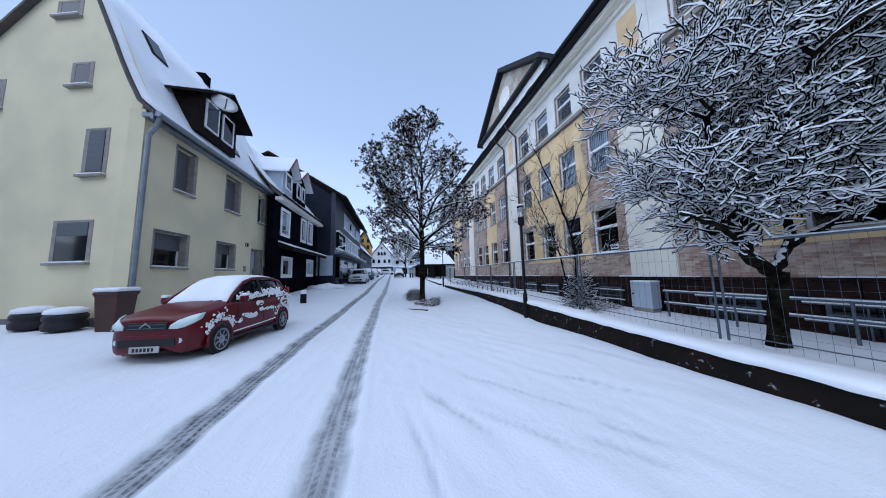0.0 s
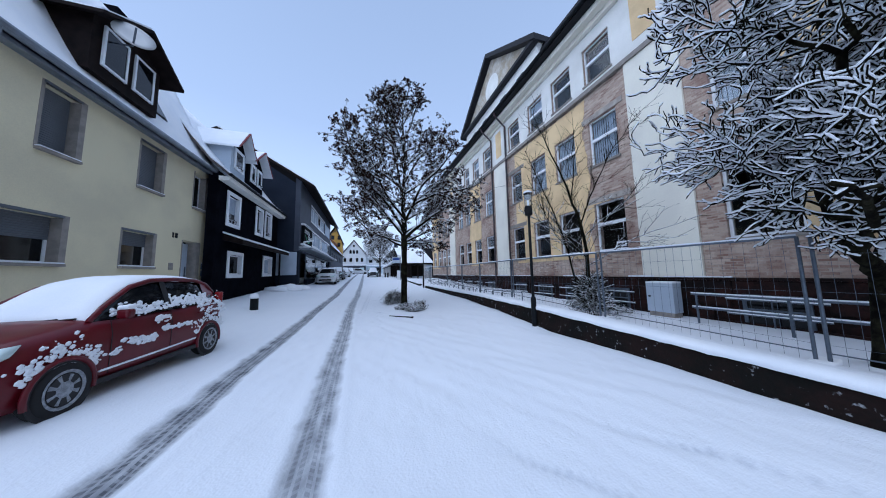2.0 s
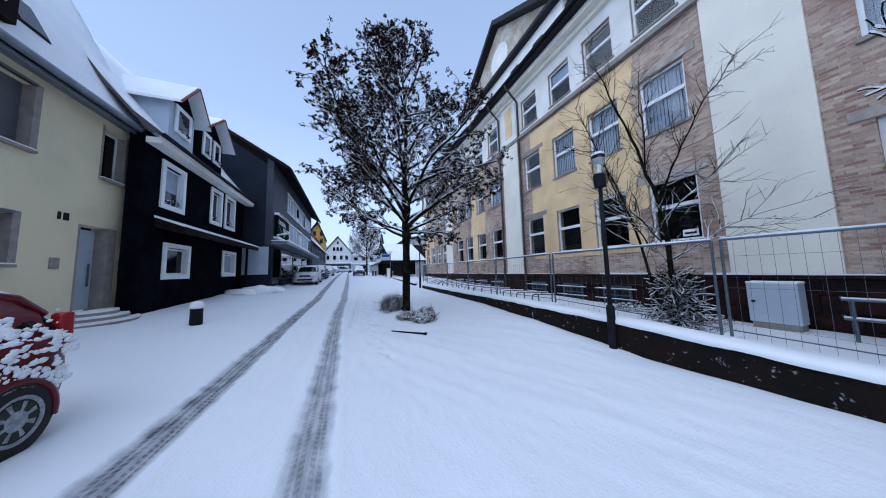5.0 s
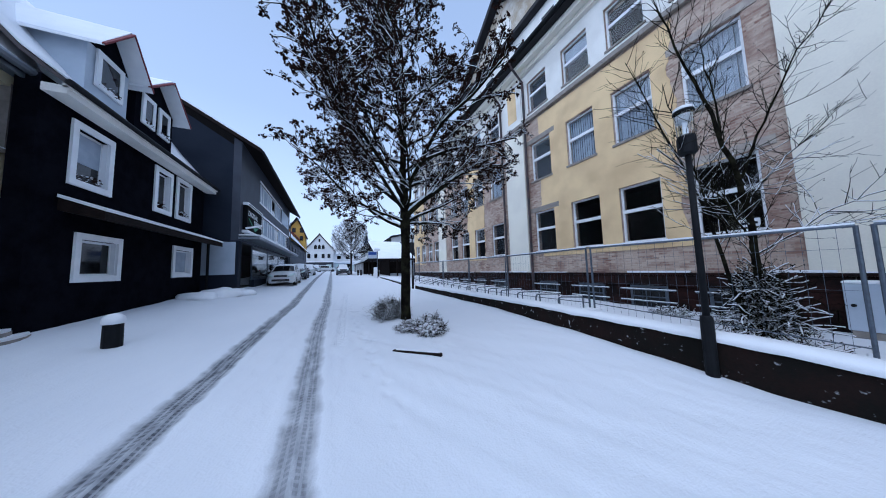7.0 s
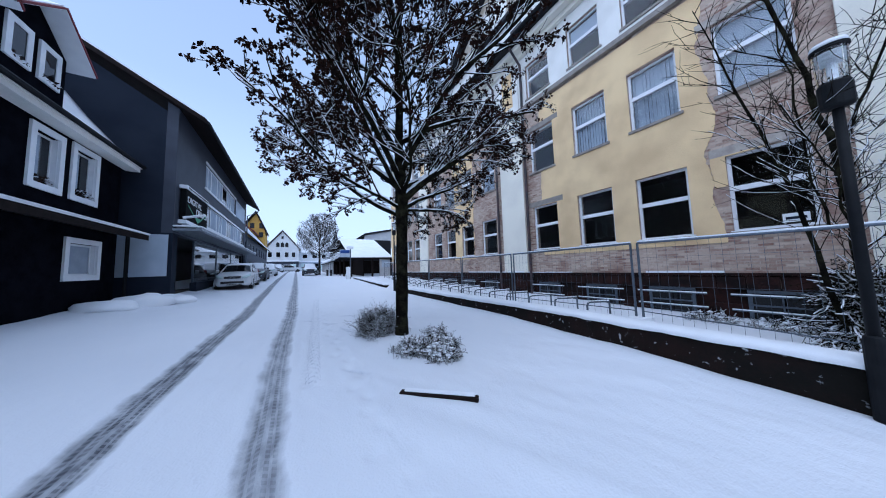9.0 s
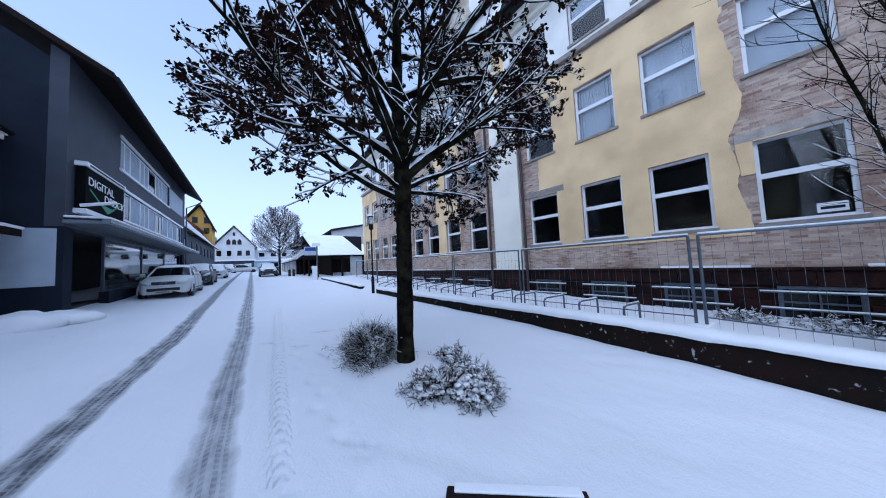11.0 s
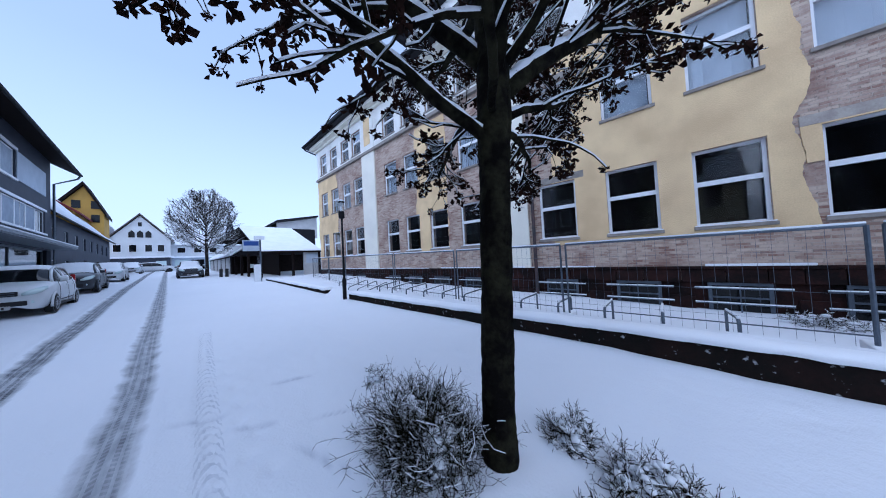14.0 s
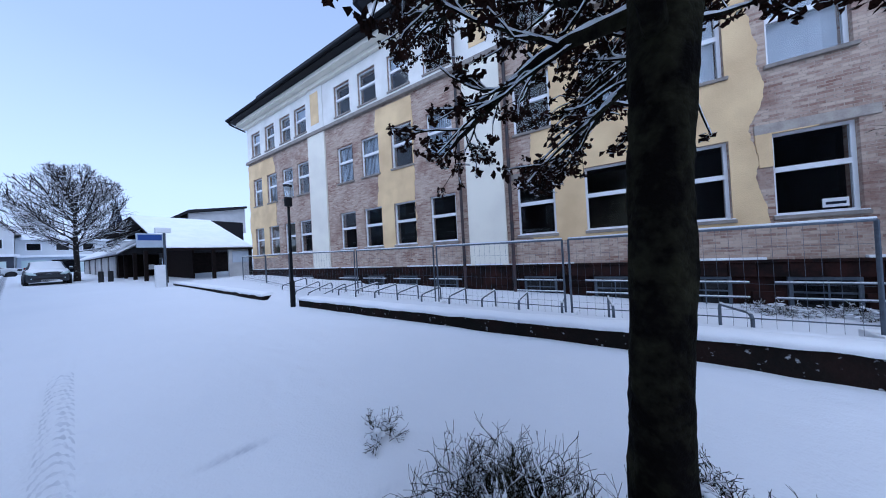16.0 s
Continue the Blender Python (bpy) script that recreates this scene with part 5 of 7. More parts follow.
        tube(wood, fine, rs, 9)
        snow_line(snow, fine, rs, 0.6, 0.72, 6, 0.02)
        count[0] = 0
        for k in range(11):
            f = 0.999 if k < 2 else rnd.uniform(0.3, 0.98)
            q, dd = on_limb(fine, f)
            grow(q, (side_way(rnd, dd, rnd.uniform(0.4, 1.1), 0.6) + Vector((0, 0, 0.15))).normalized(), 0.03 if k < 2 else 0.022, rnd.uniform(0.7, 1.25), 0)
    part("trunk", wood, BARK, tree, "dark gnarled trunk and limbs", smooth=True)
    tagged(part("twig_mass", twigs, BARK, tree), kind="stuff")
    tagged(part("twig_snow", snow, SNOW, tree, "snow along the twigs", smooth=True), kind="stuff")


gnarled_tree()


def bush(name, label, spots, seed, height, n, thick=0.004, droop=0.0, lean=1.0):
    """A low bush of many fine twigs under snow."""
    rnd = random.Random(seed)
    x0, y0 = spots[0][0], spots[0][1]
    z0 = ground_z(x0, y0)
    ob = thing(name, label, "bush", at=(x0, y0, z0))
    tw, sn = bmesh.new(), bmesh.new()
    for sx, sy, rad, share in spots:
        for _ in range(int(n * share)):
            a, q = rnd.uniform(0, math.tau), rad * math.sqrt(rnd.random())
            p = Vector((sx - x0 + math.cos(a) * q * 0.6, sy - y0 + math.sin(a) * q * 0.6, ground_z(sx, sy) - z0 - 0.02))
            d = Vector((math.cos(a) * q / rad * lean, math.sin(a) * q / rad * lean, rnd.uniform(0.5, 1.3)))
            ln = height * rnd.uniform(0.5, 1.05)
            ln *= 0.8
            ps, rs = limb(rnd, p, d, ln, thick, thick * 0.5, 7, 0.3, -droop)
            tube(tw, ps, rs, 3, cap=False)
            snow_line(sn, ps[2:], [thick] * 6, 0.9, 1.1, 3, 0.004)
            for _k in range(9):
                q2, d2 = on_limb(ps, rnd.uniform(0.3, 0.98))
                p2, r2 = limb(rnd, q2, side_way(rnd, d2, rnd.uniform(0.5, 1.2)), ln * rnd.uniform(0.2, 0.45), thick * 0.7, thick * 0.4, 3, 0.28, 0.02)
                tube(tw, p2, r2, 3, cap=False)
                for _m in range(2):
                    q3, d3 = on_limb(p2, rnd.uniform(0.3, 0.98))
                    p3, r3 = limb(rnd, q3, side_way(rnd, d3, rnd.uniform(0.4, 1.0)), ln * rnd.uniform(0.1, 0.2), thick * 0.5, thick * 0.35, 2, 0.3, 0.02)
                    tube(tw, p3, r3, 3, cap=False)
                if rnd.random() < 0.3:
                    snow_line(sn, p2, [thick] * 4, 1.0, 1.3, 3, 0.005)
        for _ in range(int(n * share * 0.9)):
            a, q = rnd.uniform(0, math.tau), rad * math.sqrt(rnd.random())
            c = Vector((sx - x0 + math.cos(a) * q * 0.85, sy - y0 + math.sin(a) * q * 0.85, height * rnd.uniform(0.1, 0.62) * (1 - 0.5 * q / rad)))
            m = bmesh.ops.create_icosphere(sn, subdivisions=1, radius=rnd.uniform(0.016, 0.042))
            for v in m["verts"]:
                v.co = Vector((v.co.x * 1.4, v.co.y * 1.4, v.co.z * 0.6)) * (1 + 0.3 * nz(v.co.x, v.co.y, v.co.z, 40)) + c
    tagged(part("twig_mass", tw, BARK, ob), kind="stuff")
    tagged(part("snow", sn, SNOW, ob, smooth=True), kind="stuff")
    return ob


bush("bush", "bare dark twiggy bush dusted with snow under a tree", ((1.16, 13.74, 0.19, 0.9), (1.2, 14.08, 0.22, 0.8)), 1, 0.82, 190, thick=0.0034, lean=0.8)
bush("bush", "low spreading bush heavy with snow under a tree", ((1.42, 12.45, 0.33, 0.8), (1.72, 12.05, 0.36, 1.0), (2.0, 12.4, 0.32, 0.8), (2.15, 13.0, 0.24, 0.4)), 2, 0.38, 160, droop=0.06)
bush("bush", "single dry twig standing out of the snow", ((1.62, 15.35, 0.12, 1.0),), 8, 0.4, 9)
for k, (x, y) in enumerate(((8.3, 8.9), (8.2, 10.0), (7.9, 8.2))):
    bush("bush", "low dark shrub under snow beside the school wall", ((x, y, 0.6, 1.0),), 20 + k, 0.4, 70, droop=0.08)


def sapling():
    """The slender bare tree behind the street lamp."""
    rnd = random.Random(9)
    bx, by = 6.7, 8.0
    bz = ground_z(bx, by) - 0.03
    tree = thing("young_tree", "slender bare young tree with several thin stems", "tree", at=(bx, by, bz))
    tw, sn = bmesh.new(), bmesh.new()
    along, away = Vector((0.909, -0.416, 0)), Vector((0.416, 0.909, 0))
    stems = (
        (0.07, 0.0, ((0, 0), (-0.03, 1.0), (-0.06, 2.1), (-0.16, 3.1), (-0.45, 4.0), (-0.75, 5.0), (-1.2, 6.2), (-1.5, 7.0))),
        (0.026, -0.4, ((-0.16, 3.0), (0.05, 3.6), (0.3, 4.3), (0.9, 5.4), (1.6, 6.4))),
        (0.042, 0.5, ((-0.05, 0.05), (-0.3, 0.6), (-0.55, 2.1), (-0.95, 3.6), (-1.3, 4.7), (-1.7, 5.9))),
        (0.018, -0.6, ((-0.08, 1.9), (-0.6, 2.4), (-1.2, 2.8), (-2.2, 3.4))),
        (0.016, 0.4, ((-0.1, 2.5), (0.4, 3.0), (1.2, 3.6), (2.0, 4.1))),
        (0.02, 0.6, ((-0.4, 3.9), (-0.2, 4.7), (-0.1, 5.6), (0.1, 6.6))),
        (0.016, -0.5, ((-0.5, 2.0), (-1.0, 2.6), (-1.5, 3.6), (-1.9, 4.6))),
        (0.015, -0.3, ((-0.05, 1.6), (0.4, 1.9), (1.0, 2.3), (1.7, 2.6))),
    )
    for r, deep, line in stems:
        ps = [along * a + Vector((0, 0, z)) + away * deep * (i / (len(line) - 1)) for i, (a, z) in enumerate(line)]
        fine = [ps[i].lerp(ps[i + 1], k / 3) + Vector((rnd.gauss(0, 0.02), rnd.gauss(0, 0.02), 0)) * (1 if i + k else 0) for i in range(len(ps) - 1) for k in range(3)] + [ps[-1]]
        rs = [r + (0.006 - r) * i / (len(fine) - 1) for i in range(len(fine))]
        part("stem", tube(bmesh.new(), fine, rs, 8), BARK, tree, smooth=True)
        if r < 0.019:
            snow_line(sn, fine, rs, 0.8, 0.8, 4, 0.008)
        ln = sum((b - a).length for a, b in zip(fine, fine[1:]))
        for j in range(int(ln * 8.0)):
            q, dd = on_limb(fine, rnd.uniform(0.15, 0.99))
            if q.z < 1.2:
                continue
            l1 = rnd.uniform(0.4, 1.5) * (1.1 - 0.07 * q.z)
            p1, r1 = limb(rnd, q, side_way(rnd, dd, rnd.uniform(0.5, 1.0), 0.5), l1, 0.008, 0.0025, 7, 0.07, 0.03)
            tube(tw, p1, r1, 4, cap=False)
            if q.z < 3.4:
                snow_line(sn, p1, r1, 1.0, 1.0, 3, 0.006)
            for _ in range(int(l1 * 5)):
                q2, d2 = on_limb(p1, rnd.uniform(0.2, 0.98))
                p2, r2 = limb(rnd, q2, side_way(rnd, d2, rnd.uniform(0.4, 0.9)), rnd.uniform(0.12, 0.5), 0.005, 0.0025, 3, 0.1, 0.02)
                tube(tw, p2, r2, 3, cap=False)
                if rnd.random() < 0.2:
                    leaf_clump(tw, rnd, p2[-1], 0.028, 2)
    for _ in range(330):
        a, h = rnd.uniform(0, math.tau), rnd.uniform(0.1, 1.5)
        p1, r1 = limb(rnd, Vector((0, 0, h * 0.8)), Vector((math.cos(a), math.sin(a), rnd.uniform(-0.15, 0.6))), rnd.uniform(0.2, 0.75) * (1.4 - 0.45 * h), 0.006, 0.003, 5, 0.3, -0.02)
        tube(tw, p1, r1, 3, cap=False)
        snow_line(sn, p1, r1, 1.2, 1.5, 4, 0.0115)
        for _k in range(5):
            q2, d2 = on_limb(p1, rnd.uniform(0.3, 0.98))
            p2, r2 = limb(rnd, q2, side_way(rnd, d2, rnd.uniform(0.5, 1.1)), rnd.uniform(0.1, 0.25), 0.005, 0.003, 2, 0.2, 0)
            tube(tw, p2, r2, 3, cap=False)
            leaf_clump(tw, rnd, p2[-1], 0.03, 2)
    tagged(part("twig_mass", tw, BARK, tree), kind="stuff")
    tagged(part("twig_snow", sn, SNOW, tree, smooth=True), kind="stuff")


sapling()


def bare_tree(name, label, x, y, h, r, seed):
    """A round-headed bare tree whose twigs end on an oval outline."""
    rnd = random.Random(seed)
    bz = ground_z(x, y) - 0.05
    tree = thing(name, label, "tree", at=(x, y, bz))
    wood, tw = bmesh.new(), bmesh.new()
    mid = Vector((0, 0, h * 0.6))
    tube(wood, [(0, 0, 0), (0.02, 0, h * 0.15), (0, 0, h * 0.3), (0, 0.05, h * 0.5), (0.05, 0, h * 0.75)], [0.17, 0.13, 0.12, 0.09, 0.04], 8)

    def kept(pts, rad):
        k = next((i for i, p in enumerate(pts) if i > 0 and ((p.x / r) ** 2 + (p.y / r) ** 2 + ((p.z - mid.z) / (h * 0.4)) ** 2) * (1 + 0.3 * nz(p.x, p.y, p.z, 0.9)) > 1), len(pts))
        return (pts[:k], rad[:k]) if k > 1 else (pts[:2], rad[:2])

    for k in range(34):
        a, f = k * 2.4, 0.26 + 0.4 * (k / 34)
        el = 0.3 + 0.75 * k / 34 + rnd.uniform(-0.15, 0.25)
        ps, rs = kept(*limb(rnd, (0, 0, h * f), (math.cos(a) * math.cos(el), math.sin(a) * math.cos(el), math.sin(el)), r * 1.5, 0.055, 0.012, 12, 0.09, 0.03))
        tube(wood, ps, rs, 5)
        for _ in range(4 + 2 * len(ps)):
            q, d = on_limb(ps, rnd.uniform(0.2, 0.99))
            p1, r1 = kept(*limb(rnd, q, side_way(rnd, d, rnd.uniform(0.4, 0.9)), rnd.uniform(0.7, 1.6), 0.024, 0.011, 5, 0.1, 0.03))
            tube(tw, p1, r1, 3, cap=False)
            for _k in range(4):
                q2, d2 = on_limb(p1, rnd.uniform(0.2, 0.99))
                p2, r2 = kept(*limb(rnd, q2, side_way(rnd, d2, rnd.uniform(0.4, 0.9)), rnd.uniform(0.3, 0.8), 0.014, 0.009, 3, 0.1, 0.03))
                tube(tw, p2, r2, 3, cap=False)
    part("trunk", wood, TWIG, tree)
    tagged(part("twig_mass", tw, TWIG, tree), kind="stuff")


bare_tree("bare_tree", "round bare street tree frosted with snow", 2.35, 46.0, 8.6, 3.0, 3)


# ---- fence, lamps, racks ----
POSTS = ((6.5, 0.25), (6.2, 3.73), (5.78, 6.88), (5.34, 10.33), (5.72, 13.95), (6.08, 17.4), (6.2, 20.9), (5.75, 24.4), (6.5, 28.0), (7.0, 31.9))


def fence_panel(a, b):
    za, zb = ground_z(*a), ground_z(*b)
    ln = math.hypot(b[0] - a[0], b[1] - a[1])
    turn = math.degrees(math.atan2(b[1] - a[1], b[0] - a[0]))
    ob = thing("fence_panel", "galvanised mesh site fence panel with snow on its top rail", "fence", "site fence", at=(*a, za), turn=turn)
    top_a, top_b = 2.0 + max(0, a[1] - 14) * 0.012, 2.0 + max(0, b[1] - 14) * 0.012
    dz, h, dh = zb - za, top_a - za, top_b - top_a
    s, e = 0.06, ln - 0.06
    for y in (s, e):
        part("post", tube(bmesh.new(), [(y, 0, dz * y / ln - 0.05), (y, 0, dh * y / ln + h)], 0.022, 8), GALV, ob)
    part("top_rail", tube(bmesh.new(), [(s, 0, h), (e, 0, dh + h)], 0.022, 8), GALV, ob)
    part("bottom_rail", tube(bmesh.new(), [(s, 0, 0.16), (e, 0, dz + 0.16)], 0.01, 6), GALV, ob)
    bm = bmesh.new()
    n = 28
    ys = [s + (e - s) * i / n for i in range(n + 1)]
    tube(bm, [(y, 0, dh * y / ln + h + 0.024) for y in ys], [0.019 + 0.008 * nz(y, a[1], 0, 2) for y in ys], 6)
    part("snow_strip", bm, SNOW, ob, smooth=True)
    bm = bmesh.new()
    n = int(ln / 0.14)
    for i in range(1, n):
        y = s + (e - s) * i / n
        g = dz * y / ln
        tube(bm, [(y, 0, g + 0.02), (y + 0.004 * nz(y, ln, 0, 9), 0.01 * nz(y, 1, 0, 5), g + 0.9), (y, 0, dh * y / ln + h)], 0.0024, 3, cap=False)
    for f in (0.28, h - 0.85, h - 0.3):
        tube(bm, [(s, 0, f), (e, 0, (dz if f < 0.5 else dh) + f)], 0.0024, 3, cap=False)
    tagged(part("wire_mesh", bm, GALV, ob), kind="stuff")
    part("foot", boxes((-0.12, 0.12, -0.3, 0.3, -0.08, 0.05), bevel=0.02), SNOW, ob)


for a, b in zip(POSTS, POSTS[1:]):
    fence_panel(a, b)


def street_lamp(x, y):
    z = road_z(x, y) - 0.1
    ob = thing("street_lamp", "dark slim street lamp with a glass cylinder head", "street lamp", "street lamps", at=(x, y, z))
    part("base", lathe(bmesh.new(), ((0.075, 0), (0.075, 0.88), (0.065, 0.93), (0.045, 0.95)), sides=14), DARKMETAL, ob, smooth=False)
    part("pole", lathe(bmesh.new(), ((0.044, 0.9), (0.038, 3.4)), sides=12), DARKMETAL, ob, smooth=True)
    part("collar", lathe(bmesh.new(), ((0.06, 3.36), (0.108, 3.38), (0.114, 3.4), (0.114, 3.63), (0.105, 3.65), (0.04, 3.65)), sides=16), DARKMETAL, ob)
    g = part("glass_cylinder", lathe(bmesh.new(), ((0.1, 3.65), (0.115, 4.02), (0.1, 4.03), (0.09, 3.67)), sides=16), GLASS, ob)
    g.visible_shadow = False
    part("lamp_tube", lathe(bmesh.new(), ((0.035, 3.65), (0.035, 3.9)), sides=8), PVC, ob)
    for k in range(3):
        part("louvre_ring", lathe(bmesh.new(), ((0.07, 3.88 + 0.05 * k), (0.105, 3.89 + 0.05 * k), (0.07, 3.905 + 0.05 * k)), sides=14), PVC, ob)
    part("cap", lathe(bmesh.new(), ((0.13, 4.03), (0.13, 4.06), (0.05, 4.1)), sides=16), DARKMETAL, ob)
    part("snow_cap", lathe(bmesh.new(), ((0.13, 4.06), (0.12, 4.11), (0.06, 4.14), (0.01, 4.15)), sides=14), SNOW, ob, smooth=True)


street_lamp(4.5, 8.02)
street_lamp(4.45, 21.9)


def bike_rack(x, y):
    z = ground_z(x, y)
    ob = thing("bike_rack", "galvanised bent-tube bicycle rack in the snow", "bicycle rack", "bicycle racks", at=(x, y, z))
    far = ground_z(x + 1.05, y) - z
    pts = [(0, 0, -0.12), (0, 0, 0.14), (0.03, 0, 0.19), (0.1, 0, 0.22), (0.93, 0, far + 0.44), (1.0, 0, far + 0.44), (1.04, 0, far + 0.38), (1.05, 0, far - 0.12)]
    part("tube", tube(bmesh.new(), pts, 0.024, 8), GALV, ob, smooth=True)
    part("snow_strip", tube(bmesh.new(), [(0.04, 0, 0.225), (0.1, 0, 0.245), (0.92, 0, far + 0.465), (1.0, 0, far + 0.465)], 0.02, 6), SNOW, ob, smooth=True)


for k in range(16):
    bike_rack(5.5 + 0.02 * (k % 3), 11.44 + k * 0.875)

cab = thing("utility_cabinet", "grey steel utility cabinet on a concrete base", "cabinet", at=(8.35, 6.74, ground_z(8.4, 7.0)))
part("cabinet_base", boxes((0, 0.36, 0, 0.66, -0.05, 0.14), bevel=0.01), STONESILL, cab)
cdoor = part("cabinet_door", boxes((-0.02, 0.36, -0.03, 0.69, 0.14, 1.0), bevel=0.012), LIGHTZINC, cab, "pale blue-grey steel door")
part("lock", lathe(bmesh.new(), ((0.03, -0.045), (0.03, -0.02)), (0, 0.6, 0.6), 10, "x"), DARKMETAL, cdoor)
part("snow_cap", boxes((-0.03, 0.38, -0.04, 0.7, 1.0, 1.05), bevel=0.02), SNOW, cab)

rail = thing("hand_rail", "grey tubular hand rail with snow in front of cellar windows", "railing", at=(8.15, 1.0, 0))
for z in (0.5, 0.85):
    part("rail", tube(bmesh.new(), [(0, -4.0, z), (0, 5.2, z), (0.5, 5.3, z)], 0.025, 8), GALV, rail)
    part("snow_strip", tube(bmesh.new(), [(0, -4.0, z + 0.03), (0, 5.2, z + 0.03)], 0.019, 6), SNOW, rail)
for y in (-3.0, -0.5, 2.0, 3.6, 5.1):
    part("post", tube(bmesh.new(), [(0, y, -0.1), (0, y, 0.87)], 0.025, 8), GALV, rail)


# ---- cars ----
TYRE = snow_over(material("black_tyre", (0.012, 0.012, 0.013), 0.9), 0.75, 0.95, 20)
RIM = material("silver_wheel_cover", (0.34, 0.36, 0.39), 0.4, 0.6, second=(0.2, 0.21, 0.23), scale=20)
TRIM = material("black_plastic_trim", (0.012, 0.012, 0.014), 0.6)
LENS = material("headlight_lens", (0.55, 0.66, 0.66), 0.12, spec=0.7)
REDLENS = material("tail_light_lens", (0.25, 0.01, 0.012), 0.2)
PLATE = material("plate_white", (0.4, 0.4, 0.4), 0.6)


def car_paint(name, colour, second):
    m = material(name, colour, 0.35, second=second, scale=3, spec=0.3)
    m.node_tree.nodes["Principled BSDF"].inputs["Coat Weight"].default_value = 0.15
    return m


def loft(bm, rings, close=True):
    vs = [[bm.verts.new(p) for p in r] for r in rings]
    for a, b in zip(vs, vs[1:]):
        for k in range(len(a) - 1):
            bm.faces.new((a[k], a[k + 1], b[k + 1], b[k]))
    if close:
        bm.faces.new(vs[0][::-1])
        bm.faces.new(vs[-1])
    bmesh.ops.recalc_face_normals(bm, faces=bm.faces)
    return bm


def full(half):
    """A section mirrored to both sides."""
    return [(-x, y, z) for x, y, z in half[::-1]] + [p for p in half if p[0] > 1e-6]


def smooth_rows(rows, n):
    """More stations between the given ones, by Catmull-Rom."""
    out = []
    for i in range(len(rows) - 1):
        p0, p1, p2, p3 = rows[max(0, i - 1)], rows[i], rows[i + 1], rows[min(len(rows) - 1, i + 2)]
        for k in range(n):
            t = k / n
            out.append(tuple(0.5 * (2 * b + (c - a) * t + (2 * a - 5 * b + 4 * c - d) * t * t + (3 * b - a - 3 * c + d) * t ** 3) for a, b, c, d in zip(p0, p1, p2, p3)))
    return out + [rows[-1]]


def hatchback(name, label, at, paint, turn=0, scale=(1, 1, 1), snowy=0.0, group="", detail=True, hood_snow=False, screen=True):
    """A small five-door car, nose towards -y."""
    ob = tagged(new(name), label, "car", group)
    ob.matrix_basis = pose(*at, 0, 0, turn) @ Matrix.Diagonal((*scale, 1))
    low = smooth_rows(((0.1, 0.40, 0.30, 0.68), (0.12, 0.56, 0.24, 0.75), (0.19, 0.69, 0.20, 0.81), (0.40, 0.785, 0.19, 0.88), (0.85, 0.83, 0.18, 0.95), (1.2, 0.835, 0.18, 1.0), (2.0, 0.835, 0.18, 1.0), (3.0, 0.835, 0.19, 1.03), (3.45, 0.82, 0.21, 1.06), (3.72, 0.76, 0.27, 1.02), (3.85, 0.62, 0.33, 0.92)), 4)
    rings = []
    for y, w, zb, zt in low:
        h = zt - zb
        rings.append(full([(0, y, zt + 0.04), (w * 0.45, y, zt + 0.032), (w * 0.74, y, zt + 0.012), (w * 0.89, y, zt - 0.03), (w * 0.955, y, zt - 0.1), (w * 0.985, y, zb + h * 0.66), (w, y, zb + h * 0.46), (w * 0.99, y, zb + h * 0.25), (w * 0.95, y, zb + h * 0.08), (w * 0.85, y, zb), (0, y, zb)]))
    body = part("body", loft(bmesh.new(), rings), paint, ob, smooth=True)
    cab_rows = smooth_rows(((1.12, 0.72, 0.70, 0.96, 0.99), (1.40, 0.75, 0.62, 0.97, 1.21), (1.72, 0.765, 0.575, 0.98, 1.41), (2.1, 0.77, 0.57, 0.98, 1.495), (2.6, 0.77, 0.57, 0.99, 1.505), (3.1, 0.765, 0.56, 1.0, 1.475), (3.45, 0.75, 0.54, 1.02, 1.40), (3.66, 0.73, 0.56, 1.03, 1.22), (3.78, 0.70, 0.62, 1.02, 1.06)), 4)
    rings = []
    for y, wb, wr, zb, zr in cab_rows:
        rings.append(full([(0, y, zr + 0.02), (wr * 0.6, y, zr + 0.015), (wr * 0.92, y, zr - 0.01), (wr, y, zr - 0.05 * min(1, (zr - zb) / 0.3)), (wr + (wb - wr) * 0.5, y, zb + (zr - zb) * 0.47), (wb, y, zb), (0, y, zb - 0.02)]))
    part("glass_house", loft(bmesh.new(), rings), DARKGLASS, ob, "dark side and rear windows", smooth=True)

    def edge(y, f):
        k = min(range(len(cab_rows)), key=lambda i: abs(cab_rows[i][0] - y))
        _, wb, wr, zb, zr = cab_rows[k]
        return wr + (wb - wr) * (1 - f) ** 1.0, zb + (zr - zb) * f
    for s in (-1, 1):
        a_p = [(s * (edge(y, f)[0] + 0.004), y, edge(y, f)[1] + 0.01) for y, f in ((1.1, 0.6), (1.3, 0.85), (1.5, 0.92), (1.75, 0.95), (2.1, 0.96), (2.6, 0.96), (3.1, 0.95), (3.45, 0.92), (3.66, 0.8))]
        part("roof_rail", tube(bmesh.new(), a_p, 0.036, 6), paint, ob, smooth=True)
        for y0, y1 in ((2.25, 2.3), (3.2, 3.45)):
            pil = bmesh.new()
            r0, r1 = [], []
            for y, r in ((y0, r0), (y0 + 0.11 if y0 < 3 else y1 + 0.1, r1)):
                for f in (0.0, 0.5, 0.95):
                    xx, zz = edge(y, f)
                    r.append((s * (xx + 0.006), y + (0.06 * f if y0 > 3 else 0), zz))
            loft(pil, [r0, r1], close=False)
            part("pillar", pil, TRIM if y0 < 3 else paint, ob)
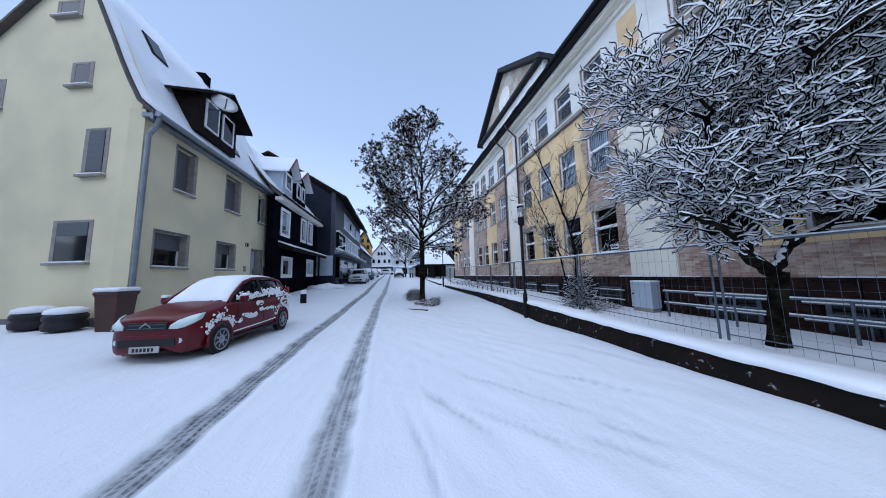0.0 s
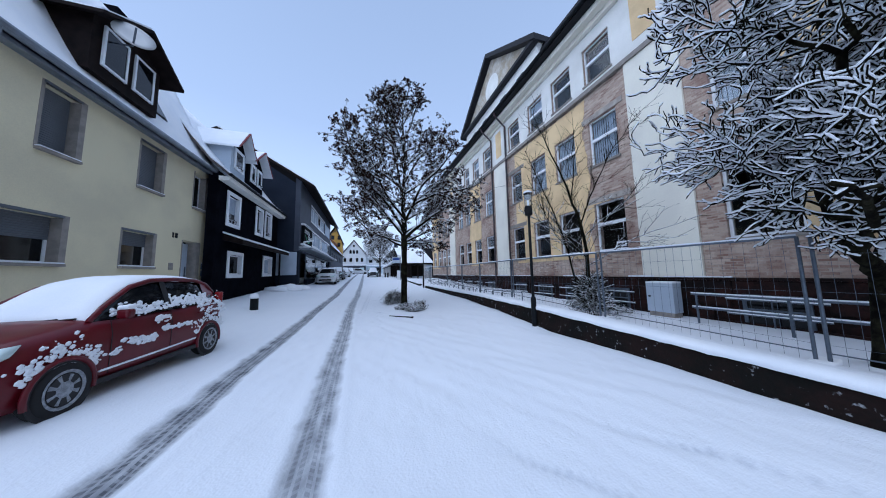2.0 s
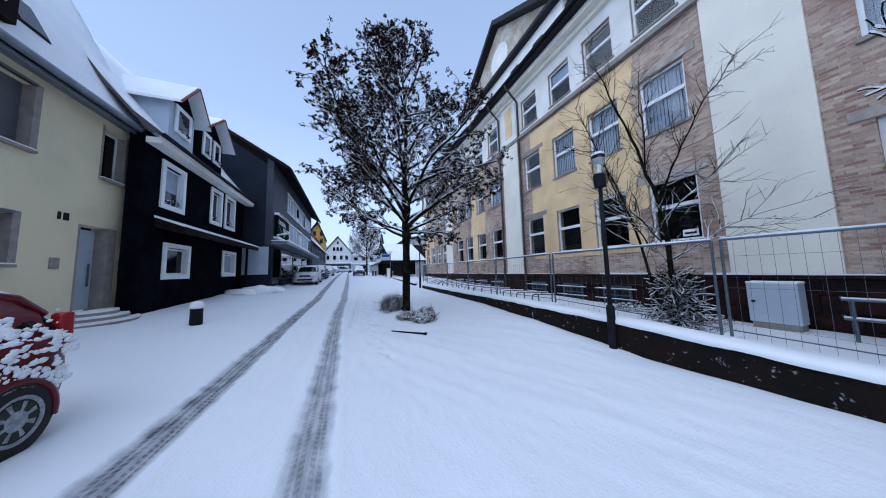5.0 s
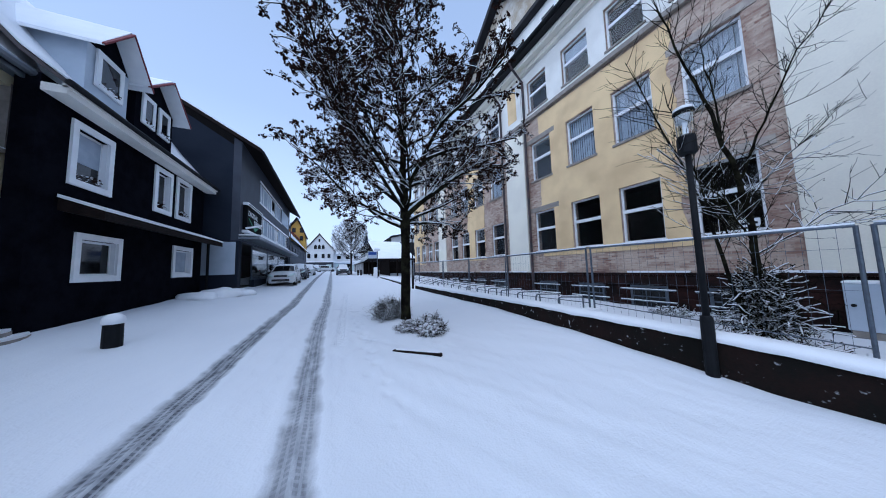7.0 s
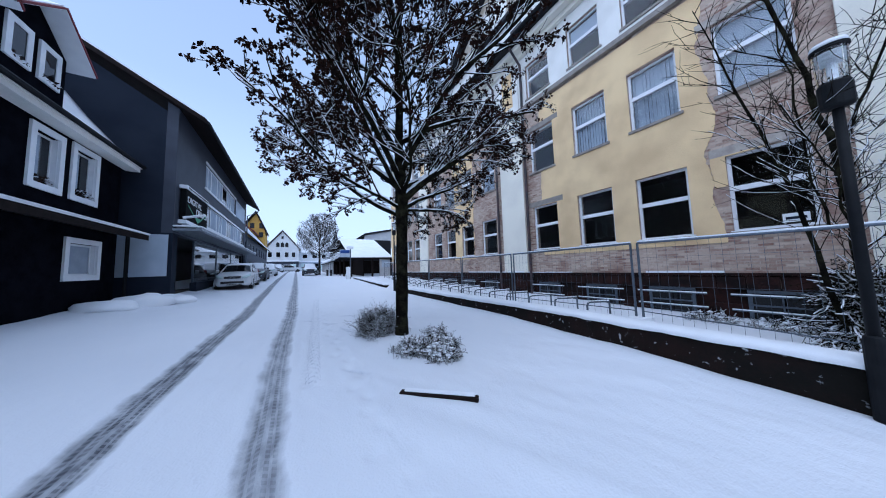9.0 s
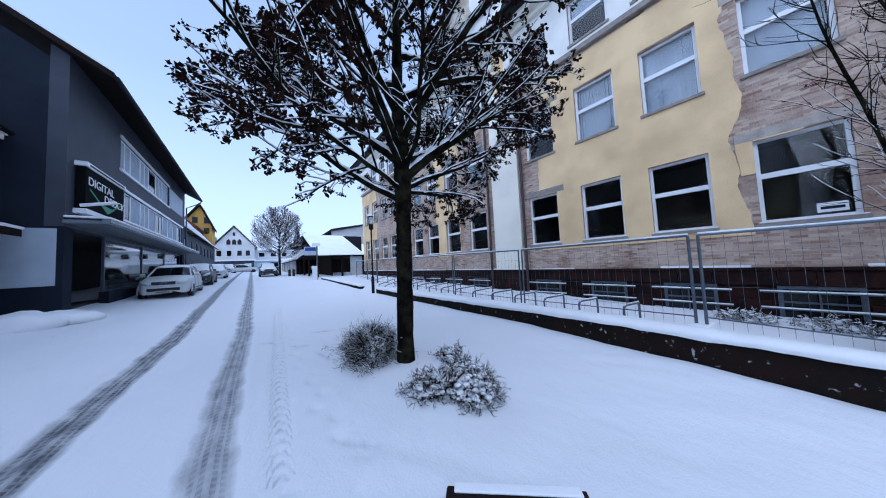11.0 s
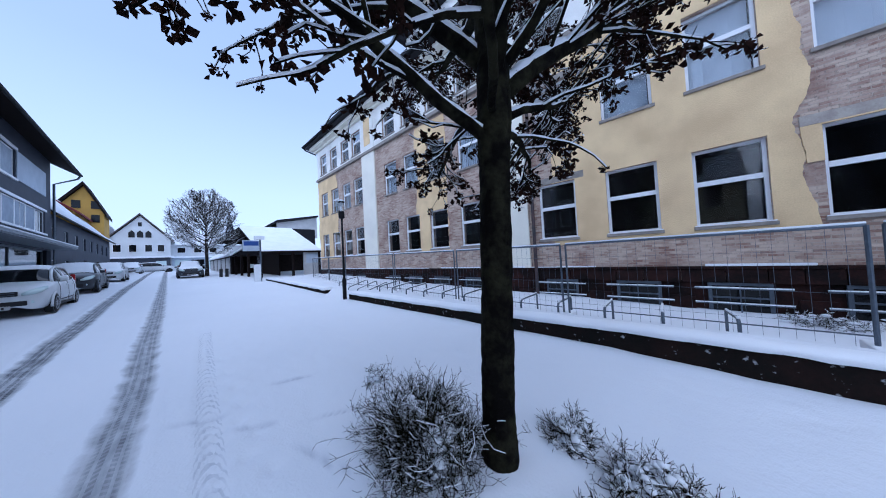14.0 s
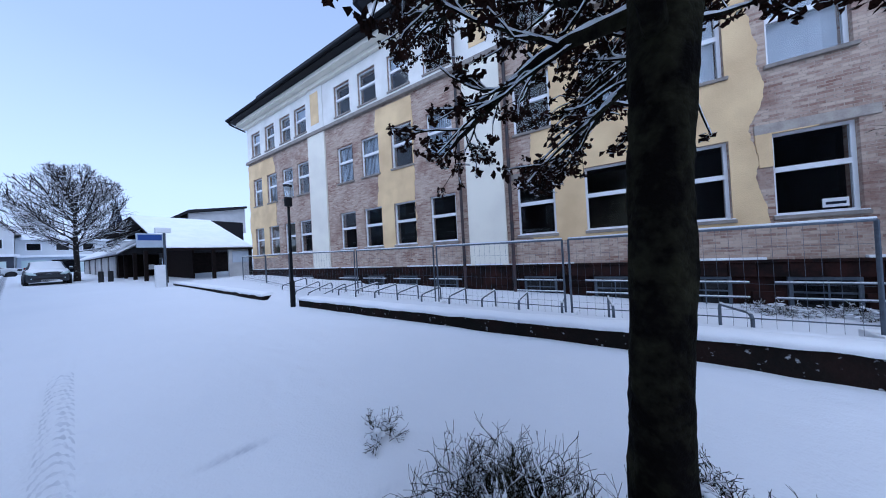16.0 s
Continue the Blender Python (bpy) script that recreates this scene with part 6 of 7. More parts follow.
    part("roof_panel", loft(bmesh.new(), [full([(0, y, zr + 0.026), (wr * 0.6, y, zr + 0.021), (wr * 0.95, y, zr - 0.004)]) for y, wb, wr, zb, zr in cab_rows if 1.75 < y < 3.4], close=False), paint, ob, smooth=True)
    # snow lying on screen, roof and tailgate
    bm = bmesh.new()
    rings = []
    covered = [r for r in cab_rows if screen or 1.7 < r[0] < 3.5]
    for i, (y, wb, wr, zb, zr) in enumerate(covered):
        t = 0.05 if y > 1.75 else 0.035
        if i in (0, len(covered) - 1):
            t = 0.012
        j = 0.012 * nz(y, 1, at[0], 4)
        rings.append(full([(0, y, zr + 0.022 + t + j), (wr * 0.6, y, zr + 0.018 + t), (wr * 0.93, y, zr - 0.004 + t * 0.7), (wr + 0.008, y, zr - 0.06 + t * 0.3), (wr - 0.05, y, zr - 0.07)]))
    loft(bm, rings, close=True)
    part("snow_cover", bm, SNOW, ob, "snow on windscreen and roof", smooth=True)
    if hood_snow:
        rr = []
        for y, w, zb, zt in low:
            if 0.12 < y < 1.3:
                rr.append(full([(0, y, zt + 0.08), (w * 0.5, y, zt + 0.07), (w * 0.86, y, zt + 0.02), (w * 0.9, y, zt - 0.04)]))
        part("hood_snow", loft(bmesh.new(), rr, close=False), SNOW, ob, smooth=True)
    # wheels
    for s in (-1, 1):
        for y in (0.78, 3.26):
            w = part("wheel", lathe(bmesh.new(), ((0.16, -0.1), (0.27, -0.1), (0.292, -0.06), (0.292, 0.06), (0.27, 0.095), (0.21, 0.1), (0.16, 0.09)), sides=28, axis="x"), TYRE, ob, at=Matrix.Translation((s * 0.765, y, 0.29)) @ Matrix.Diagonal((s, 1, 1, 1)), smooth=True)
            part("rim", lathe(bmesh.new(), ((0.0, 0.075), (0.205, 0.085), (0.212, 0.103), (0.19, 0.104), (0.175, 0.09), (0.06, 0.1), (0.0, 0.108)), sides=28, axis="x"), RIM if detail else TRIM, w)
            if detail:
                for k in range(8):
                    a = math.tau * k / 8
                    hole = prism(bmesh.new(), ((0.085, -0.022), (0.165, -0.04), (0.165, 0.04), (0.085, 0.022)), "z", 0.0, 0.006)
                    hole.transform(Matrix.Rotation(a, 4, "X") @ Matrix(((0, 0, 1, 0.092), (0, 1, 0, 0), (1, 0, 0, 0), (0, 0, 0, 1))))
                    part("spoke_gap", hole, TRIM, w)
            arch = bmesh.new()
            tube(arch, [(s * 0.832, y + 0.335 * math.cos(a), 0.29 + 0.335 * math.sin(a)) for a in (math.pi * k / 12 for k in range(-1, 14))], 0.03, 6)
            part("wheel_arch", arch, paint, ob, smooth=True)
            # flat black disc on the closed body, standing for the wheel well's shade
            well = bmesh.new()
            lathe(well, ((0.0, 0.0), (0.33, 0.0), (0.33, 0.012), (0.0, 0.012)), (s * 0.826, y, 0.29), 24, "x")
            part("wheel_well_shade", well, TRIM, ob)
            if snowy:
                rnd = random.Random(int(y * 10))
                sb = bmesh.new()
                for k in range(130):
                    a, q = rnd.uniform(0.5, 2.7), 0.37 + abs(rnd.gauss(0, 0.09))
                    c = Vector((s * (0.836 - 0.05 * max(0, q - 0.4)), y + q * math.cos(a), 0.29 + q * math.sin(a)))
                    if c.z < 0.92:
                        m = bmesh.ops.create_icosphere(sb, subdivisions=1, radius=rnd.uniform(0.008, 0.032))
                        for v in m["verts"]:
                            v.co = Vector((v.co.x * 0.4, v.co.y * 1.3, v.co.z)) + c
                tagged(part("snow_spatter", sb, SNOW, ob, smooth=True), kind="stuff")
        # sill, door lines, handles, mirrors
        part("side_skirt", boxes((s * 0.82 - 0.02, s * 0.82 + 0.02, 1.14, 2.9, 0.2, 0.27), bevel=0.01), TRIM, ob)
        part("rub_strip", tube(bmesh.new(), [(s * 0.838, 1.16, 0.36), (s * 0.84, 2.0, 0.37), (s * 0.836, 2.88, 0.39)], 0.014, 6), SNOW if snowy else TRIM, ob)
        for y in (1.28, 2.28, 3.08):
            part("door_gap", tube(bmesh.new(), [(s * 0.826, y, 0.3), (s * 0.84, y, 0.55), (s * 0.832, y + 0.01, 0.8), (s * 0.785, y + 0.02, 0.975)], 0.005, 4), TRIM, ob)
        for y in (2.08, 2.92):
            part("door_handle", boxes((s * 0.825 - 0.02, s * 0.825 + 0.02, y, y + 0.15, 0.83, 0.865), bevel=0.01), paint, ob)
        mir = part("mirror", boxes((s * 0.9 - 0.09, s * 0.9 + 0.07, 1.32, 1.45, 0.98, 1.11), bevel=0.035), paint, ob)
        part("snow_cap", boxes((s * 0.9 - 0.085, s * 0.9 + 0.065, 1.32, 1.46, 1.1, 1.16), bevel=0.025), SNOW, mir)
        if snowy:
            rnd = random.Random(3)
            sb = bmesh.new()
            for y0, y1, z, sp, n in ((1.45, 2.0, 0.63, 0.025, 70), (2.1, 2.9, 0.70, 0.018, 55), (1.95, 2.25, 0.88, 0.025, 40), (1.2, 1.45, 0.55, 0.02, 16), (2.95, 3.75, 0.97, 0.09, 150), (1.35, 3.3, 1.05, 0.025, 220), (2.3, 3.3, 1.12, 0.05, 150), (1.5, 2.2, 1.1, 0.03, 60)):
                for _ in range(n):
                    y = rnd.uniform(y0, y1)
                    zz = z + rnd.gauss(0, sp) + 0.05 * nz(y, z, 0, 3)
                    xx = 0.84 - 0.03 * abs(zz - 0.6) if zz < 0.95 else 0.845 - 0.06 - (zz - 0.95) * 0.42
                    m = bmesh.ops.create_icosphere(sb, subdivisions=1, radius=rnd.uniform(0.012, 0.04))
                    for v in m["verts"]:
                        v.co = Vector((s * xx + v.co.x * 0.35, y + v.co.y * 1.5, zz + v.co.z * 0.8))
            tagged(part("door_snow", sb, SNOW, ob, "snow stuck to the doors", smooth=True), kind="stuff")
        # lights
        hl = bmesh.new()
        loft(hl, [[(s * (x + 0.012), y - 0.012, z) for x, y, z in r] for r in (((0.40, 0.07, 0.64), (0.40, 0.09, 0.70)), ((0.52, 0.085, 0.635), (0.51, 0.12, 0.775)), ((0.64, 0.13, 0.665), (0.62, 0.22, 0.83)), ((0.725, 0.22, 0.715), (0.70, 0.35, 0.86)), ((0.775, 0.36, 0.78), (0.755, 0.45, 0.87)))], close=False)
        bmesh.ops.solidify(hl, geom=hl.faces, thickness=0.03)
        part("headlight", hl, LENS, ob, "large clear headlight", smooth=True)
        part("fog_light", lathe(bmesh.new(), ((0.0, -0.03), (0.045, -0.03), (0.05, 0.02), (0, 0.02)), (s * 0.56, 0.15, 0.42), 12, "y"), LENS, ob)
        part("tail_light", boxes((s * 0.70 - 0.06, s * 0.70 + 0.06, 3.66, 3.8, 0.86, 1.2), bevel=0.03), REDLENS, ob)
        part("wiper", tube(bmesh.new(), [(s * 0.1, 1.08, 1.0), (s * 0.1 + 0.45, 1.12, 1.03)], 0.012, 5), TRIM, ob)
    # nose
    gr = part("grille", boxes((-0.36, 0.36, 0.07, 0.15, 0.62, 0.755), bevel=0.012), TRIM, ob)
    for z in (0.655, 0.715):
        part("grille_bar", boxes((-0.32, 0.32, 0.066, 0.08, z - 0.006, z + 0.006)), GALV, gr)
    part("badge", loft(bmesh.new(), [[(-0.1, 0.052, 0.655), (-0.1, 0.052, 0.685)], [(0, 0.052, 0.73), (0, 0.052, 0.76)], [(0.1, 0.052, 0.655), (0.1, 0.052, 0.685)]], close=False), RIM, gr)
    part("lower_intake", boxes((-0.5, 0.5, 0.085, 0.2, 0.33, 0.47), bevel=0.015), TRIM, ob)
    plate = part("number_plate", boxes((-0.26, 0.26, 0.062, 0.082, 0.24, 0.35), bevel=0.004), PLATE, ob)
    for k in range(6):
        part("plate_bar", boxes((-0.2 + 0.066 * k, -0.16 + 0.066 * k, 0.058, 0.062, 0.265, 0.325)), TRIM, plate)
    part("bumper", loft(bmesh.new(), [full([(0, y0 + 0.07, 0.53), (w * 0.6, y0 + 0.09, 0.53), (w * 0.88, y0 + 0.18, 0.54), (w + 0.03, y0 + 0.4, 0.53)]) for y0, w in ((-0.005, 0.74), (0.0, 0.75))], close=False), paint, ob)
    return ob


RED = car_paint("dark_red_paint", (0.105, 0.002, 0.008), (0.08, 0.002, 0.006))
WHITECAR = car_paint("white_paint", (0.62, 0.64, 0.66), (0.56, 0.58, 0.6))
DARKCAR = car_paint("dark_grey_paint", (0.03, 0.035, 0.045), (0.04, 0.045, 0.055))
hatchback("red_car", "dark red hatchback parked with snow on roof and windscreen", (-4.163, 5.192, 0.084), RED, turn=-6, scale=(0.87, 0.885, 0.97), snowy=1.0)
hatchback("white_car", "white parked car with a thin layer of snow", (-3.65, 26.6, ground_z(-3.6, 28) - 0.03), WHITECAR, scale=(1.05, 1.1, 1.02), group="parked cars", screen=False)
hatchback("dark_car", "dark grey parked car under light snow", (-3.55, 33.5, ground_z(-3.5, 35) - 0.03), DARKCAR, scale=(1.05, 1.1, 1.02), group="parked cars")
hatchback("white_car", "parked car buried under thick snow", (-3.4, 43.5, ground_z(-3.4, 45) - 0.03), WHITECAR, scale=(1.05, 1.1, 1.0), group="parked cars", hood_snow=True, detail=False)
hatchback("white_car", "snow-covered parked car at the end of the street", (-3.4, 62, ground_z(-3.4, 64) - 0.03), WHITECAR, scale=(1.05, 1.1, 1.0), group="parked cars", hood_snow=True, detail=False)
hatchback("silver_car", "silver car standing across the street end", (0.8, 70, ground_z(-1, 70) - 0.03), WHITECAR, turn=95, scale=(1.05, 1.15, 1.0), group="parked cars", detail=False)
hatchback("dark_car", "dark parked car with a snowy roof beside a bare tree", (1.15, 43.4, ground_z(1.2, 45) - 0.03), DARKCAR, scale=(1.0, 1.0, 1.0), group="parked cars", hood_snow=True, detail=False)

# ---- small things on the street ----
bol = thing("bollard", "short dark stone bollard with a cap of snow", "bollard", at=(-4.36, 13.5, ground_z(-4.36, 13.5) - 0.05))
part("post", lathe(bmesh.new(), ((0.14, 0), (0.135, 0.5), (0.12, 0.53)), sides=16), DARKMETAL, bol, smooth=False)
part("snow_cap", lathe(bmesh.new(), ((0.15, 0.5), (0.16, 0.56), (0.14, 0.64), (0.08, 0.69), (0.01, 0.7)), sides=16), SNOW, bol, smooth=True)

BROWN = material("brown_plastic_bin", (0.075, 0.03, 0.025), 0.5, second=(0.055, 0.025, 0.02), scale=3)
wb = thing("waste_bin", "brown wheeled waste bin with a snow cap", "waste bin", at=(-6.55, 7.5, ground_z(-6.55, 7.5) - 0.03))
part("bin_body", loft(bmesh.new(), [[(-a, -b, z), (a, -b, z), (a, b, z), (-a, b, z), (-a, -b, z)] for a, b, z in ((0.17, 0.19, 0.0), (0.21, 0.24, 0.85), (0.23, 0.26, 0.88))]), BROWN, wb)
part("lid", boxes((-0.24, 0.24, -0.27, 0.28, 0.88, 0.95), bevel=0.025), BROWN, wb)
part("snow_cap", boxes((-0.25, 0.25, -0.28, 0.28, 0.95, 1.05), bevel=0.045), SNOW, wb, smooth=True)
for s in (-1, 1):
    part("wheel", lathe(bmesh.new(), ((0.1, -0.02), (0.1, 0.02)), (s * 0.16, 0.2, 0.09), 14, "x"), TRIM, wb)
for x, y, r in ((-7.6, 7.65, 0.32), (-8.5, 7.95, 0.32)):
    pl = thing("tyre_planter", "old black tyre planter topped with snow", "planter", "tyre planters", at=(x, y, ground_z(x, y) + 0.03))
    part("tyre", lathe(bmesh.new(), ((r - 0.1, 0), (r - 0.02, 0.02), (r, 0.07), (r, 0.16), (r - 0.03, 0.2), (r - 0.03, 0.22), (r, 0.25), (r, 0.33), (r - 0.04, 0.38), (r - 0.15, 0.4)), sides=24), TRIM, pl, smooth=True)
    part("snow_cap", lathe(bmesh.new(), ((r - 0.06, 0.37), (r, 0.4), (r - 0.02, 0.47), (r - 0.12, 0.52), (0.02, 0.54)), sides=24), SNOW, pl, smooth=True)
stick = thing("fallen_board", "narrow dark board lying half under the snow", "board", at=(0.67, 11.26, ground_z(1, 10.9) + 0.0))
bm = boxes((0, 1.02, -0.05, 0.05, -0.04, 0.035), bevel=0.012)
part("board", bm, DARKWOOD, stick, at=pose(0, 0, 0, 0, -1, -45))
part("snow_strip", boxes((0.06, 0.98, -0.02, 0.06, 0.034, 0.055), bevel=0.01), SNOW, stick, at=pose(0, 0, 0, 0, -1, -45))
heap = thing("snow_heap", "small heap of cleared snow beside the shop", "snow heap", kind="stuff")
bm = bmesh.new()
for x, y, r, h in ((-5.2, 21.2, 0.8, 0.35), (-4.7, 22.0, 0.7, 0.3), (-5.6, 20.2, 0.7, 0.25)):
    m = bmesh.ops.create_icosphere(bm, subdivisions=3, radius=1.0)
    for v in m["verts"]:
        v.co *= 1 + 0.25 * nz(v.co.x + x, v.co.y + y, v.co.z, 1.5) + 0.1 * nz(v.co.x + x, v.co.y, v.co.z, 5)
        v.co = Vector((x + v.co.x * r, y + v.co.y * r, ground_z(x, y) + v.co.z * h))
part("heap", bm, SNOW, heap, smooth=True)

# ---- the shop sign's lettering ----
SIGNWHITE = material("sign_white", (0.75, 0.77, 0.78), 0.5)
SIGNGREEN = material("sign_green", (0.01, 0.22, 0.09), 0.5)


def lettering(text, size, mat, parent, m, stretch=1.3):
    cu = bpy.data.curves.new("lettering", "FONT")
    cu.body, cu.size, cu.extrude, cu.align_x = text, size, 0.006, "LEFT"
    tmp = bpy.data.objects.new("lettering", cu)
    me = bpy.data.meshes.new_from_object(tmp)
    bpy.data.objects.remove(tmp)
    me.materials.clear()
    part("lettering", me, mat, parent, "wide capital letters " + text, at=m @ Matrix.Diagonal((stretch, 1, 1, 1)))


facing = Matrix(((0, 0, 1, GX + 0.235), (1, 0, 0, 0), (0, 1, 0, 0), (0, 0, 0, 1)))
lettering("DIGITAL", 0.4, SIGNWHITE, sgn, facing @ Matrix.Translation((23.05, 4.88, 0)), 1.3)
lettering("DRUCK", 0.4, SIGNWHITE, sgn, facing @ Matrix.Translation((24.2, 4.52, 0)), 1.3)
bm = bmesh.new()
prism(bm, ((23.2, 4.78), (24.5, 4.22), (25.8, 4.8), (25.8, 4.74), (24.5, 4.15), (23.2, 4.72)), "x", GX + 0.225, GX + 0.232)
prism(bm, ((23.9, 4.4), (24.5, 4.14), (25.1, 4.4)), "x", GX + 0.233, GX + 0.236)
part("sign_mark", bm, SIGNGREEN, sgn, "green chevron")
part("sign_line", boxes((GX + 0.262, GX + 0.266, 23.05, 25.9, 5.49, 5.55)), DARKMETAL, sgn)

# ---- open market hall beyond the school ----
hall = thing("market_hall", "low open hall with a wide snowy roof and dark timber", "hall")
CLAY = material("pale_hall_wall", (0.5, 0.5, 0.5), 0.9, second=(0.4, 0.4, 0.41), scale=1)
bm = bmesh.new()
prism(bm, ((36.0, 3.0), (44.0, 5.9), (66.0, 5.9), (66.0, 5.7), (44.0, 5.7), (36.0, 2.85)), "x", 4.6, 9.3)
part("roof", bm, DARKWOOD, hall)
bm = bmesh.new()
saw = [q for k in range(16) for q in ((36 + k * 0.5, 3.08 + k * 0.18125), (36.46 + k * 0.5, 3.12 + (k + 0.92) * 0.18125))]
prism(bm, [(36.0, 3.02), *saw, (44.0, 5.92)], "x", 4.58, 9.3)
part("snow_cover", bm, SNOW, hall, "ribbed snow on the front slope")
bm = bmesh.new()
prism(bm, ((4.0, 3.0), (6.2, 4.6), (9.3, 6.0), (12, 6.0), (12, 3.0)), "y", 44.3, 66)
part("long_roof", bm, DARKROOF, hall, "long dark roof edged with snow")
bm = bmesh.new()
prism(bm, ((3.9, 3.02), (6.15, 4.64), (6.1, 4.74), (3.85, 3.14)), "y", 44.1, 66)
part("snow_cover", bm, SNOW, hall)
bm = bmesh.new()
prism(bm, ((9.4, 5.5), (9.4, 7.4), (14.5, 8.5), (14.5, 5.5)), "y", 50, 66)
part("upper_wall", bm, CLAY, hall, "pale upper wall behind the lower roof")
bm = bmesh.new()
prism(bm, ((6.0, 5.15), (9.4, 7.45), (14.6, 8.55), (14.6, 8.8), (9.4, 7.75), (6.0, 5.4)), "y", 49.6, 66.4)
part("upper_roof", bm, DARKROOF, hall, "dark upper roof with a snowy edge")
# the dark cross wall at y 47 is added as shade inside the open hall
part("back_wall_and_shade", boxes((6.5, 11.5, 45.0, 45.2, 0.4, 3.0), (4.35, 4.5, 47.2, 66, 0.4, 3.0), (4.35, 6.6, 47.0, 47.2, 0.4, 3.4), (6.4, 6.5, 38, 45, 0.4, 3.0)), DARKWOOD, hall)
part("end_wall", boxes((7.9, 9.2, 36.3, 36.5, 0.4, 2.9), bevel=0.01), CLAY, hall)
part("shutter_door", boxes((8.1, 9.1, 36.24, 36.3, 1.9, 2.75)), LIGHTZINC, hall)
for y in (47.6, 51.0, 54.5, 58, 62):
    part("wall_bay", boxes((4.28, 4.34, y, y + 2.6, 0.5, 2.95)), CLAY, hall)
for x, y in ((4.7, 36.2), (7.0, 36.2), (9.2, 36.2), (4.5, 39.5), (4.5, 42.5), (4.5, 45.5)):
    part("post", boxes((x - 0.09, x + 0.09, y - 0.09, y + 0.09, 0.4, 3.0), bevel=0.01), DARKWOOD, hall)
part("notice", boxes((5.6, 5.9, 44.9, 44.95, 1.7, 2.1)), SIGNWHITE, hall)
tower = thing("church_spire", "thin dark church spire far away", "tower")
bm = bmesh.new()
tube(bm, [(14.0, 120, 2), (14.0, 120, 13), (14.0, 120, 20)], [1.5, 1.3, 0.05], 6)
part("spire", bm, SLATE, tower)

stop = thing("bus_stop_sign", "blue and white street sign on a grey pole with a cabinet", "sign", at=(4.15, 33.6, ground_z(4.15, 33.6) - 0.05))
part("pole", tube(bmesh.new(), [(0, 0, 0), (0, 0, 3.0)], 0.055, 10), GALV, stop)
part("sign_plate", boxes((-1.0, -0.05, -0.03, 0.03, 2.2, 2.95), bevel=0.01), LIGHTZINC, stop)
part("sign_field", boxes((-0.94, -0.1, -0.036, -0.03, 2.58, 2.88)), material("sign_blue", (0.02, 0.06, 0.25), 0.5), stop)
part("sign_head", boxes((-0.35, 0.25, -0.12, 0.12, 3.0, 3.28), bevel=0.03), SNOW, stop)
part("cabinet", boxes((-0.38, -0.02, -0.12, 0.2, 0, 1.25), bevel=0.02), PVC, stop)
for x in (2.95, 3.35):
    b2 = thing("bollard", "short dark bollard beside a street tree", "bollard", at=(x, 42.0, ground_z(x, 42)))
    part("post", lathe(bmesh.new(), ((0.12, 0), (0.12, 0.7), (0.1, 0.75)), sides=10), TRIM, b2)

# ---- buildings further down the street ----
g2 = thing("blue_grey_house", "long blue-grey house with small windows and a snowy roof", "house")
g2w = [(42.2 + 3.1 * k, 43.2 + 3.1 * k, 4.1, 5.2) for k in range(8)]
g2l = [(42.2 + 3.1 * k, 43.2 + 3.1 * k, 1.9, 3.0) for k in range(8) if k not in (3, 5)]
part("front_wall", boxes(*wall_with_holes(-5.6, -5.3, 40.6, 67, 0.8, 6.0, g2w + g2l)), SLATELIGHT, g2)
part("side_wall", boxes((-12, -5.6, 40.6, 40.9, 0.8, 6.0), (-12, -5.6, 66.7, 67, 0.8, 6.0)), SLATELIGHT, g2)
for w in g2w + g2l:
    house_window(g2, -5.3, *w, recess=0.1, sill=False)
for y in (51.6, 57.8):
    part("door", boxes((-5.35, -5.28, y, y + 1.1, 1.2, 3.2)), DARKWOOD, g2)
g2r = [(-4.9, 5.9), (-6.3, 7.75), (-8.0, 10.0), (-12.5, 6.0)]
part("roof", roof_sheet(bmesh.new(), g2r, 40.3, 67.3, 0.12), ROOFTILE, g2)
part("snow_cover", roof_sheet(bmesh.new(), g2r, 40.3, 67.3, 0.08, 0.09, 0.02, 1.0), SNOW, g2, smooth=True)
part("gutter", tube(bmesh.new(), [(-4.85, 40.3, 5.82), (-4.85, 67.3, 5.82)], 0.07, 6), DARKMETAL, g2)
OCHREFAR = material("golden_render", (0.50, 0.30, 0.06), 0.9, second=(0.42, 0.26, 0.06), scale=1)
y2 = thing("golden_house", "golden-yellow house with a dark steep gable", "house")
bm = bmesh.new()
prism(bm, ((-13.5, 0.8), (-13.5, 8.2), (-9.4, 10.6), (-6.4, 8.4), (-6.4, 0.8)), "y", 56, 72)
part("house_body", bm, OCHREFAR, y2)
bm = bmesh.new()
prism(bm, ((-10.5, 8.0), (-8.2, 9.8), (-6.6, 12.2), (-5.2, 9.0), (-5.2, 6.0), (-10.5, 6.0)), "y", 62.0, 66.0)
part("cross_gable", bm, OCHREFAR, y2)
bm = bmesh.new()
for a, b in (((-10.6, 8.1), (-8.2, 9.9)), ((-8.2, 9.9), (-6.6, 12.3)), ((-6.6, 12.3), (-5.0, 8.6))):
    prism(bm, (a, b, (b[0], b[1] + 0.4), (a[0], a[1] + 0.4)), "y", 61.6, 66.4)
part("gable_roof", bm, DARKWOOD, y2)
bm = bmesh.new()
prism(bm, ((-6.0, 8.0), (-9.4, 10.8), (-9.4, 11.0), (-6.0, 8.2)), "y", 55.6, 72.4)
part("roof", bm, REDTILE, y2)
for z in (8.3, 9.9):
    for y in (62.0, 63.3):
        part("window", boxes((y - 69.4, y - 68.8, 61.95, 62.0, z - 0.3, z + 0.6)), DARKGLASS, y2)

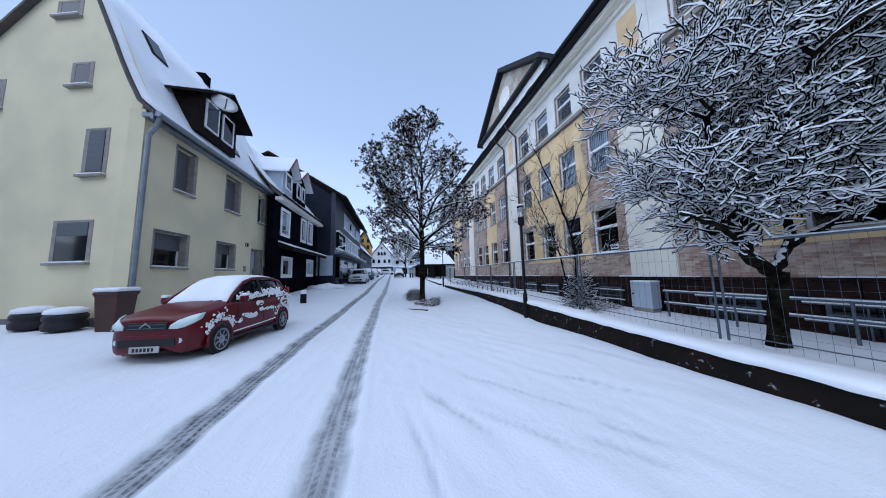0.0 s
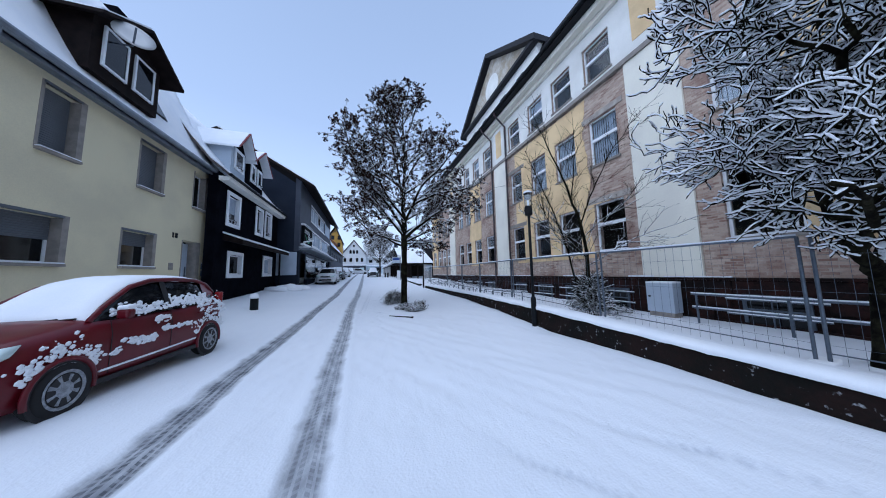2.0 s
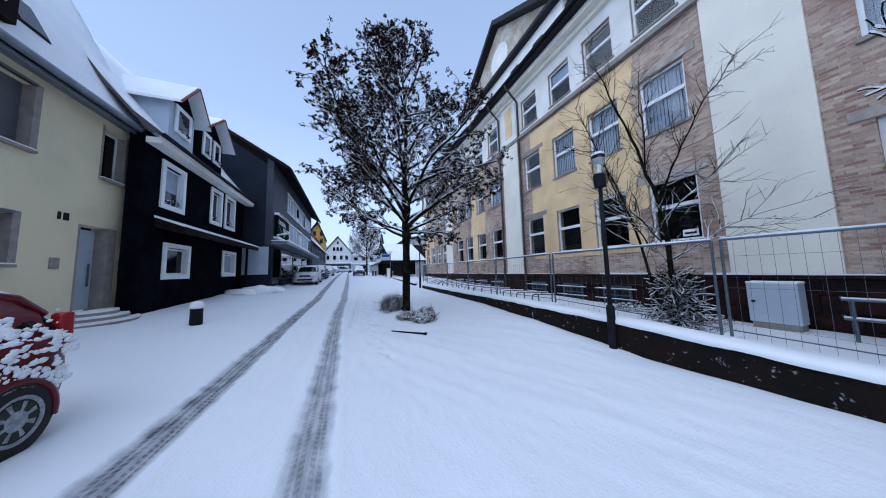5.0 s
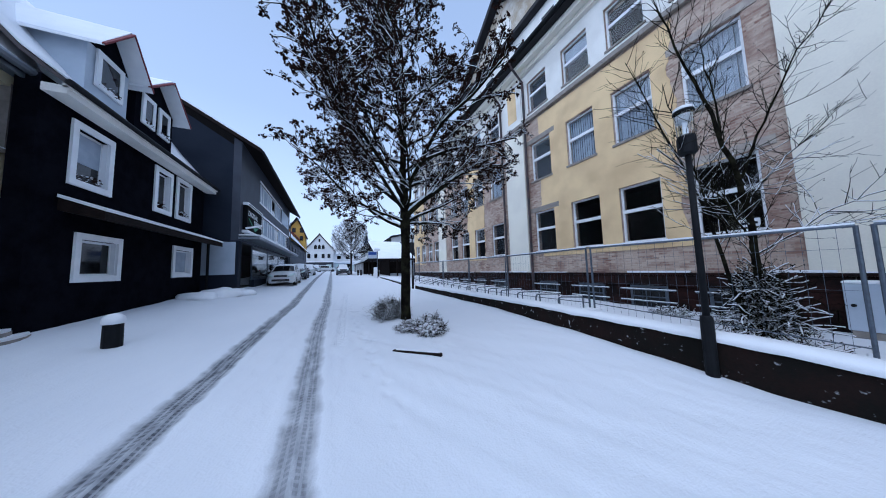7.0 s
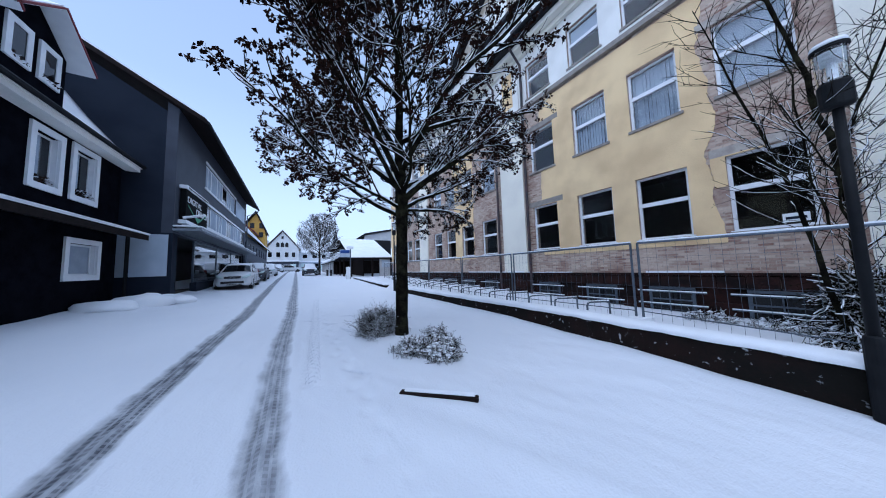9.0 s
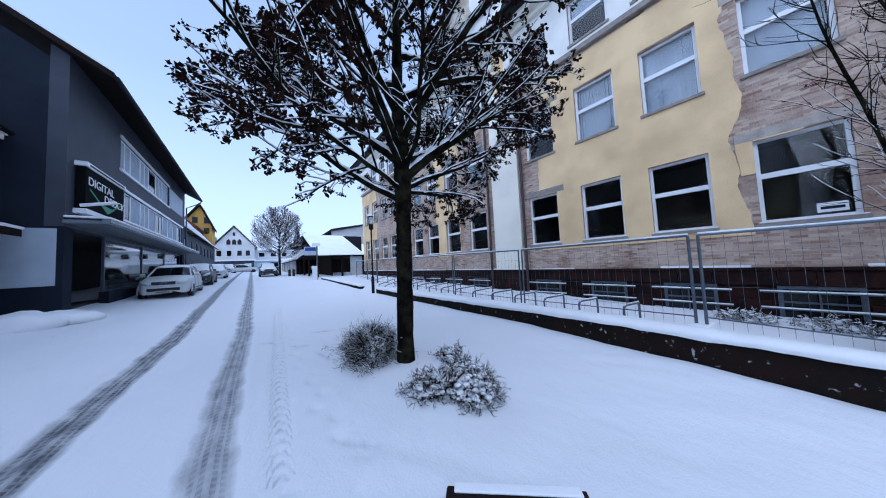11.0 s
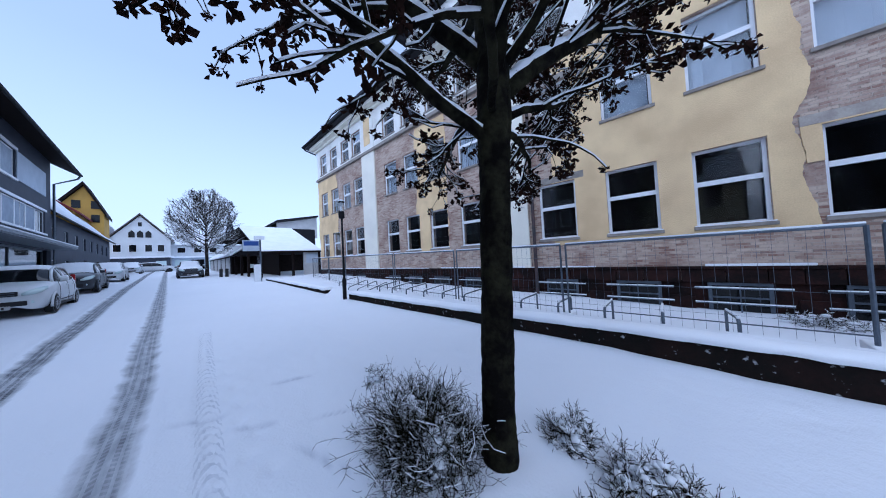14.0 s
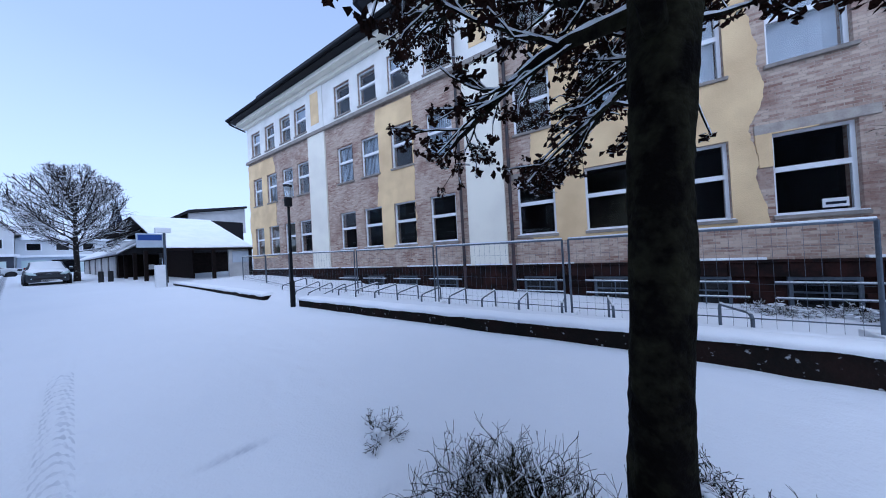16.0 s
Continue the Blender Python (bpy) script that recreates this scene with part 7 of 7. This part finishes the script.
wh = thing("white_gable_house", "white house with a pointed gable across the street end", "house")
FARWHITE = material("far_white_render", (0.66, 0.68, 0.7), 0.9, second=(0.58, 0.6, 0.62), scale=0.6)
bm = bmesh.new()
prism(bm, ((-6.5, 1.2), (-6.5, 7.3), (-3.2, 11.4), (0.25, 7.3), (0.25, 1.2)), "y", 78, 88)
part("house_body", bm, FARWHITE, wh)
bm = bmesh.new()
for a, b in (((-7.0, 6.9), (-3.2, 11.6)), ((-3.2, 11.6), (0.75, 6.9))):
    prism(bm, (a, b, (b[0], b[1] + 0.22), (a[0], a[1] + 0.22)), "y", 77.6, 88.4)
part("roof", bm, ROOFTILE, wh)
part("main_roof", boxes((-12, -6.6, 80, 88, 7.4, 10.4), bevel=0.5), SNOW, wh)
part("side_wing", boxes((-12, -6.6, 80, 88, 1, 7.4)), FARWHITE, wh)
for x in (-5.6, -4.0, -2.3, -0.9):
    w = part("window", boxes((x - 0.45, x + 0.45, 77.95, 78.02, 5.2, 6.5)), PVC, wh)
    part("pane", boxes((x - 0.37, x + 0.37, 77.92, 77.96, 5.3, 6.42)), DARKGLASS, w)
for x in (-4.1, -3.2, -2.3):
    bm = bmesh.new()
    prism(bm, ((x - 0.33, 7.7), (x + 0.33, 7.7), (x + 0.33, 8.5), (x, 8.9), (x - 0.33, 8.5)), "y", 77.94, 78.02)
    part("window", bm, DARKGLASS, wh)
part("window", boxes((-3.4, -3.0, 77.94, 78.02, 9.6, 10.3)), DARKGLASS, wh)
part("shop_band", boxes((-7, 0.6, 77.5, 78, 4.2, 4.5)), SNOW, wh)
part("shop_front", boxes((-6.6, 0.2, 77.85, 77.98, 1.3, 4.2)), SLATELIGHT, wh)
for x in (-5.9, -0.9):
    part("shop_pane", boxes((x - 0.6, x + 0.6, 77.8, 77.86, 2.2, 3.6)), LENS, wh)
low = thing("flat_shop_row", "low pale shop row with a snowy roof across the street end", "building")
part("wall", boxes((0.3, 24, 80, 90, 1.0, 6.6)), FARWHITE, low)
bm = bmesh.new()
prism(bm, ((79.3, 6.5), (84, 9.2), (90, 9.2), (90, 6.5)), "x", 0.1, 24.2)
part("roof", bm, SNOW, low, "thick snow on the roof")
part("shop_band", boxes((0.3, 24, 79.4, 80, 4.1, 4.4)), SNOW, low)
part("shop_front", boxes((0.4, 24, 79.9, 79.99, 1.3, 4.1)), LIGHTZINC, low)
for k in range(10):
    x = 1.6 + 2.2 * k
    w = part("window", boxes((x - 0.6, x + 0.6, 79.94, 80.0, 5.0, 6.1)), PVC, low)
    part("pane", boxes((x - 0.5, x + 0.5, 79.9, 79.95, 5.1, 6.0)), DARKGLASS, w)
    part("shop_pane", boxes((x - 0.9, x + 0.9, 79.86, 79.9, 1.8, 3.7)), DARKGLASS if k % 2 else LENS, low)
# plain unseen rows added to close the street behind the walker
back = thing("unseen_house_row", "plain unseen house rows added behind the street's near end", "building", kind="structure")
part("wall", boxes((-30, -12, -30, -22, -1, 9), (-9, 25, -42, -36, -1, 9)), CREAM, back)
# unseen slate-grey box, added to darken the reflections in the school windows
part("wall", boxes((-26, -14, -20, 3.5, -1, 10.5)), SLATELIGHT, back)
